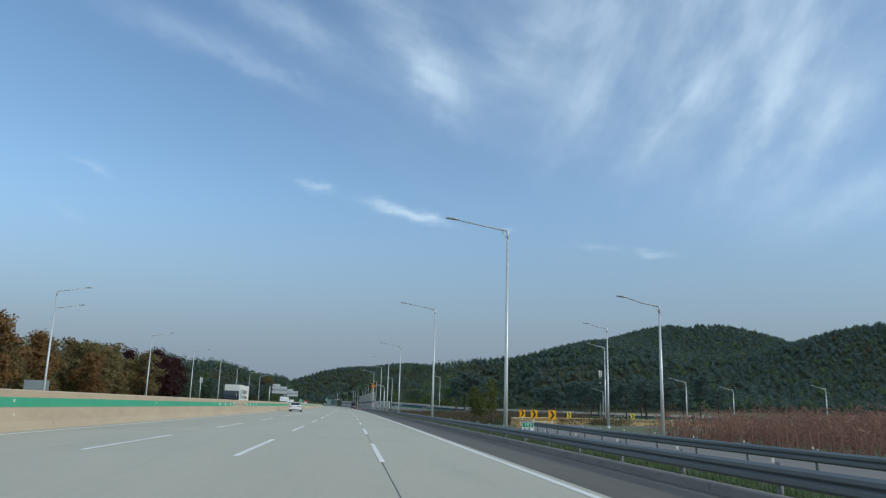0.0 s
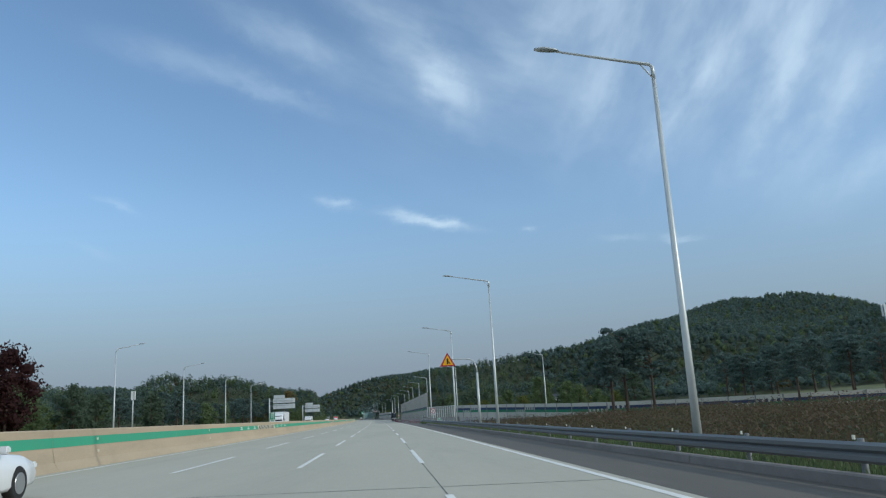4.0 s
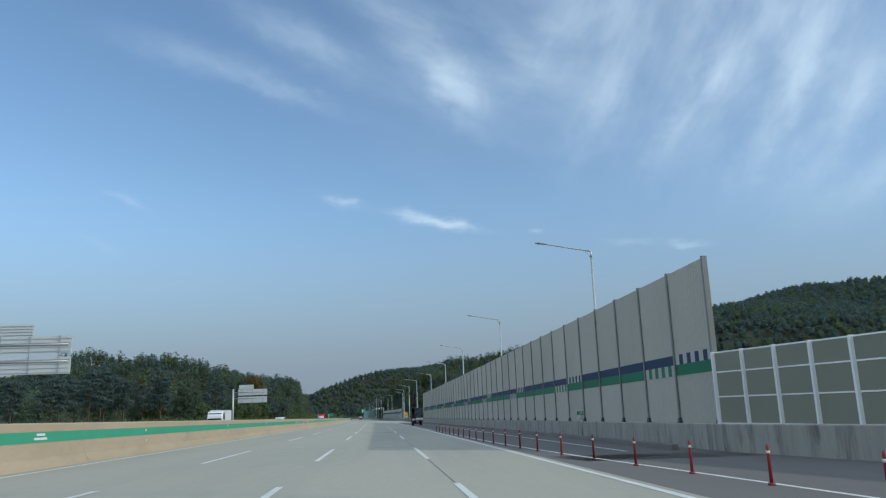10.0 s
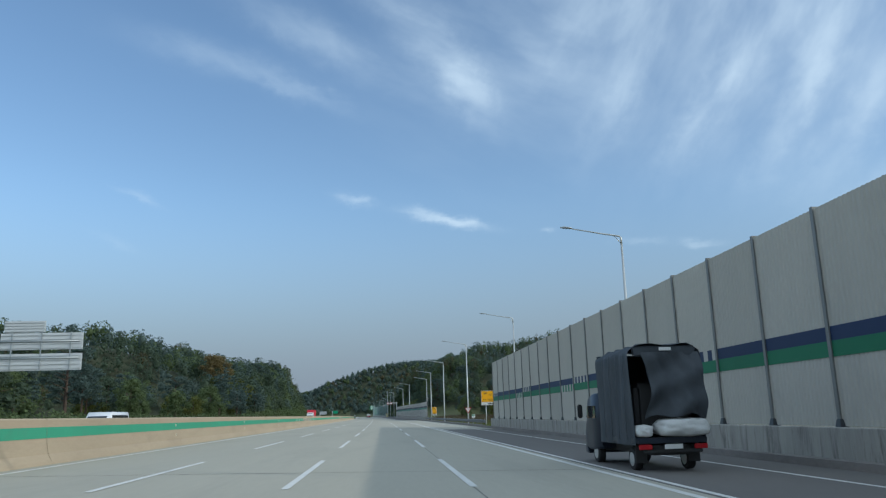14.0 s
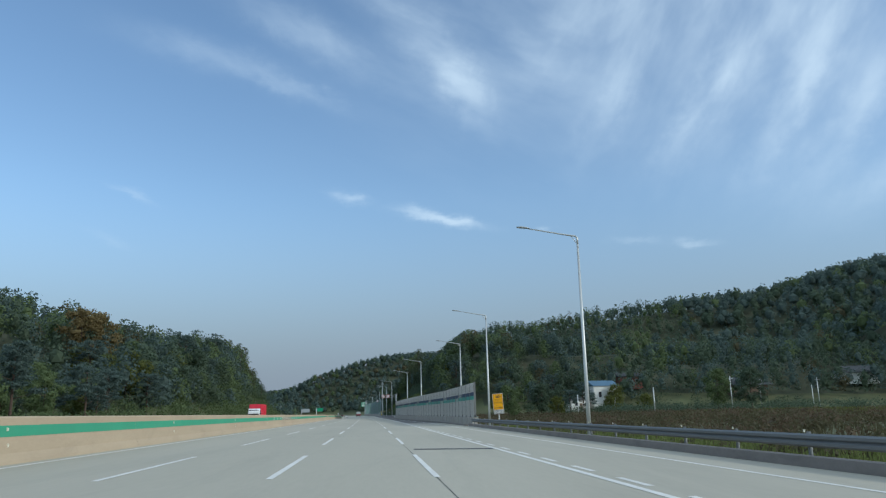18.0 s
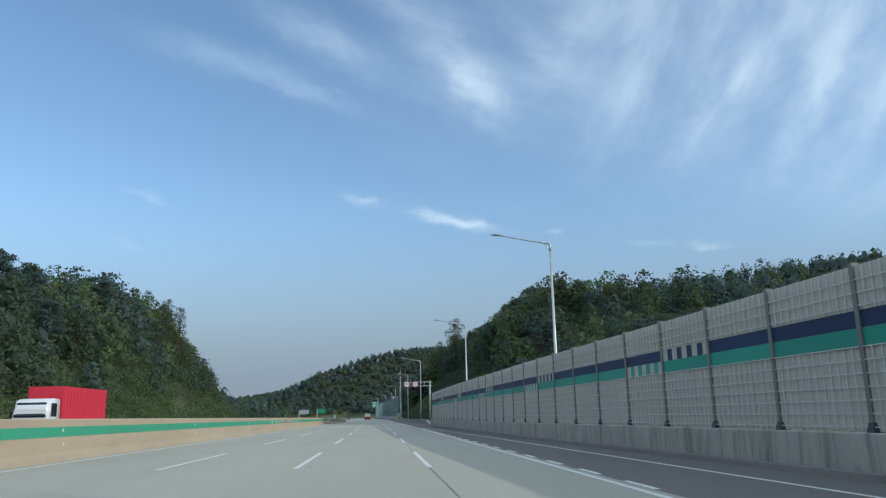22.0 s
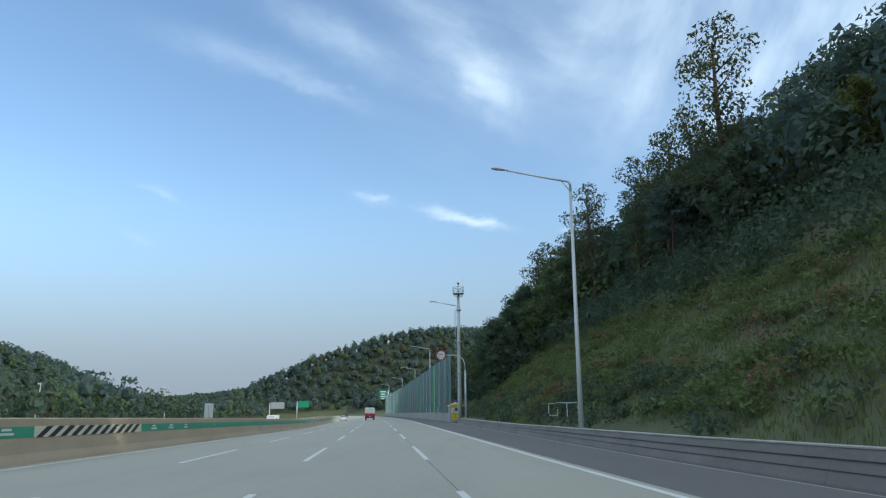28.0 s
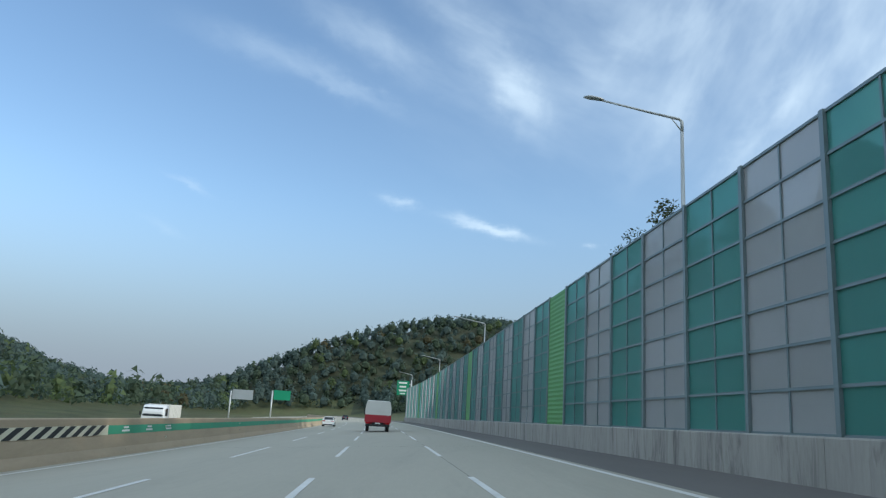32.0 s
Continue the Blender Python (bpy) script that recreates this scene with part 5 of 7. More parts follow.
blades("weeds", "low weeds under the guardrail of the merging lane", 470, 574, 11.45, 11.95, 5000, 0.16, 0.024, LEAF_DARK, True)
thicket("brush", "dark olive brown brush in the fields", "brush", 480, 690, 14, 64, 620, 100, 0.14, 0.9, LEAF_BROWN_GREEN, 1.3)
thicket("brush", "reddish brown brush in the fields", "brush", 500, 690, 18, 66, 380, 100, 0.13, 1.0, LEAF_DRY, 1.3)
thicket("brush", "dark green bushes round the houses", "bushes", 640, 712, 44, 130, 300, 100, 0.20, 2.2, LEAF_DARK, 1.7)
blades("reeds", "dry brown grass over the fields", 480, 700, 14, 110, 42000, 0.55, 0.05, LEAF_BROWN_GREEN)
blades("crop", "pale yellow rice stubble in the field", 560, 640, 60, 92, 9000, 0.6, 0.06, LEAF_YELLOW)
blades("grass", "short green grass on the cut slope", 722, 852, 9.4, 21, 70000, 0.22, 0.018, GRASS)
thicket("bushes", "green vines and bushes on the cut slope", "bushes", 716, 848, 11.0, 20, 560, 110, 0.11, 0.6, LEAF_VINE, 0.85)
thicket("bushes", "yellowing low plants on the cut slope", "bushes", 716, 848, 11.5, 20, 320, 90, 0.09, 0.40, GRASS, 0.9)
thicket("bushes", "dull brown green plants on the cut slope", "bushes", 716, 848, 11.0, 19, 220, 90, 0.09, 0.4, LEAF_BROWN_GREEN, 1.0)
thicket("bushes", "darker shrubs at the foot of the slope", "bushes", 718, 846, 9.9, 13, 190, 110, 0.11, 0.9, LEAF_DARK, 0.7)
thicket("bushes", "reddish dry plants on the slope", "bushes", 716, 848, 12, 19, 34, 90, 0.10, 0.6, LEAF_BROWN, 0.8)
thicket("bushes", "dense green bushes on the bank beyond the opposite carriageway", "bushes", 690, 800, -47, -32.5, 620, 120, 0.19, 2.6, LEAF_MID, 1.8)
thicket("bushes", "dark undergrowth below the trees on the slope", "bushes", 843, 1000, 12.2, 20, 420, 90, 0.24, 2.2, LEAF_DARK, 1.5)
thicket("bushes", "dark undergrowth at the edge of the wood", "bushes", 722, 846, 18.5, 27, 420, 110, 0.17, 2.6, LEAF_DARK, 1.5)
thicket("bushes", "green undergrowth along the wood's edge", "bushes", 400, 740, -44, -34, 560, 110, 0.22, 2.4, LEAF_MID, 1.7)
thicket("bushes", "dark undergrowth along the wood's edge", "bushes", 262, 780, -46, -38, 320, 110, 0.22, 2.0, LEAF_DARK, 1.7)
thicket("brush", "dry brown brush beside the pipe fence", "brush", 806.5, 811.5, 10.5, 12.2, 12, 90, 0.11, 1.2, LEAF_TAN, 0.6)
blades("grass", "short green grass behind the low wall", 712, 748, 9.2, 13.5, 16000, 0.16, 0.016, GRASS)
thicket("bushes", "leafy dark bushes below the gantry", "bushes", 716, 746, 10.4, 15, 120, 120, 0.09, 1.0, LEAF_MID, 0.8)
thicket("bushes", "leafy green vines behind the low wall", "bushes", 712, 746, 10.2, 13.5, 46, 90, 0.14, 0.6, LEAF_MID, 0.6)
for s, u, k in ((865, 16.2, 0.88), (869, 16.6, 0.72)):
    plant("oak", s, u, k)

# ---- signs ----
def letters(body, size, material, parent, x, z, y=-0.03, width=None, name="lettering"):
    """Flat letters on a sign's face, centred on x and z, facing the oncoming traffic."""
    me = TEXT[body].copy()
    me.transform(Matrix.Scale(size, 4))
    me.materials.clear()
    me.materials.append(material)
    xs = [v.co.x for v in me.vertices]
    k = width / (max(xs) - min(xs)) if width else 1.0
    me.transform(Matrix.Translation((x, y, z)) @ Matrix.Rotation(math.pi / 2, 4, "X") @ Matrix.Diagonal((k, 1, 1, 1)))
    return part(name, me, None, parent)


def disc(r, material, parent, x, z, y0, y1, name, inner=0.0, sides=36):
    bm = bmesh.new()
    rings = []
    for y in (y0, y1):
        rings.append([bm.verts.new((x + r * math.cos(2 * math.pi * k / sides), y, z + r * math.sin(2 * math.pi * k / sides))) for k in range(sides)])
    if inner:
        for y in (y0, y1):
            rings.append([bm.verts.new((x + inner * math.cos(2 * math.pi * k / sides), y, z + inner * math.sin(2 * math.pi * k / sides))) for k in range(sides)])
        pairs = ((0, 1), (1, 3), (3, 2), (2, 0))
    else:
        bm.faces.new(rings[0])
        bm.faces.new(rings[1][::-1])
        pairs = ((0, 1),)
    for a, b in pairs:
        for k in range(sides):
            bm.faces.new((rings[a][k], rings[b][k], rings[b][(k + 1) % sides], rings[a][(k + 1) % sides]))
    return part(name, bm, material, parent)


def outline(points, y0, y1, material, parent, name, label=""):
    """A flat plate cut to an outline of (x, z)."""
    bm = bmesh.new()
    a = [bm.verts.new((x, y0, z)) for x, z in points]
    b = [bm.verts.new((x, y1, z)) for x, z in points]
    bm.faces.new(a)
    bm.faces.new(b[::-1])
    for k in range(len(points)):
        j = (k + 1) % len(points)
        bm.faces.new((a[k], b[k], b[j], a[j]))
    bmesh.ops.recalc_face_normals(bm, faces=bm.faces[:])
    return part(name, bm, material, parent, label)


def bars(parent, material, items, y0=-0.032, y1=-0.024, name="bar"):
    for x0, x1, z0, z1 in items:
        bm = bmesh.new()
        box(bm, x0, x1, y0, y1, z0, z1)
        part(name, bm, material, parent)


def pole(parent, points, radii, material=None, name="pole", sides=10):
    bm = bmesh.new()
    tube(bm, points, radii, sides)
    return part(name, bm, material or POLE, parent)


# the warning triangle on its bent pole
sign = thing("warning_sign", at(176.2, 9.2), "red and yellow triangle warning sign on a bent pole", "road sign")
pole(sign, [(0, 0, -0.5), (0, 0, 5.0)], [0.13, 0.10])
pole(sign, [(0, 0, 4.9), (-0.03, 0, 5.5), (-0.22, 0, 5.95), (-0.6, 0, 6.2), (-1.1, 0, 6.26), (-2.9, 0, 6.26)], [0.06, 0.058, 0.056, 0.054, 0.05, 0.045], None, "arm")
cx, cz, w, h = -2.58, 5.66, 0.70, 1.22
outline([(cx - w, cz), (cx + w, cz), (cx, cz + h)], -0.07, -0.05, SIGN_RED, sign, "border")
outline([(cx - w * 0.68, cz + 0.12), (cx + w * 0.68, cz + 0.12), (cx, cz + h * 0.82)], -0.085, -0.07, SIGN_YELLOW, sign, "face", "yellow face")
outline([(cx - 0.09, cz + 0.2), (cx + 0.06, cz + 0.2), (cx + 0.06, cz + 0.6), (cx + 0.1, cz + 0.6), (cx - 0.01, cz + 0.74), (cx - 0.12, cz + 0.6), (cx - 0.09, cz + 0.6)], -0.095, -0.085, BLACK, sign, "arrow")
outline([(cx + 0.17, cz + 0.2), (cx + 0.25, cz + 0.27), (cx + 0.06, cz + 0.47), (cx + 0.06, cz + 0.36)], -0.095, -0.085, BLACK, sign, "side_arrow")

# no right turn, fixed to a lamp's pole
sign = thing("turn_sign", at(240.1, 9.5), "round red no turning sign with a white plate below", "road sign")
pole(sign, [(0, 0, -0.4), (0, 0, 2.6)], 0.04)
disc(0.42, SIGN_RED, sign, 0, 2.22, -0.165, -0.15, "border")
disc(0.33, SIGN_WHITE, sign, 0, 2.22, -0.18, -0.165, "face")
outline([(-0.10, 2.02), (-0.03, 2.02), (-0.03, 2.20), (0.08, 2.20), (0.08, 2.13), (0.20, 2.24), (0.08, 2.35), (0.08, 2.28), (-0.10, 2.28)], -0.19, -0.18, BLACK, sign, "arrow")
outline([(-0.26, 2.42), (-0.22, 2.46), (0.26, 2.02), (0.22, 1.98)], -0.20, -0.19, SIGN_RED, sign, "slash")
bm = bmesh.new()
box(bm, -0.44, 0.44, -0.165, -0.15, 1.50, 1.74)
part("plate", bm, SIGN_WHITE, sign)
letters("우회전금지", 0.17, BLACK, sign, 0, 1.62, -0.17, 0.78)


def km_plate(s, u, top_text, low_text, v=0.35):
    plate = thing("kilometre_plate", at(s, u, v), "small white and green kilometre plate behind the guardrail", "road sign", "kilometre plates")
    pole(plate, [(0, 0, -0.8), (0, 0, 0.6)], 0.03)
    bm = bmesh.new()
    box(bm, -0.27, 0.27, -0.05, -0.035, 0.15, 0.66)
    part("plate", bm, SIGN_WHITE, plate)
    bm = bmesh.new()
    box(bm, -0.25, 0.25, -0.058, -0.05, 0.42, 0.64)
    part("upper_field", bm, SIGN_GREEN, plate)
    letters(top_text, 0.24, SIGN_WHITE, plate, 0, 0.53, -0.062)
    letters(low_text, 0.28, BLACK, plate, 0, 0.28, -0.056)


km_plate(34.5, 9.0, "183", ".9")
km_plate(220.7, 9.0, "184", "1")
km_plate(575.0, 12.1, "184", ".5")
km_plate(505.5, 15.0, "184", ".4", 0.75)

km_plate(317.5, 12.36, "184", ".2", 0.92)
plate = thing("kilometre_plate", at(862.1, 8.5, 1.2), "small white and green plate on the framed wall", "road sign", "kilometre plates")
part("plate", rounded(-0.27, 0.27, -0.05, -0.03, 0.0, 0.52, 0.006), SIGN_WHITE, plate)
part("upper_field", rounded(-0.25, 0.25, -0.058, -0.045, 0.27, 0.50, 0.004), SIGN_GREEN, plate)
bars(plate, SIGN_WHITE, [(-0.18, -0.08, 0.31, 0.46), (-0.04, 0.05, 0.31, 0.46), (0.09, 0.18, 0.31, 0.46)], -0.063, -0.057)
bars(plate, BLACK, [(-0.10, 0.10, 0.05, 0.22)], -0.056, -0.048)

# camera zone sign on two poles
sign = thing("information_sign", at(487.0, 15.25), "wide yellow speed camera zone sign on two poles", "road sign")
for x in (-0.72, 0.75):
    pole(sign, [(x, 0, -0.8), (x, 0, 3.0)], 0.05)
sign_bm = rounded(-1.36, 1.36, -0.09, -0.06, 2.66, 4.62, 0.012)
part("board", sign_bm, SIGN_WHITE, sign)
part("yellow_field", rounded(-1.33, 1.33, -0.10, -0.085, 3.08, 4.59, 0.004), SIGN_YELLOW, sign)
bars(sign, BLACK, [(-1.29, 1.29, 4.53, 4.55), (-1.29, 1.29, 3.12, 3.14), (-1.29, -1.27, 3.12, 4.55), (1.27, 1.29, 3.12, 4.55), (-1.27, 1.27, 2.98, 3.0), (-1.27, 1.27, 2.72, 2.74)], -0.108, -0.099)
letters("연속 이동단속 구간", 0.30, BLACK, sign, 0, 3.36, -0.108, 2.3)
letters("9.1km", 0.17, BLACK, sign, 0, 4.06, -0.108)
bars(sign, BLACK, [(-0.3, 0.3, 4.18, 4.20), (-0.3, 0.3, 3.93, 3.95), (-0.3, -0.28, 3.95, 4.18), (0.28, 0.3, 3.95, 4.18)], -0.108, -0.099)
for x, z in ((-0.82, 4.28), (0.78, 3.78)):
    bars(sign, BLACK, [(x - 0.17, x + 0.17, z - 0.11, z + 0.11), (x + 0.2, x + 0.23, z - 0.08, z + 0.08), (x + 0.25, x + 0.28, z - 0.07, z + 0.07)], -0.106, -0.099, "camera_symbol")
    bars(sign, SIGN_YELLOW, [(x - 0.09, x - 0.02, z - 0.04, z + 0.04), (x + 0.03, x + 0.09, z - 0.04, z + 0.04)], -0.112, -0.106, "camera_symbol")
bars(sign, BLACK, [(-0.45, -0.3, 2.80, 2.92), (-0.24, 0.0, 2.80, 2.92), (0.03, 0.42, 2.80, 2.92)], -0.104, -0.095)
bm = bmesh.new()
box(bm, 0.42, 1.08, -0.10, -0.07, 1.02, 1.78)
part("grey_box", bm, STEEL, sign, "small grey notice board")

# give way, on the lamp's pole
sign = thing("yield_sign", at(492.35, 12.6), "red and white give way triangle on a lamp pole", "road sign")
pole(sign, [(0, 0, -0.4), (0, 0, 2.6)], 0.04)
outline([(-0.5, 2.40), (0.5, 2.40), (0, 1.52)], -0.17, -0.155, SIGN_RED, sign, "border")
outline([(-0.36, 2.32), (0.36, 2.32), (0, 1.69)], -0.18, -0.17, SIGN_WHITE, sign, "face")
letters("양보", 0.19, BLACK, sign, 0, 2.21, -0.185, 0.40)
letters("YIELD", 0.13, BLACK, sign, 0, 2.04, -0.185, 0.30)

# the upright camera sign, leaning a little
sign = thing("information_sign", at(566.5, 13.35) @ pose(0, 0, 0, 0, -3.0, 0), "upright yellow speed camera sign on one leaning pole", "road sign")
pole(sign, [(0, 0, -0.8), (0, 0, 2.2)], 0.045)
part("board", rounded(-0.53, 0.53, -0.09, -0.06, 1.30, 3.30, 0.012), SIGN_WHITE, sign)
part("yellow_field", rounded(-0.50, 0.50, -0.10, -0.085, 1.72, 3.27, 0.004), SIGN_YELLOW, sign)
bars(sign, BLACK, [(-0.46, 0.46, 3.21, 3.23), (-0.46, 0.46, 1.76, 1.78), (-0.46, -0.44, 1.76, 3.23), (0.44, 0.46, 1.76, 3.23), (-0.47, 0.47, 1.63, 1.66), (-0.47, 0.47, 1.34, 1.37), (-0.47, -0.45, 1.34, 1.66), (0.45, 0.47, 1.34, 1.66)], -0.108, -0.095)
bars(sign, BLACK, [(-0.2, 0.16, 2.90, 3.12), (0.19, 0.22, 2.93, 3.10), (0.24, 0.27, 2.94, 3.09), (0.29, 0.31, 2.95, 3.08)], -0.106, -0.099, "camera_symbol")
bars(sign, SIGN_YELLOW, [(-0.12, -0.04, 2.97, 3.05), (0.02, 0.10, 2.97, 3.05)], -0.112, -0.106, "camera_symbol")
letters("이동식", 0.24, BLACK, sign, 0, 2.68, -0.108, 0.66)
letters("단속구간", 0.24, BLACK, sign, 0, 2.38, -0.108, 0.78)
letters("Police", 0.16, BLACK, sign, 0, 2.08, -0.108, 0.38)
bars(sign, BLACK, [(-0.36, -0.1, 1.88, 1.94), (-0.05, 0.36, 1.88, 1.94)], -0.108, -0.099)
letters("450m앞", 0.24, BLACK, sign, 0, 1.50, -0.108, 0.74)
sign = thing("information_sign", at(490.0, 22.0, -0.4), "small blank grey notice on a stake in the field", "road sign")
pole(sign, [(0, 0, -0.4), (0, 0, 1.6)], 0.04)
part("board", rounded(-0.3, 0.3, -0.07, -0.04, 1.0, 1.6, 0.01), STEEL, sign)

# speed limits on a cantilever
gan = thing("speed_limit_gantry", at(728.6, 9.6), "grey cantilever with two round speed limit signs", "road sign")
pole(gan, [(0, 0, -0.2), (0, 0, 7.3)], [0.15, 0.13])
pole(gan, [(0.4, 0, 7.08), (-4.5, 0, 7.08)], 0.055, None, "beam")
pole(gan, [(0.4, 0, 6.42), (-4.5, 0, 6.42)], 0.055, None, "beam")
for x in (-0.95, -1.5, -3.2, -4.45):
    pole(gan, [(x, 0, 6.42), (x, 0, 7.08)], 0.03, None, "brace")
for z in (7.08, 6.42):
    bm = rounded(-0.45, 0.2, -0.12, 0.12, z - 0.10, z + 0.10, 0.02)
    part("bracket", bm, STEEL, gan)
for x, words in ((-3.95, "100"), (-2.52, "50")):
    disc(0.53, SIGN_RED, gan, x, 6.74, -0.12, -0.09, "border")
    disc(0.42, SIGN_WHITE, gan, x, 6.74, -0.135, -0.12, "face")
    letters(words, 0.44 if words == "100" else 0.46, BLACK, gan, x, 6.76 if words == "100" else 6.82, -0.142, 0.62 if words == "100" else 0.44)
bars(gan, BLACK, [(-2.8, -2.24, 6.52, 6.56)], -0.142, -0.135)

# distance sign on its bent pole
sign = thing("distance_sign", at(838.2, 9.15), "round red 100 m spacing sign on a bent pole", "road sign")
pole(sign, [(0, 0, -0.2), (0, 0, 5.3)], [0.12, 0.09])
pole(sign, [(0, 0, 5.2), (-0.03, 0, 5.9), (-0.25, 0, 6.45), (-0.7, 0, 6.75), (-1.2, 0, 6.82), (-2.7, 0, 6.82)], [0.06, 0.056, 0.053, 0.05, 0.047, 0.04], None, "arm")
disc(0.52, SIGN_RED, sign, -2.45, 6.8, -0.085, -0.06, "border")
disc(0.41, SIGN_WHITE, sign, -2.45, 6.8, -0.10, -0.085, "face")
letters("100m", 0.26, BLACK, sign, -2.45, 6.88, -0.106, 0.6)
bars(sign, BLACK, [(-2.74, -2.6, 6.58, 6.66), (-2.3, -2.16, 6.58, 6.66), (-2.58, -2.32, 6.6, 6.62)], -0.107, -0.1)

# ---- the camera mast ----
mast = thing("camera_mast", at(845.0, 9.3), "tall grey mast with a ringed platform, camera and lamp arm", "mast")
pole(mast, [(0, 0, -0.2), (0, 0, 3.2), (0, 0, 8.6), (0, 0, 14.0)], [0.25, 0.22, 0.18, 0.14], None, "pole", 14)
for z in (5.2, 8.6, 12.2):
    pole(mast, [(0, 0, z), (0, 0, z + 0.22)], 0.24, STEEL, "collar", 14)
for z, r in ((13.85, 0.42), (14.15, 0.62), (14.5, 0.62), (14.85, 0.62)):
    bm = bmesh.new()
    tube(bm, [(math.cos(k * math.pi / 10) * r, math.sin(k * math.pi / 10) * r, z) for k in range(21)], 0.025, 6, False)
    part("ring", bm, STEEL, mast)
for k in range(10):
    a = k * math.pi / 5
    pole(mast, [(math.cos(a) * 0.42, math.sin(a) * 0.42, 13.85), (math.cos(a) * 0.62, math.sin(a) * 0.62, 14.15), (math.cos(a) * 0.62, math.sin(a) * 0.62, 14.85)], 0.016, STEEL, "baluster", 5)
disc(0.58, STEEL, mast, 0, 0, -0.02, 0.02, "floor").matrix_basis = pose(0, 0, 14.12, 90, 0, 0)
pole(mast, [(0, 0, 14.0), (0, 0, 15.3)], 0.06, STEEL, "camera_post")
part("camera", rounded(-0.14, 0.14, -0.35, 0.2, 15.25, 15.5, 0.03), SIGN_WHITE, mast, "white weatherproof camera")
pole(mast, [(0.5, 0, 14.2), (0.5, 0, 15.9)], 0.012, STEEL, "aerial", 5)
pole(mast, [(0, 0, 12.7), (-1.2, 0, 12.95), (-2.6, 0, 13.2)], [0.05, 0.042, 0.035], None, "lamp_arm")
part("lamp_head", rounded(-3.25, -2.55, -0.13, 0.13, 13.18, 13.28, 0.04), STEEL, mast)
for k in range(13):
    z = 4.6 + 0.62 * k
    bm = bmesh.new()
    tube(bm, [(-0.2, 0.1, z), (-0.42, 0.05, z), (-0.46, -0.14, z), (-0.36, -0.3, z), (-0.15, -0.2, z)], 0.014, 5)
    part("ladder_hoop", bm, STEEL, mast)
for x, y in ((-0.46, -0.14), (-0.36, -0.3)):
    pole(mast, [(x, y, 3.2), (x, y, 12.3)], 0.014, STEEL, "ladder_rail", 5)
part("control_box", rounded(0.25, 0.75, -0.25, 0.25, 0.75, 1.7, 0.03), DARK_METAL, mast, "dark control cabinet")

# ---- the camera booth ----
PLASTIC_BLUE, PLASTIC_RED = paint("beacon_blue", (0.01, 0.03, 0.5), 0.3), paint("beacon_red", (0.5, 0.01, 0.02), 0.3)
YELLOW = paint("bright_yellow", (0.78, 0.62, 0.02), 0.5, vary=0.04)
booth = thing("camera_booth", at(848.0, 9.12) @ Matrix.Scale(1.34, 4), "white roofed speed camera booth with yellow notices and a beacon", "booth")
part("body", rounded(-0.5, 0.5, -0.4, 0.9, 0.0, 1.35, 0.03), STEEL, booth)
bm = bmesh.new()
rf = [(-0.62, 1.32), (0.62, 1.32), (0.62, 1.36), (0.0, 1.62), (-0.62, 1.36)]
ra = [bm.verts.new((x, -0.5, z)) for x, z in rf]
rb = [bm.verts.new((x, 1.0, z)) for x, z in rf]
bm.faces.new(ra)
bm.faces.new(rb[::-1])
for k in range(5):
    bm.faces.new((ra[k], rb[k], rb[(k + 1) % 5], ra[(k + 1) % 5]))
bmesh.ops.recalc_face_normals(bm, faces=bm.faces[:])
part("roof", bm, SIGN_WHITE, booth)
part("top_notice", rounded(-0.55, 0.6, -0.54, -0.51, 1.24, 1.46, 0.005), YELLOW, booth)
letters("무인카메라 단속중", 0.15, BLACK, booth, 0.02, 1.35, -0.545, 1.0)
part("white_notice", rounded(-0.42, 0.48, -0.44, -0.41, 0.78, 1.18, 0.005), SIGN_WHITE, booth)
outline([(-0.10, 1.14), (0.16, 1.14), (0.17, 1.0), (0.03, 0.89), (-0.11, 1.0)], -0.452, -0.441, DARK_METAL, booth, "emblem", "dark shield shaped emblem")
bars(booth, BLACK, [(-0.2, -0.12, 0.81, 0.86), (0.18, 0.26, 0.81, 0.86)], -0.45, -0.44)
part("yellow_notice", rounded(-0.34, 0.42, -0.44, -0.41, 0.22, 0.76, 0.005), YELLOW, booth)
letters("과속", 0.16, BLACK, booth, -0.12, 0.60, -0.45, 0.30)
letters("NO", 0.16, SIGN_RED, booth, 0.24, 0.60, -0.45)
letters("안전띠", 0.16, BLACK, booth, -0.1, 0.38, -0.45, 0.34)
part("red_beacon", rounded(-0.42, -0.03, -0.2, -0.08, 1.70, 1.78, 0.02), PLASTIC_RED, booth)
part("blue_beacon", rounded(0.03, 0.42, -0.2, -0.08, 1.70, 1.78, 0.02), PLASTIC_BLUE, booth)
pole(booth, [(0, -0.14, 1.5), (0, -0.14, 1.74)], 0.03, STEEL, "stem")
part("solar_panel", rounded(-0.18, 0.18, -0.12, 0.18, 1.84, 1.87, 0.005), DARK_METAL, booth)

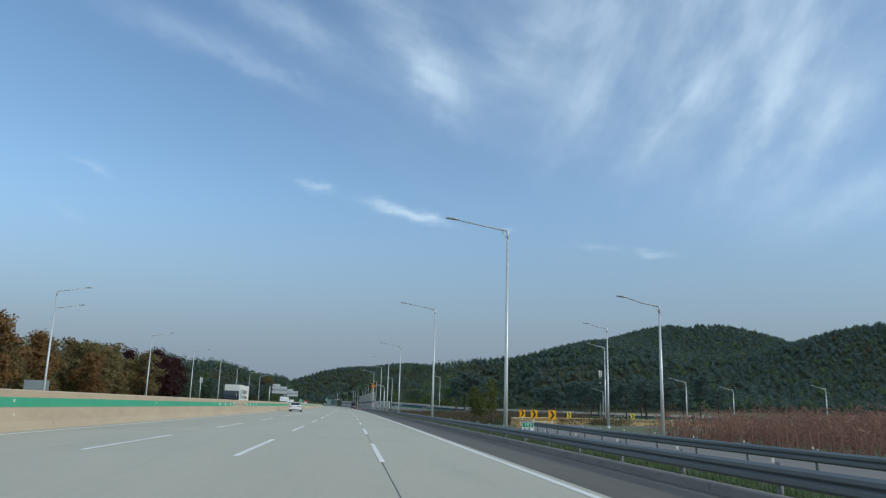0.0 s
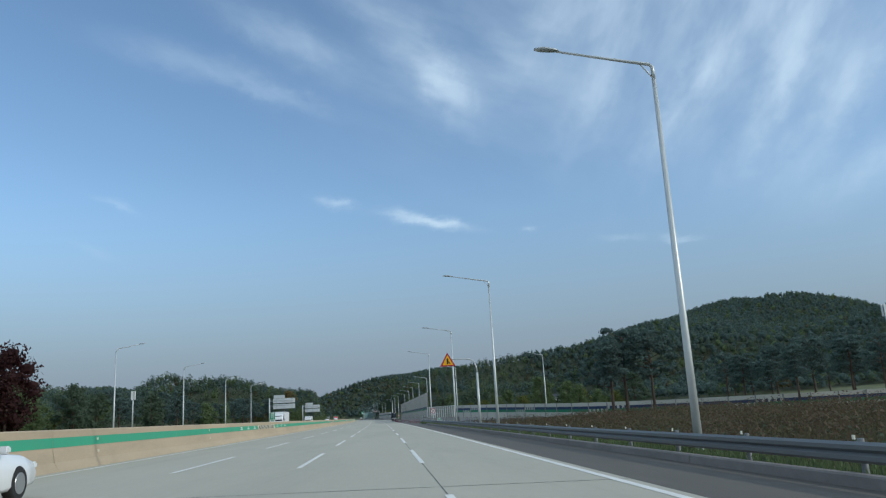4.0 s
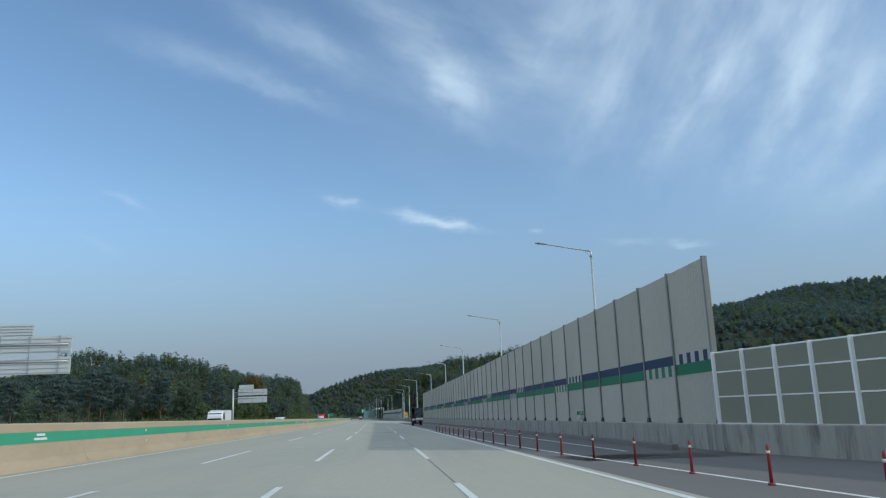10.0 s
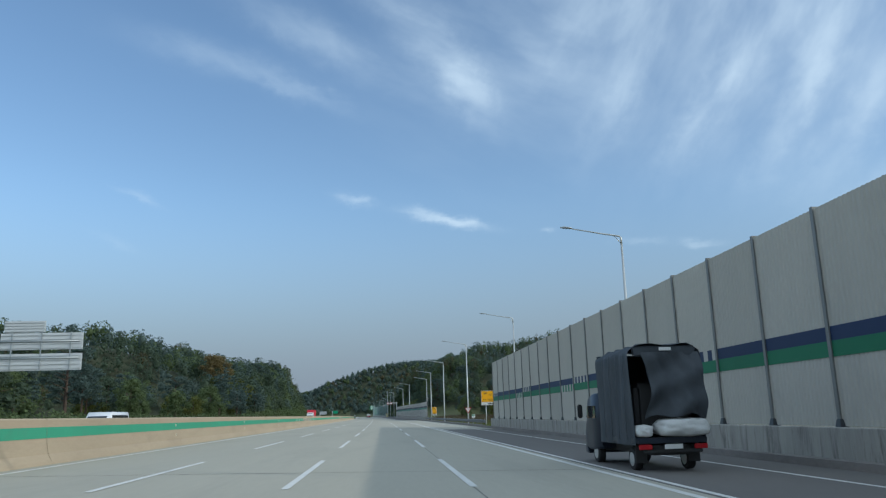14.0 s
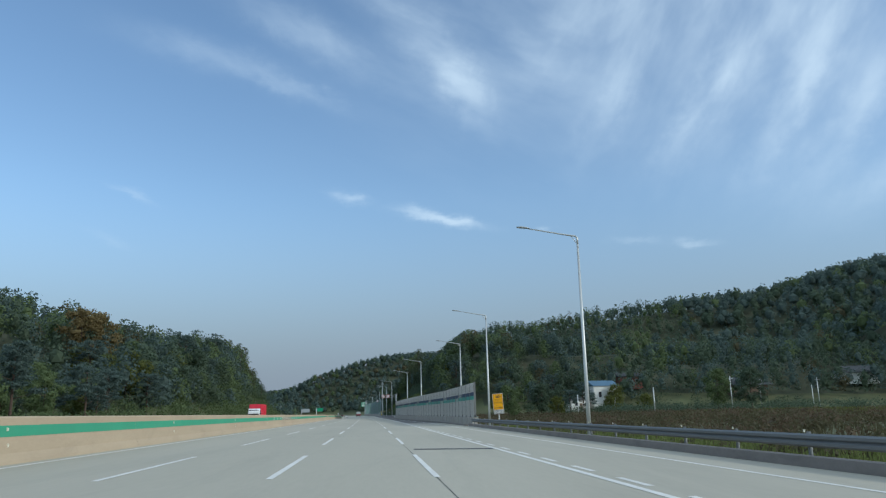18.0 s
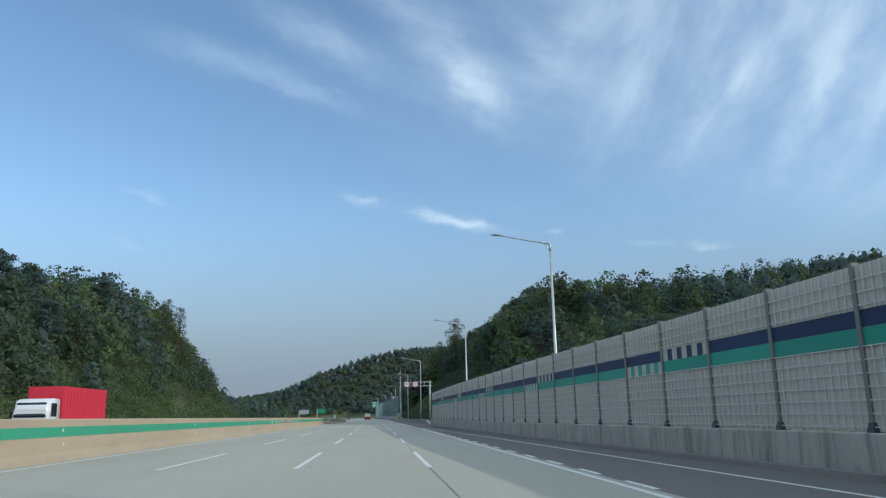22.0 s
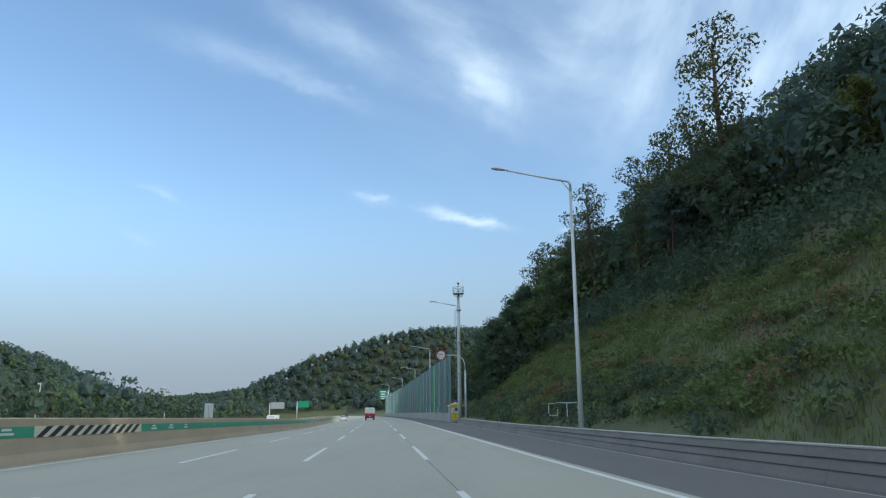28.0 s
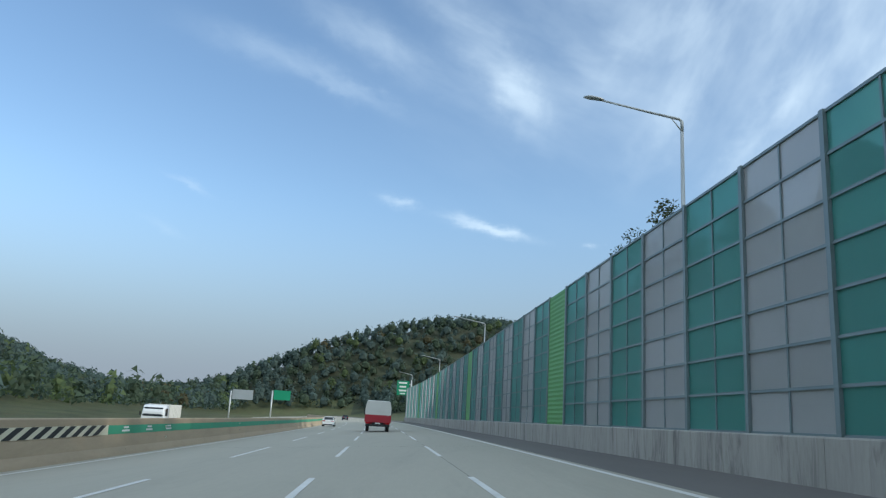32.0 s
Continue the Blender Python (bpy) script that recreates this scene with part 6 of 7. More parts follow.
# chevrons and the yellow parapet at the side ramp's bend
for s, u, v in ((59, 16.7, 0.0), (67, 17.2, 0.0), (79, 18.9, 0.0), (89, 21.2, 0.0), (96, 24.2, -0.1), (103, 31.0, -0.1), (108, 42.0, -0.1)):
    ch = thing("chevron_sign", at(s, u, v), "yellow and black chevron board on a post", "road sign", "chevrons")
    pole(ch, [(0, 0, -0.8), (0, 0, 1.5)], 0.035)
    part("board", rounded(-0.3, 0.3, -0.06, -0.035, 0.95, 1.70, 0.01), YELLOW if u > 20 else SIGN_YELLOW, ch)
    outline([(-0.2, 1.02), (-0.02, 1.02), (0.2, 1.325), (-0.02, 1.63), (-0.2, 1.63), (0.02, 1.325)], -0.07, -0.06, BLACK, ch, "chevron")
PARAPET = paint("yellow_parapet", (0.40, 0.29, 0.13), 0.7, vary=0.1)
par = tagged(thing("parapet", Matrix.Identity(4), "ochre yellow parapet round the ramp's bend", "parapet"), kind="structure")
arc = resample(((69, 16.4, -0.1), (80, 18.1, -0.1), (90, 20.8, -0.1), (98, 25.4, -0.1), (104.5, 33, -0.1), (109.5, 45, -0.1), (112.5, 62, -0.1), (113.5, 85, -0.1)), 2.0)
for a, b in zip(arc, arc[1:]):
    quads("parapet_wall", [(a, b, -0.5, 0.45, 0.3)], PARAPET, par)
    quads("parapet_rail", [(a, b, 0.80, 0.92, 0.25)], PARAPET, par)
    quads("parapet_post", [(lerp3(a, b, f), lerp3(a, b, f + 0.08), 0.45, 0.80, 0.2) for f in (0.05, 0.30, 0.55, 0.80)], PARAPET, par)

# sign backs over the opposite carriageway
ALUMINIUM = paint("bare_aluminium", (0.60, 0.62, 0.62), 0.45, metal=0.2, vary=0.06)
for s, tab in ((332.3, -1.7), (441.6, -1.7)):
    back_sign = thing("direction_sign", at(s, -30.4), "grey ribbed back of a large direction sign on a pole", "road sign", "sign backs")
    pole(back_sign, [(0, 0, -0.5), (0, 0, 8.3)], [0.2, 0.17])
    for z in (7.5, 6.2):
        pole(back_sign, [(-0.2, 0, z), (7.0, 0, z)], 0.07, STEEL, "beam")
    for x0, x1, z0, z1 in ((1.0, 7.2, 5.25, 6.55), (1.0, 7.2, 6.85, 8.15), (1.2, 4.3, 8.2, 9.1)):
        part("panel", rounded(x0, x1, 0.1, 0.15, z0, z1, 0.01), ALUMINIUM, back_sign, "pale aluminium back of a panel")
        for j in range(4):
            z = z0 + (z1 - z0) * (j + 0.5) / 4
            part("rib", rounded(x0 + 0.05, x1 - 0.05, 0.03, 0.1, z - 0.045, z + 0.045, 0.01), ALUMINIUM, back_sign)
    for x in (1.9, 4.1, 6.3):
        part("strut", rounded(x - 0.05, x + 0.05, -0.02, 0.03, 5.3, 8.2, 0.01), STEEL, back_sign)
back_sign = thing("direction_sign", at(101, -38.0), "grey blank back of a board on short poles", "road sign", "sign backs")
part("panel", rounded(-1.5, 1.5, 0, 0.06, 1.1, 3.1, 0.01), STEEL, back_sign)
for x in (-1.0, 1.0):
    pole(back_sign, [(x, 0.1, -0.4), (x, 0.1, 2.6)], 0.06)
med = thing("kilometre_plate", at(187.0, -10.27, 1.3), "upright green distance plate on the median", "road sign", "kilometre plates")
pole(med, [(0, 0, 0), (0, 0, 0.9)], 0.03)
part("plate", rounded(-0.27, 0.27, -0.05, -0.03, 0.05, 0.95, 0.01), SIGN_WHITE, med)
part("field", rounded(-0.25, 0.25, -0.058, -0.045, 0.26, 0.93, 0.004), SIGN_GREEN, med)
letters("92", 0.32, SIGN_WHITE, med, 0, 0.44, -0.063)
bars(med, SIGN_WHITE, [(-0.15, 0.15, 0.80, 0.86), (-0.19, 0.19, 0.66, 0.73)], -0.063, -0.057)
bars(med, SIGN_GREEN, [(-0.15, 0.15, 0.10, 0.18)], -0.056, -0.048)

med = thing("kilometre_plate", at(811.0, -10.27, 1.3), "pale blank back of an upright plate on the median", "road sign", "kilometre plates")
pole(med, [(0, 0, 0), (0, 0, 0.95)], 0.03)
part("plate", rounded(-0.27, 0.27, 0.03, 0.05, 0.05, 0.95, 0.01), ALUMINIUM, med)
part("rib", rounded(-0.03, 0.03, -0.06, -0.03, 0.12, 0.85, 0.008), STEEL, med)

# the green sign far ahead, and those over the opposite road
gs = thing("direction_sign", at(1052, 9.4), "green direction sign on a tall pole", "road sign")
pole(gs, [(0, 0, -0.5), (0, 0, 9.6)], 0.16)
pole(gs, [(0.2, 0, 8.6), (-3.2, 0, 8.6)], 0.08, None, "beam")
pole(gs, [(0.2, 0, 7.0), (-3.2, 0, 7.0)], 0.08, None, "beam")
part("board", rounded(-3.4, -0.5, -0.16, -0.1, 6.0, 9.4, 0.02), SIGN_GREEN, gs)
bars(gs, SIGN_WHITE, [(-3.0, -1.0, 8.7, 9.1), (-2.8, -1.2, 7.8, 8.2), (-2.9, -1.1, 6.9, 7.3), (-2.6, -1.4, 6.25, 6.5)], -0.18, -0.165)
for u, w, z, mat in ((-36.0, 5.5, 6.2, STEEL), (-25.0, 4.5, 6.0, SIGN_GREEN)):
    gs = thing("direction_sign", at(1085, u), "direction sign over the far carriageway", "road sign")
    pole(gs, [(0, 0, -1.5), (0, 0, 8.4)], 0.2)
    part("board", rounded(0.4, 0.4 + w, -0.16, -0.1, z, z + 2.6, 0.02), mat, gs)
    pole(gs, [(0, 0, z + 1.3), (0.4 + w, 0, z + 1.3)], 0.08, None, "beam")

# phone masts
for s, u, h in ((209, 72, 13.0), (262, -47, 8.5), (905, -60, 9.0), (930, -44, 9.0)):
    tw = thing("phone_mast", Matrix.Identity(4), "slim grey mast with aerial panels at its top", "mast", "phone masts")
    p = road(s, u)
    tw.matrix_world = pose(p.x, p.y, float(land(np.array(p.x), np.array(p.y))), 0, 0, 0)
    pole(tw, [(0, 0, -0.4), (0, 0, h)], [0.16, 0.1])
    for k in range(3):
        a = k * 2.1
        part("aerial_panel", rounded(math.cos(a) * 0.35 - 0.12, math.cos(a) * 0.35 + 0.12, math.sin(a) * 0.35 - 0.08, math.sin(a) * 0.35 + 0.08, h - 1.5, h + 0.2, 0.02), SIGN_WHITE, tw)

# ---- vehicles ----
GLASS = paint("car_glass", (0.02, 0.025, 0.03), 0.08, vary=0.02)
TYRE, RIM = paint("tyre", (0.02, 0.02, 0.02), 0.85), paint("rim", (0.45, 0.46, 0.47), 0.35, metal=0.7)
TAIL = paint("tail_lamp", (0.38, 0.01, 0.015), 0.25)
HEAD = paint("head_lamp", (0.7, 0.72, 0.75), 0.15)
CAR_WHITE = paint("car_white", (0.74, 0.75, 0.76), 0.22, vary=0.02)
CAR_DARK = paint("car_dark", (0.02, 0.025, 0.035), 0.2, vary=0.02)
TRUCK_BLUE = paint("truck_dark_blue", (0.012, 0.019, 0.034), 0.4)
CANVAS = paint("cover_canvas", (0.050, 0.058, 0.068), 0.75, vary=0.18, scale=0.7, fine=6.0, bump=0.012)
SEAM = paint("cover_seam", (0.085, 0.095, 0.105), 0.8)
SACK = paint("white_sack", (0.62, 0.62, 0.60), 0.6, vary=0.1, scale=0.4, fine=9.0, bump=0.02)
TRUCK_RED = paint("truck_red", (0.36, 0.018, 0.03), 0.4, vary=0.05)
BOX_RED = paint("box_red", (0.62, 0.03, 0.06), 0.45, vary=0.04)
BOX_WHITE = paint("box_white", (0.68, 0.67, 0.62), 0.5, vary=0.06, scale=3.0, dirt=0.2, dirt_colour=(0.4, 0.36, 0.3))
UNDER = paint("chassis", (0.03, 0.03, 0.03), 0.8)


def wheel(parent, x, y, r, w, double=False):
    bm = bmesh.new()
    pts = [(x - w / 2, y, r), (x - w / 2 + 0.03, y, r), (x + w / 2 - 0.03, y, r), (x + w / 2, y, r)]
    tube(bm, pts, [r * 0.92, r, r, r * 0.92], 20)
    t = part("tyre", bm, TYRE, parent)
    bm = bmesh.new()
    tube(bm, [(x - w / 2 - 0.012, y, r), (x + w / 2 + 0.012, y, r)], r * 0.62, 14)
    part("rim", bm, RIM, t)


def loft(sections):
    """A body from cross-sections (y, half width low, half width high, z low, z high)."""
    bm = bmesh.new()
    rings = []
    for y, wl_, wh_, z0, z1 in sections:
        zm = z0 + (z1 - z0) * 0.55
        rings.append([bm.verts.new(p) for p in ((-wl_ * 0.93, y, z0), (-wl_, y, z0 + 0.08), (-wl_, y, zm), (-wh_, y, z1 - 0.04), (-wh_ * 0.9, y, z1), (wh_ * 0.9, y, z1), (wh_, y, z1 - 0.04), (wl_, y, zm), (wl_, y, z0 + 0.08), (wl_ * 0.93, y, z0))])
    n = len(rings[0])
    for a, b in zip(rings, rings[1:]):
        for k in range(n):
            bm.faces.new((a[k], b[k], b[(k + 1) % n], a[(k + 1) % n])).smooth = True
    bm.faces.new(rings[0])
    bm.faces.new(rings[-1][::-1])
    bmesh.ops.recalc_face_normals(bm, faces=bm.faces[:])
    return bm


def sedan(m, label, colour):
    """A four-door car; y points ahead, its rear bumper at y = 0."""
    car = thing("car", m, label, "car")
    part("body", loft([(0.0, 0.80, 0.76, 0.38, 0.92), (0.10, 0.88, 0.84, 0.30, 0.98), (0.55, 0.91, 0.86, 0.22, 1.00), (1.4, 0.92, 0.86, 0.20, 0.95), (3.2, 0.92, 0.86, 0.20, 0.92), (4.1, 0.90, 0.82, 0.22, 0.86), (4.62, 0.84, 0.74, 0.26, 0.76), (4.78, 0.70, 0.62, 0.34, 0.62)]), colour, car)
    part("glasshouse", loft([(0.35, 0.74, 0.66, 0.90, 1.02), (0.95, 0.80, 0.60, 0.90, 1.40), (1.4, 0.82, 0.60, 0.90, 1.45), (2.5, 0.82, 0.60, 0.88, 1.45), (3.5, 0.80, 0.66, 0.86, 0.97)]), GLASS, car, "dark tinted windows")
    part("roof", loft([(0.85, 0.58, 0.54, 1.36, 1.42), (1.1, 0.62, 0.56, 1.40, 1.475), (2.4, 0.62, 0.56, 1.40, 1.475), (2.75, 0.60, 0.54, 1.34, 1.40)]), colour, car)
    for x in (-1, 1):
        bm = bmesh.new()
        tube(bm, [(x * 0.79, 0.40, 0.98), (x * 0.61, 1.0, 1.41)], 0.04, 6)
        part("pillar", bm, colour, car)
        part("tail_lamp", rounded(x * 0.62 - 0.22, x * 0.62 + 0.22, -0.03, 0.12, 0.74, 0.88, 0.03), TAIL, car)
        part("head_lamp", rounded(x * 0.66 - 0.16, x * 0.66 + 0.16, 4.55, 4.74, 0.56, 0.70, 0.03), HEAD, car)
        part("mirror", rounded(x * 0.99 - 0.09, x * 0.99 + 0.09, 2.85, 3.0, 0.92, 1.06, 0.03), colour, car)
        for y in (0.85, 3.75):
            wheel(car, x * 0.82, y, 0.33, 0.22)
    part("bumper", rounded(-0.82, 0.82, -0.06, 0.12, 0.34, 0.56, 0.04), colour, car)
    part("number_plate", rounded(-0.26, 0.26, -0.075, -0.05, 0.58, 0.70, 0.008), SIGN_WHITE, car, "blank white plate")
    part("valance", rounded(-0.7, 0.7, -0.03, 0.2, 0.22, 0.36, 0.02), BLACK, car)
    return car


def cab_over(truck, y, w, h, colour, glass_z, deck=0.5):
    """The cab of a lorry, from y to y + 1.9 m, its nose at the far end."""
    part("cab", loft([(y, w, w * 0.96, deck, h), (y + 1.0, w, w * 0.95, deck - 0.1, h), (y + 1.6, w * 0.98, w * 0.90, deck - 0.1, h - 0.12), (y + 1.9, w * 0.95, w * 0.86, deck - 0.05, h - 0.75)]), colour, truck)
    part("windscreen", loft([(y + 1.45, w * 0.90, w * 0.84, glass_z, h - 0.18), (y + 1.72, w * 0.90, w * 0.82, glass_z, h - 0.30), (y + 1.93, w * 0.88, w * 0.80, glass_z - 0.05, glass_z + 0.08)]), GLASS, truck, "dark windscreen")
    for x in (-1, 1):
        part("side_window", rounded(x * w - 0.012, x * w + 0.012, y + 0.55, y + 1.4, glass_z, h - 0.35, 0.008), GLASS, truck)
        part("mirror", rounded(x * (w + 0.17) - 0.07, x * (w + 0.17) + 0.07, y + 1.55, y + 1.66, glass_z, glass_z + 0.4, 0.03), BLACK, truck)
        part("head_lamp", rounded(x * w * 0.72 - 0.16, x * w * 0.72 + 0.16, y + 1.86, y + 1.94, deck + 0.12, deck + 0.3, 0.02), HEAD, truck)
    part("bumper", rounded(-w * 0.95, w * 0.95, y + 1.7, y + 1.98, deck - 0.22, deck + 0.05, 0.03), colour, truck)


# the small truck under a dark cover
truck = thing("pickup_truck", at(398.9, 6.95), "small dark blue truck with a loose dark canvas cover", "truck")
cab_over(truck, 3.05, 0.82, 1.95, TRUCK_BLUE, 1.25, 0.45)
part("chassis", rounded(-0.45, 0.45, 0.05, 3.9, 0.38, 0.62, 0.02), UNDER, truck)
part("bed", rounded(-0.86, 0.86, -0.05, 3.0, 0.66, 0.80, 0.02), TRUCK_BLUE, truck)
for x in (-1, 1):
    for y, r in ((0.75, 0.27), (3.95, 0.30)):
        wheel(truck, x * 0.66, y, r, 0.2)
    part("tail_lamp", rounded(x * 0.68 - 0.16, x * 0.68 + 0.16, -0.10, -0.04, 0.52, 0.64, 0.015), TAIL, truck)
    part("mudguard", rounded(x * 0.7 - 0.16, x * 0.7 + 0.16, 0.38, 1.12, 0.58, 0.66, 0.03), UNDER, truck)
    part("mudflap", rounded(x * 0.66 - 0.14, x * 0.66 + 0.14, 0.33, 0.36, 0.2, 0.6, 0.005), UNDER, truck)
part("rear_bumper", rounded(-0.72, 0.72, -0.08, 0.0, 0.44, 0.52, 0.015), UNDER, truck)
part("number_plate", rounded(-0.22, 0.22, -0.115, -0.09, 0.53, 0.64, 0.006), SIGN_WHITE, truck, "blank pale plate")


def canvas_cover():
    """A tall cover with folds, its back flap blown loose above the load."""
    bm = bmesh.new()
    n, m = 30, 22
    rng2 = random.Random(3)
    ph = [rng2.uniform(0, 6) for _ in range(6)]
    sheets = []
    for side in (-1, 1):
        grid = []
        for i in range(n + 1):
            y = 0.05 + 3.0 * i / n
            row = []
            for j in range(m + 1):
                z = 0.62 + 2.36 * j / m
                x = side * (0.88 + 0.02 * math.sin(y * 9 + ph[0]) + 0.025 * math.sin(y * 4 + z * 1.5 + ph[1]) - 0.22 * (1 - math.sqrt(1 - max(0.0, (j / m - 0.90) / 0.10) ** 2)))
                row.append(bm.verts.new((x, y, z + 0.03 * math.sin(y * 5 + ph[2]) * (j == m))))
            grid.append(row)
        sheets.append(grid)
    top = []
    for i in range(n + 1):
        top.append([sheets[0][i][m]] + [bm.verts.new((-0.62 + 1.24 * k / 8, 0.05 + 3.0 * i / n, 3.02 + 0.03 * math.sin(i * 0.8 + k))) for k in range(9)] + [sheets[1][i][m]])
    for grid in (sheets[0], sheets[1], top):
        for a, b in zip(grid, grid[1:]):
            for k in range(len(a) - 1):
                bm.faces.new((a[k], a[k + 1], b[k + 1], b[k])).smooth = True
    bmesh.ops.recalc_face_normals(bm, faces=bm.faces[:])
    return bm


def flap():
    """The loose cloth at the back: it hangs in deep folds and bellies out towards its foot."""
    bm = bmesh.new()
    rows_ = []
    for j in range(29):
        f = j / 28
        row = []
        for i in range(25):
            g = i / 24
            x = -0.62 + 1.46 * g + 0.16 * (1 - g) * math.sin(f * 3.0) - 0.05 * f * (1 - g)
            fold = 0.07 * math.sin(g * 8.5 + f * 3.2) * (0.25 + f) + 0.05 * math.sin(f * 12 + g * 5) + 0.035 * math.sin(g * 21 - f * 9)
            y = -0.02 - 0.34 * math.sin(f * 2.3) * (0.35 + 0.65 * g) - fold
            z = 2.82 - 1.60 * f + 0.05 * math.sin(g * 10) * f + 0.10 * f * math.sin(g * 3.0)
            row.append(bm.verts.new((x, y, z)))
        rows_.append(row)
    for a, b in zip(rows_, rows_[1:]):
        for k in range(24):
            bm.faces.new((a[k], a[k + 1], b[k + 1], b[k])).smooth = True
    return bm


part("valance", rounded(-0.80, 0.80, 0.0, 0.08, 2.72, 2.98, 0.04), CANVAS, truck, "rolled canvas band over the opening")
part("cargo", rounded(-0.70, 0.72, 0.35, 2.6, 0.82, 2.1, 0.12), UNDER, truck, "dark load inside the cover")
part("cover", canvas_cover(), CANVAS, truck, "dark grey canvas cover with folds")
for y in (0.5, 1.1, 1.7, 2.3):
    bm = bmesh.new()
    tube(bm, [(-0.93, y, 0.75), (-0.935, y - 0.03, 1.9), (-0.925, y - 0.04, 2.85)], 0.008, 4)
    part("seam", bm, SEAM, truck, "stitched seam of the cover")
part("rear_flap", flap(), CANVAS, truck, "loose canvas flap at the back")
part("front_wall", rounded(-0.84, 0.84, 2.96, 3.02, 0.7, 2.95, 0.01), CANVAS, truck)
part("label_patch", rounded(-0.14, 0.16, -0.06, -0.03, 2.86, 2.94, 0.005), SIGN_WHITE, truck, "small pale patch")
sack = tagged(new("sack"), "bulging white plastic sack on the truck's bed", "sack")
sack.matrix_world = at(398.9, 6.95)


def lump(x0, x1, y0, y1, z0, z1, seed):
    bm = bmesh.new()
    bmesh.ops.create_icosphere(bm, subdivisions=4, radius=1.0)
    for v in bm.verts:
        d = v.co.normalized()
        k = max(abs(d.x), abs(d.y), abs(d.z)) ** -0.55
        q = d * k * (1 + 0.10 * noise.noise(d * 2.3 + Vector((seed, 0, 0))) + 0.04 * noise.noise(d * 7 + Vector((0, seed, 0))))
        v.co = Vector(((x0 + x1) / 2 + q.x * (x1 - x0) / 2, (y0 + y1) / 2 + q.y * (y1 - y0) / 2, max(z0, (z0 + z1) / 2 + q.z * (z1 - z0) / 2)))
    for f in bm.faces:
        f.smooth = True
    return bm


part("bag", lump(-0.35, 0.92, -0.42, 0.6, 0.805, 1.24, 2.0), SACK, sack)
part("bag", lump(-0.85, -0.45, -0.18, 0.4, 0.805, 1.10, 5.0), SACK, sack)

# the white car and a dark one
sedan(at(121.0, -7.35), "white saloon car with dark tinted windows on the fast lane", CAR_WHITE)
sedan(at(1105.0, -3.6), "dark saloon car far ahead on the road", CAR_DARK)
sedan(at(95.0, -15.5, -0.05, 180.0), "dark saloon car on the opposite carriageway", CAR_DARK)
sedan(at(985.0, -7.4), "pale saloon car on the bend ahead", CAR_WHITE)


def lorry(m, label, cab_colour, box_colour, length, height, box_label, wide=1.22):
    """A lorry with a box body; its nose points along y."""
    lo = thing("lorry", m, label, "truck")
    cab_over(lo, length + 0.35, wide, min(height, 3.1) * 0.97, cab_colour, 1.75, 0.75)
    part("box_body", rounded(-wide, wide, 0.0, length, 1.12, height, 0.03), box_colour, lo, box_label)
    part("chassis", rounded(-0.5, 0.5, 0.1, length + 1.6, 0.72, 1.08, 0.02), UNDER, lo)
    for x in (-1, 1):
        for y in (1.2, 2.4, length + 1.3) if length > 6 else (1.3, length + 1.2):
            wheel(lo, x * (wide - 0.2), y, 0.48, 0.3)
        part("tail_lamp", rounded(x * 0.95 - 0.15, x * 0.95 + 0.15, -0.04, 0.02, 0.86, 1.0, 0.01), TAIL, lo)
        part("side_guard", rounded(x * (wide - 0.06) - 0.03, x * (wide - 0.06) + 0.03, 3.2, length - 0.2, 0.6, 0.9, 0.01), UNDER, lo)
    bm = bmesh.new()
    for k in range(int(length / 0.6)):
        for x in (-1, 1):
            box(bm, x * wide - 0.02, x * wide + 0.02, 0.25 + 0.6 * k, 0.31 + 0.6 * k, 1.2, height - 0.08)
    part("rib", bm, box_colour, lo)
    return lo


box_truck = lorry(at(142.0, -18.3, -0.05, 180.0), "lorry with a dark cab and a long off-white container", CAR_DARK, BOX_WHITE, 12.2, 4.0, "off-white container with dark marks")
MARK_TEAL = paint("mark_teal", (0.16, 0.36, 0.36), 0.5)
for y0, y1, z0, z1, mat in ((9.4, 10.9, 1.75, 3.25, MARK_TEAL), (2.6, 8.8, 2.60, 3.20, BLACK), (2.6, 8.8, 1.75, 2.25, BLACK)):
    n = 1 if mat is MARK_TEAL else (6 if z0 > 2.3 else 7)
    w = (y1 - y0) / n
    for k in range(n):
        part("mark", rounded(-1.252, -1.238, y0 + k * w + w * (0.06 if n == 1 else 0.2), y0 + (k + 1) * w - w * (0.06 if n == 1 else 0.34), z0, z1, 0.004), mat, box_truck)
lorry(at(276.0, -20.0, -0.05, 180.0), "white box lorry on the opposite carriageway", CAR_WHITE, CAR_WHITE, 8.5, 3.5, "")
lorry(at(400.5, -24.6, -0.05, 180.0), "white refrigerated lorry on the opposite carriageway", CAR_WHITE, CAR_WHITE, 5.0, 3.2, "")
lorry(at(665.0, -23.5, -0.05, 180.0), "lorry with a white cab and a bright red box", CAR_WHITE, BOX_RED, 9.0, 3.9, "bright red box")
lorry(at(962.0, -24.5, -0.05, 180.0), "pale yellow box lorry on the opposite carriageway", CAR_WHITE, BOX_WHITE, 5.0, 3.0, "")

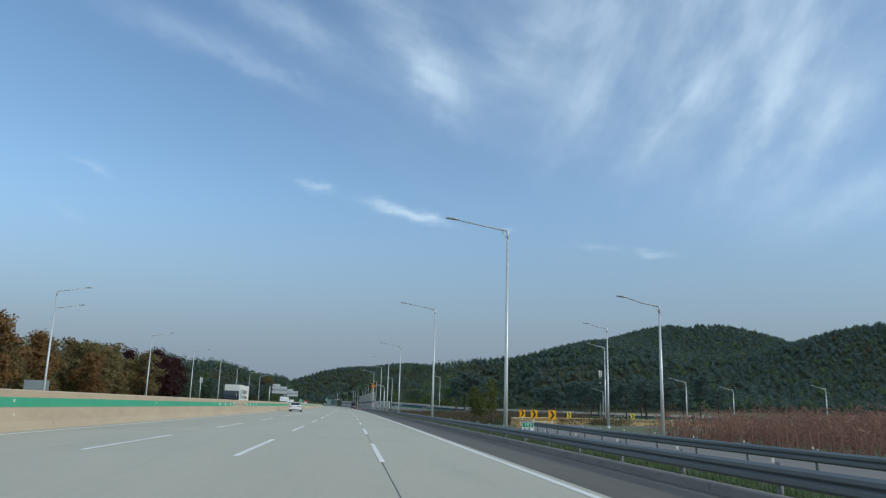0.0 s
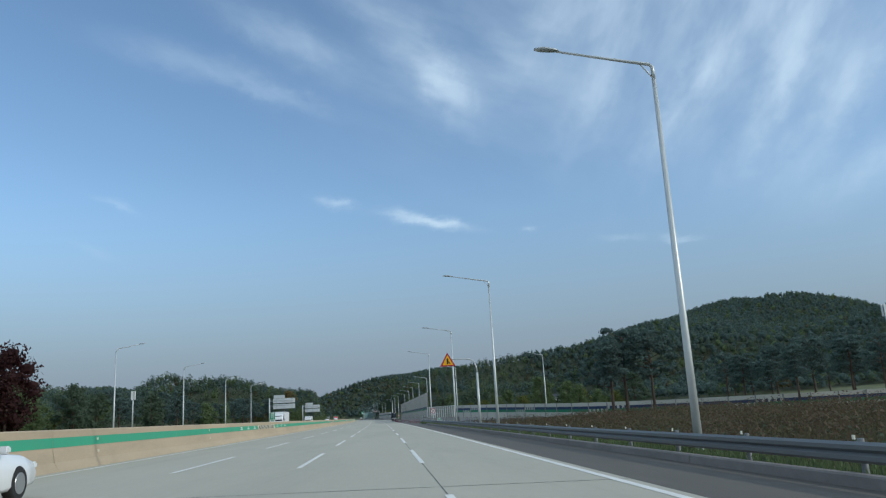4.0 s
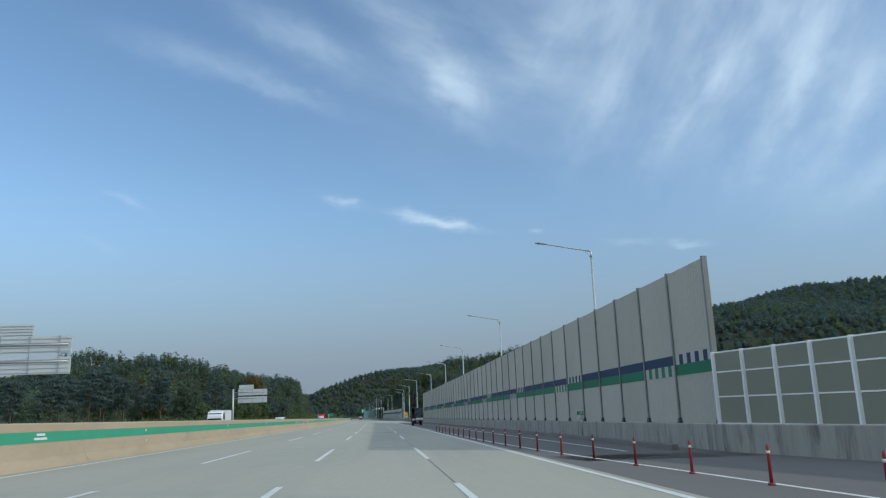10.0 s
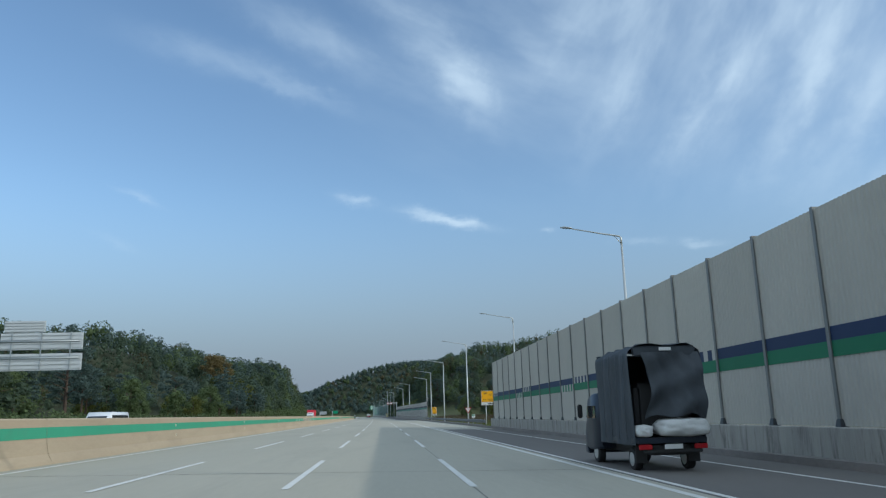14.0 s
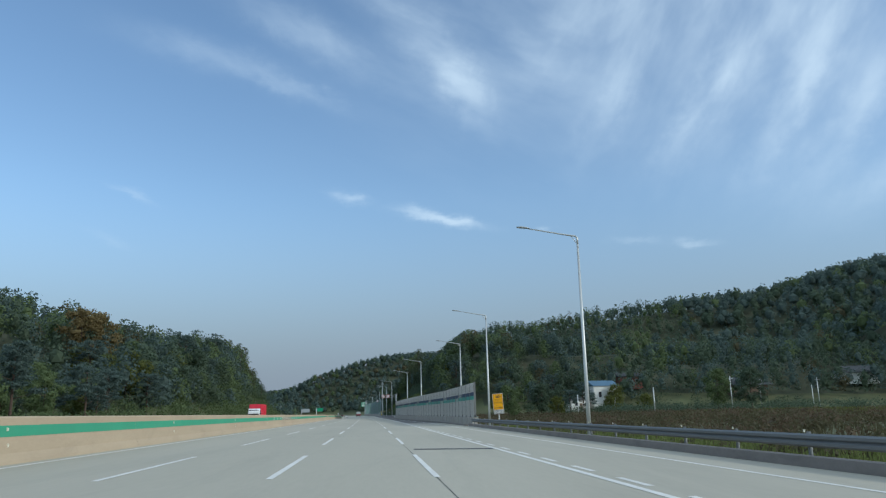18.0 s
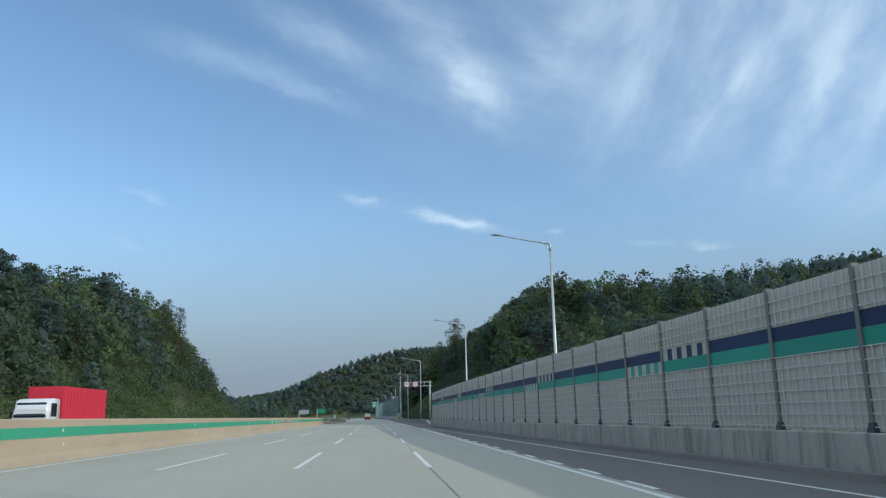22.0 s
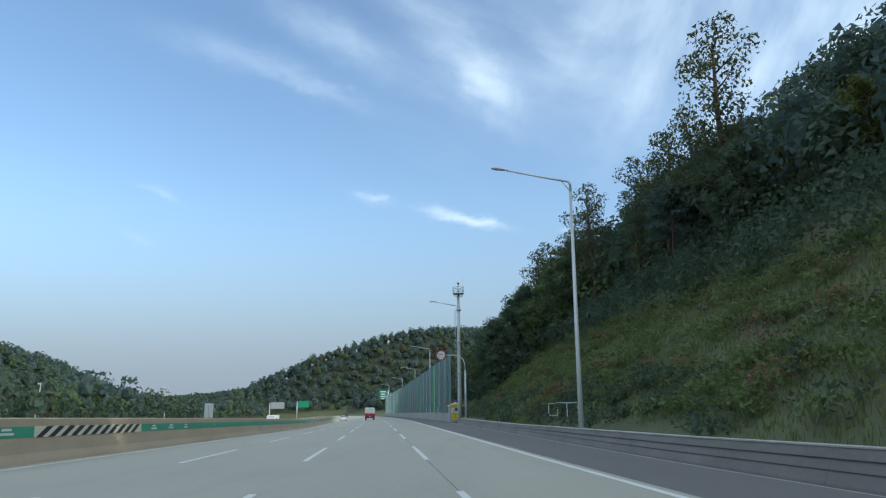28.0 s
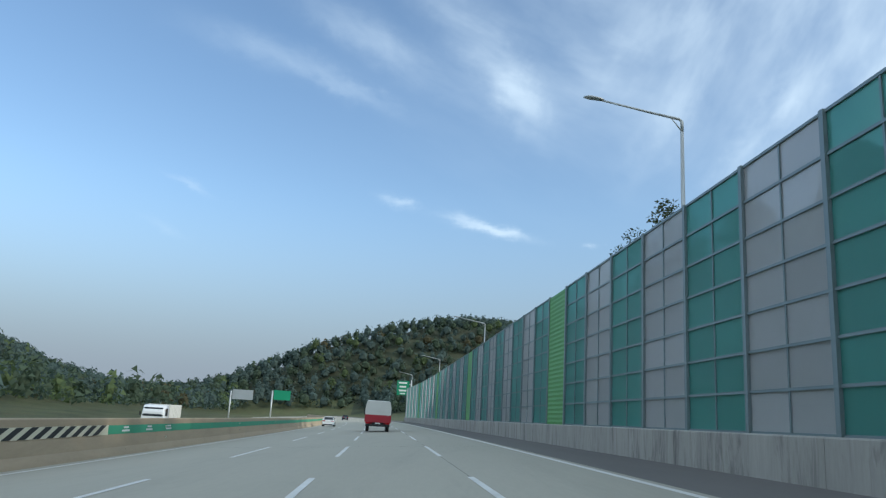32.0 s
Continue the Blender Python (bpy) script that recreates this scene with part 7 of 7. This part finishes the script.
# a white van behind the median
van = thing("van", at(441.0, -20.0, -0.05, 180.0), "white van on the opposite carriageway", "van")
part("body", loft([(0.0, 0.88, 0.80, 0.35, 1.9), (0.2, 0.94, 0.84, 0.28, 1.98), (3.6, 0.94, 0.84, 0.26, 1.98), (4.3, 0.93, 0.76, 0.26, 1.55), (5.0, 0.88, 0.80, 0.3, 1.0), (5.15, 0.8, 0.7, 0.36, 0.8)]), CAR_WHITE, van)
for x in (-1, 1):
    part("side_window", rounded(x * 0.885 - 0.03, x * 0.885 + 0.03, 0.4, 3.7, 1.22, 1.75, 0.02), GLASS, van)
    for y in (0.95, 4.1):
        wheel(van, x * 0.84, y, 0.33, 0.22)
part("windscreen", loft([(3.75, 0.86, 0.74, 1.1, 1.86), (4.25, 0.86, 0.72, 1.05, 1.60), (4.75, 0.84, 0.78, 1.0, 1.12)]), GLASS, van)

# the red flatbed ahead
flat_truck = thing("truck", at(940.0, -0.5), "red truck with a grey canvas top far ahead", "truck")
cab_over(flat_truck, 5.2, 1.15, 2.5, TRUCK_RED, 1.6, 0.7)
part("bed", rounded(-1.2, 1.2, 0.0, 5.1, 0.85, 1.55, 0.03), TRUCK_RED, flat_truck)
part("canvas_top", loft([(0.02, 1.18, 1.05, 1.5, 2.75), (2.5, 1.18, 1.05, 1.5, 2.85), (5.05, 1.18, 1.05, 1.5, 2.8)]), BOX_WHITE, flat_truck, "grey white canvas top")
part("rear_bumper", rounded(-1.1, 1.1, -0.06, 0.05, 0.5, 0.68, 0.02), UNDER, flat_truck)
part("number_plate", rounded(-0.24, 0.24, -0.085, -0.06, 0.72, 0.84, 0.006), SIGN_WHITE, flat_truck, "blank pale plate")
part("chassis", rounded(-0.5, 0.5, 0.1, 6.8, 0.55, 0.85, 0.02), UNDER, flat_truck)
for x in (-1, 1):
    part("tail_lamp", rounded(x * 0.9 - 0.2, x * 0.9 + 0.2, -0.05, 0.0, 0.72, 0.86, 0.01), TAIL, flat_truck)
    for y in (1.3, 6.2):
        wheel(flat_truck, x * 0.92, y, 0.42, 0.28)

# ---- houses beyond the fields ----
WALL_WHITE = paint("house_white", (0.62, 0.63, 0.60), 0.8, vary=0.06, dirt=0.25, dirt_colour=(0.4, 0.38, 0.33))
WALL_BRICK = paint("house_brick", (0.22, 0.09, 0.07), 0.85, vary=0.12)
TIN_BLUE = paint("tin_blue", (0.08, 0.16, 0.24), 0.5, metal=0.2)
TILE_DARK = paint("roof_tile_dark", (0.06, 0.065, 0.07), 0.7, vary=0.15, scale=0.8)
WOOD = paint("old_wood", (0.13, 0.09, 0.06), 0.8, vary=0.2)


def house(s, u, turned, w, d, h, rise, wall_mat, roof_mat, label, hip=False, eave=0.5):
    p = road(s, u)
    ob = thing("house", Matrix.Identity(4), label, "house")
    ob.matrix_world = pose(p.x, p.y, float(land(np.array(p.x), np.array(p.y))) - 0.1, 0, 0, turn(s) + turned)
    part("wall", rounded(-w / 2, w / 2, -d / 2, d / 2, -0.5, h, 0.03), wall_mat, ob)
    bm = bmesh.new()
    a = eave
    lo = [bm.verts.new(q) for q in ((-w / 2 - a, -d / 2 - a, h - 0.05), (w / 2 + a, -d / 2 - a, h - 0.05), (w / 2 + a, d / 2 + a, h - 0.05), (-w / 2 - a, d / 2 + a, h - 0.05))]
    mid = [bm.verts.new(v.co + Vector((0, 0, 0.14))) for v in lo]
    ins = w * 0.22 if hip else 0.0
    r0, r1 = bm.verts.new((-w / 2 - a + ins, 0, h + rise)), bm.verts.new((w / 2 + a - ins, 0, h + rise))
    bm.faces.new(lo[::-1])
    for k in range(4):
        bm.faces.new((lo[k], lo[(k + 1) % 4], mid[(k + 1) % 4], mid[k]))
    bm.faces.new((mid[0], mid[1], r1, r0))
    bm.faces.new((mid[2], mid[3], r0, r1))
    bm.faces.new((mid[1], mid[2], r1))
    bm.faces.new((mid[3], mid[0], r0))
    roof = part("roof", bm, roof_mat, ob)
    if hip:
        for k in range(int(w / 0.5)):
            x = -w / 2 + 0.3 + 0.5 * k
            f = min(1.0, (w / 2 + a - abs(x)) / max(ins, 0.01))
            bm = bmesh.new()
            tube(bm, [(x, -d / 2 - a, h + 0.12), (x, -(1 - f) * (d / 2 + a), h + 0.12 + (rise - 0.1) * f)], 0.06, 5)
            part("tile_row", bm, roof_mat, roof)
    for x in (-w * 0.25, w * 0.25):
        win = part("window", rounded(x - 0.55, x + 0.55, -d / 2 - 0.05, -d / 2 + 0.02, h * 0.42, h * 0.75, 0.01), SIGN_WHITE, ob)
        part("pane", rounded(x - 0.46, x + 0.46, -d / 2 - 0.07, -d / 2 - 0.04, h * 0.45, h * 0.72, 0.005), GLASS, win)
    part("door", rounded(-0.45, 0.45, -d / 2 - 0.05, -d / 2 + 0.02, 0.0, 2.0, 0.01), WOOD, ob)
    return ob


house(700, 66, 14, 8.0, 6.0, 5.6, 1.6, WALL_WHITE, TIN_BLUE, "tall white house with a blue grey tin roof", False, 0.2)
house(697, 58, 14, 6.0, 5.0, 3.0, 0.6, WALL_WHITE, TILE_DARK, "low pale shed with a dark flat roof", False, 0.6)
house(712, 79, -8, 7.0, 5.0, 3.2, 1.3, WALL_BRICK, TILE_DARK, "small red brick house with a grey roof")
house(706, 112, 6, 11.0, 6.5, 2.6, 2.4, WOOD, TILE_DARK, "old wooden house with a dark tiled hip roof", True, 1.1)
house(712, 152, -10, 12.0, 7.0, 3.0, 2.2, WALL_WHITE, TILE_DARK, "white walled house with a grey tiled roof", True, 0.9)
for s, u, h in ((640, 58, 5.5), (655, 82, 8.0), (668, 96, 7.5), (650, 45, 4.5), (690, 125, 8.5), (672, 112, 6.0)):
    p = road(s, u)
    up = thing("utility_pole", Matrix.Identity(4), "grey utility pole standing in the fields", "utility pole", "utility poles")
    up.matrix_world = pose(p.x, p.y, float(land(np.array(p.x), np.array(p.y))), 0, 0, 0)
    pole(up, [(0, 0, -0.4), (0, 0, h)], [0.13, 0.09])
    if h > 6:
        pole(up, [(-0.7, 0, h - 0.6), (0.7, 0, h - 0.6)], 0.045, STEEL, "crossarm", 6)
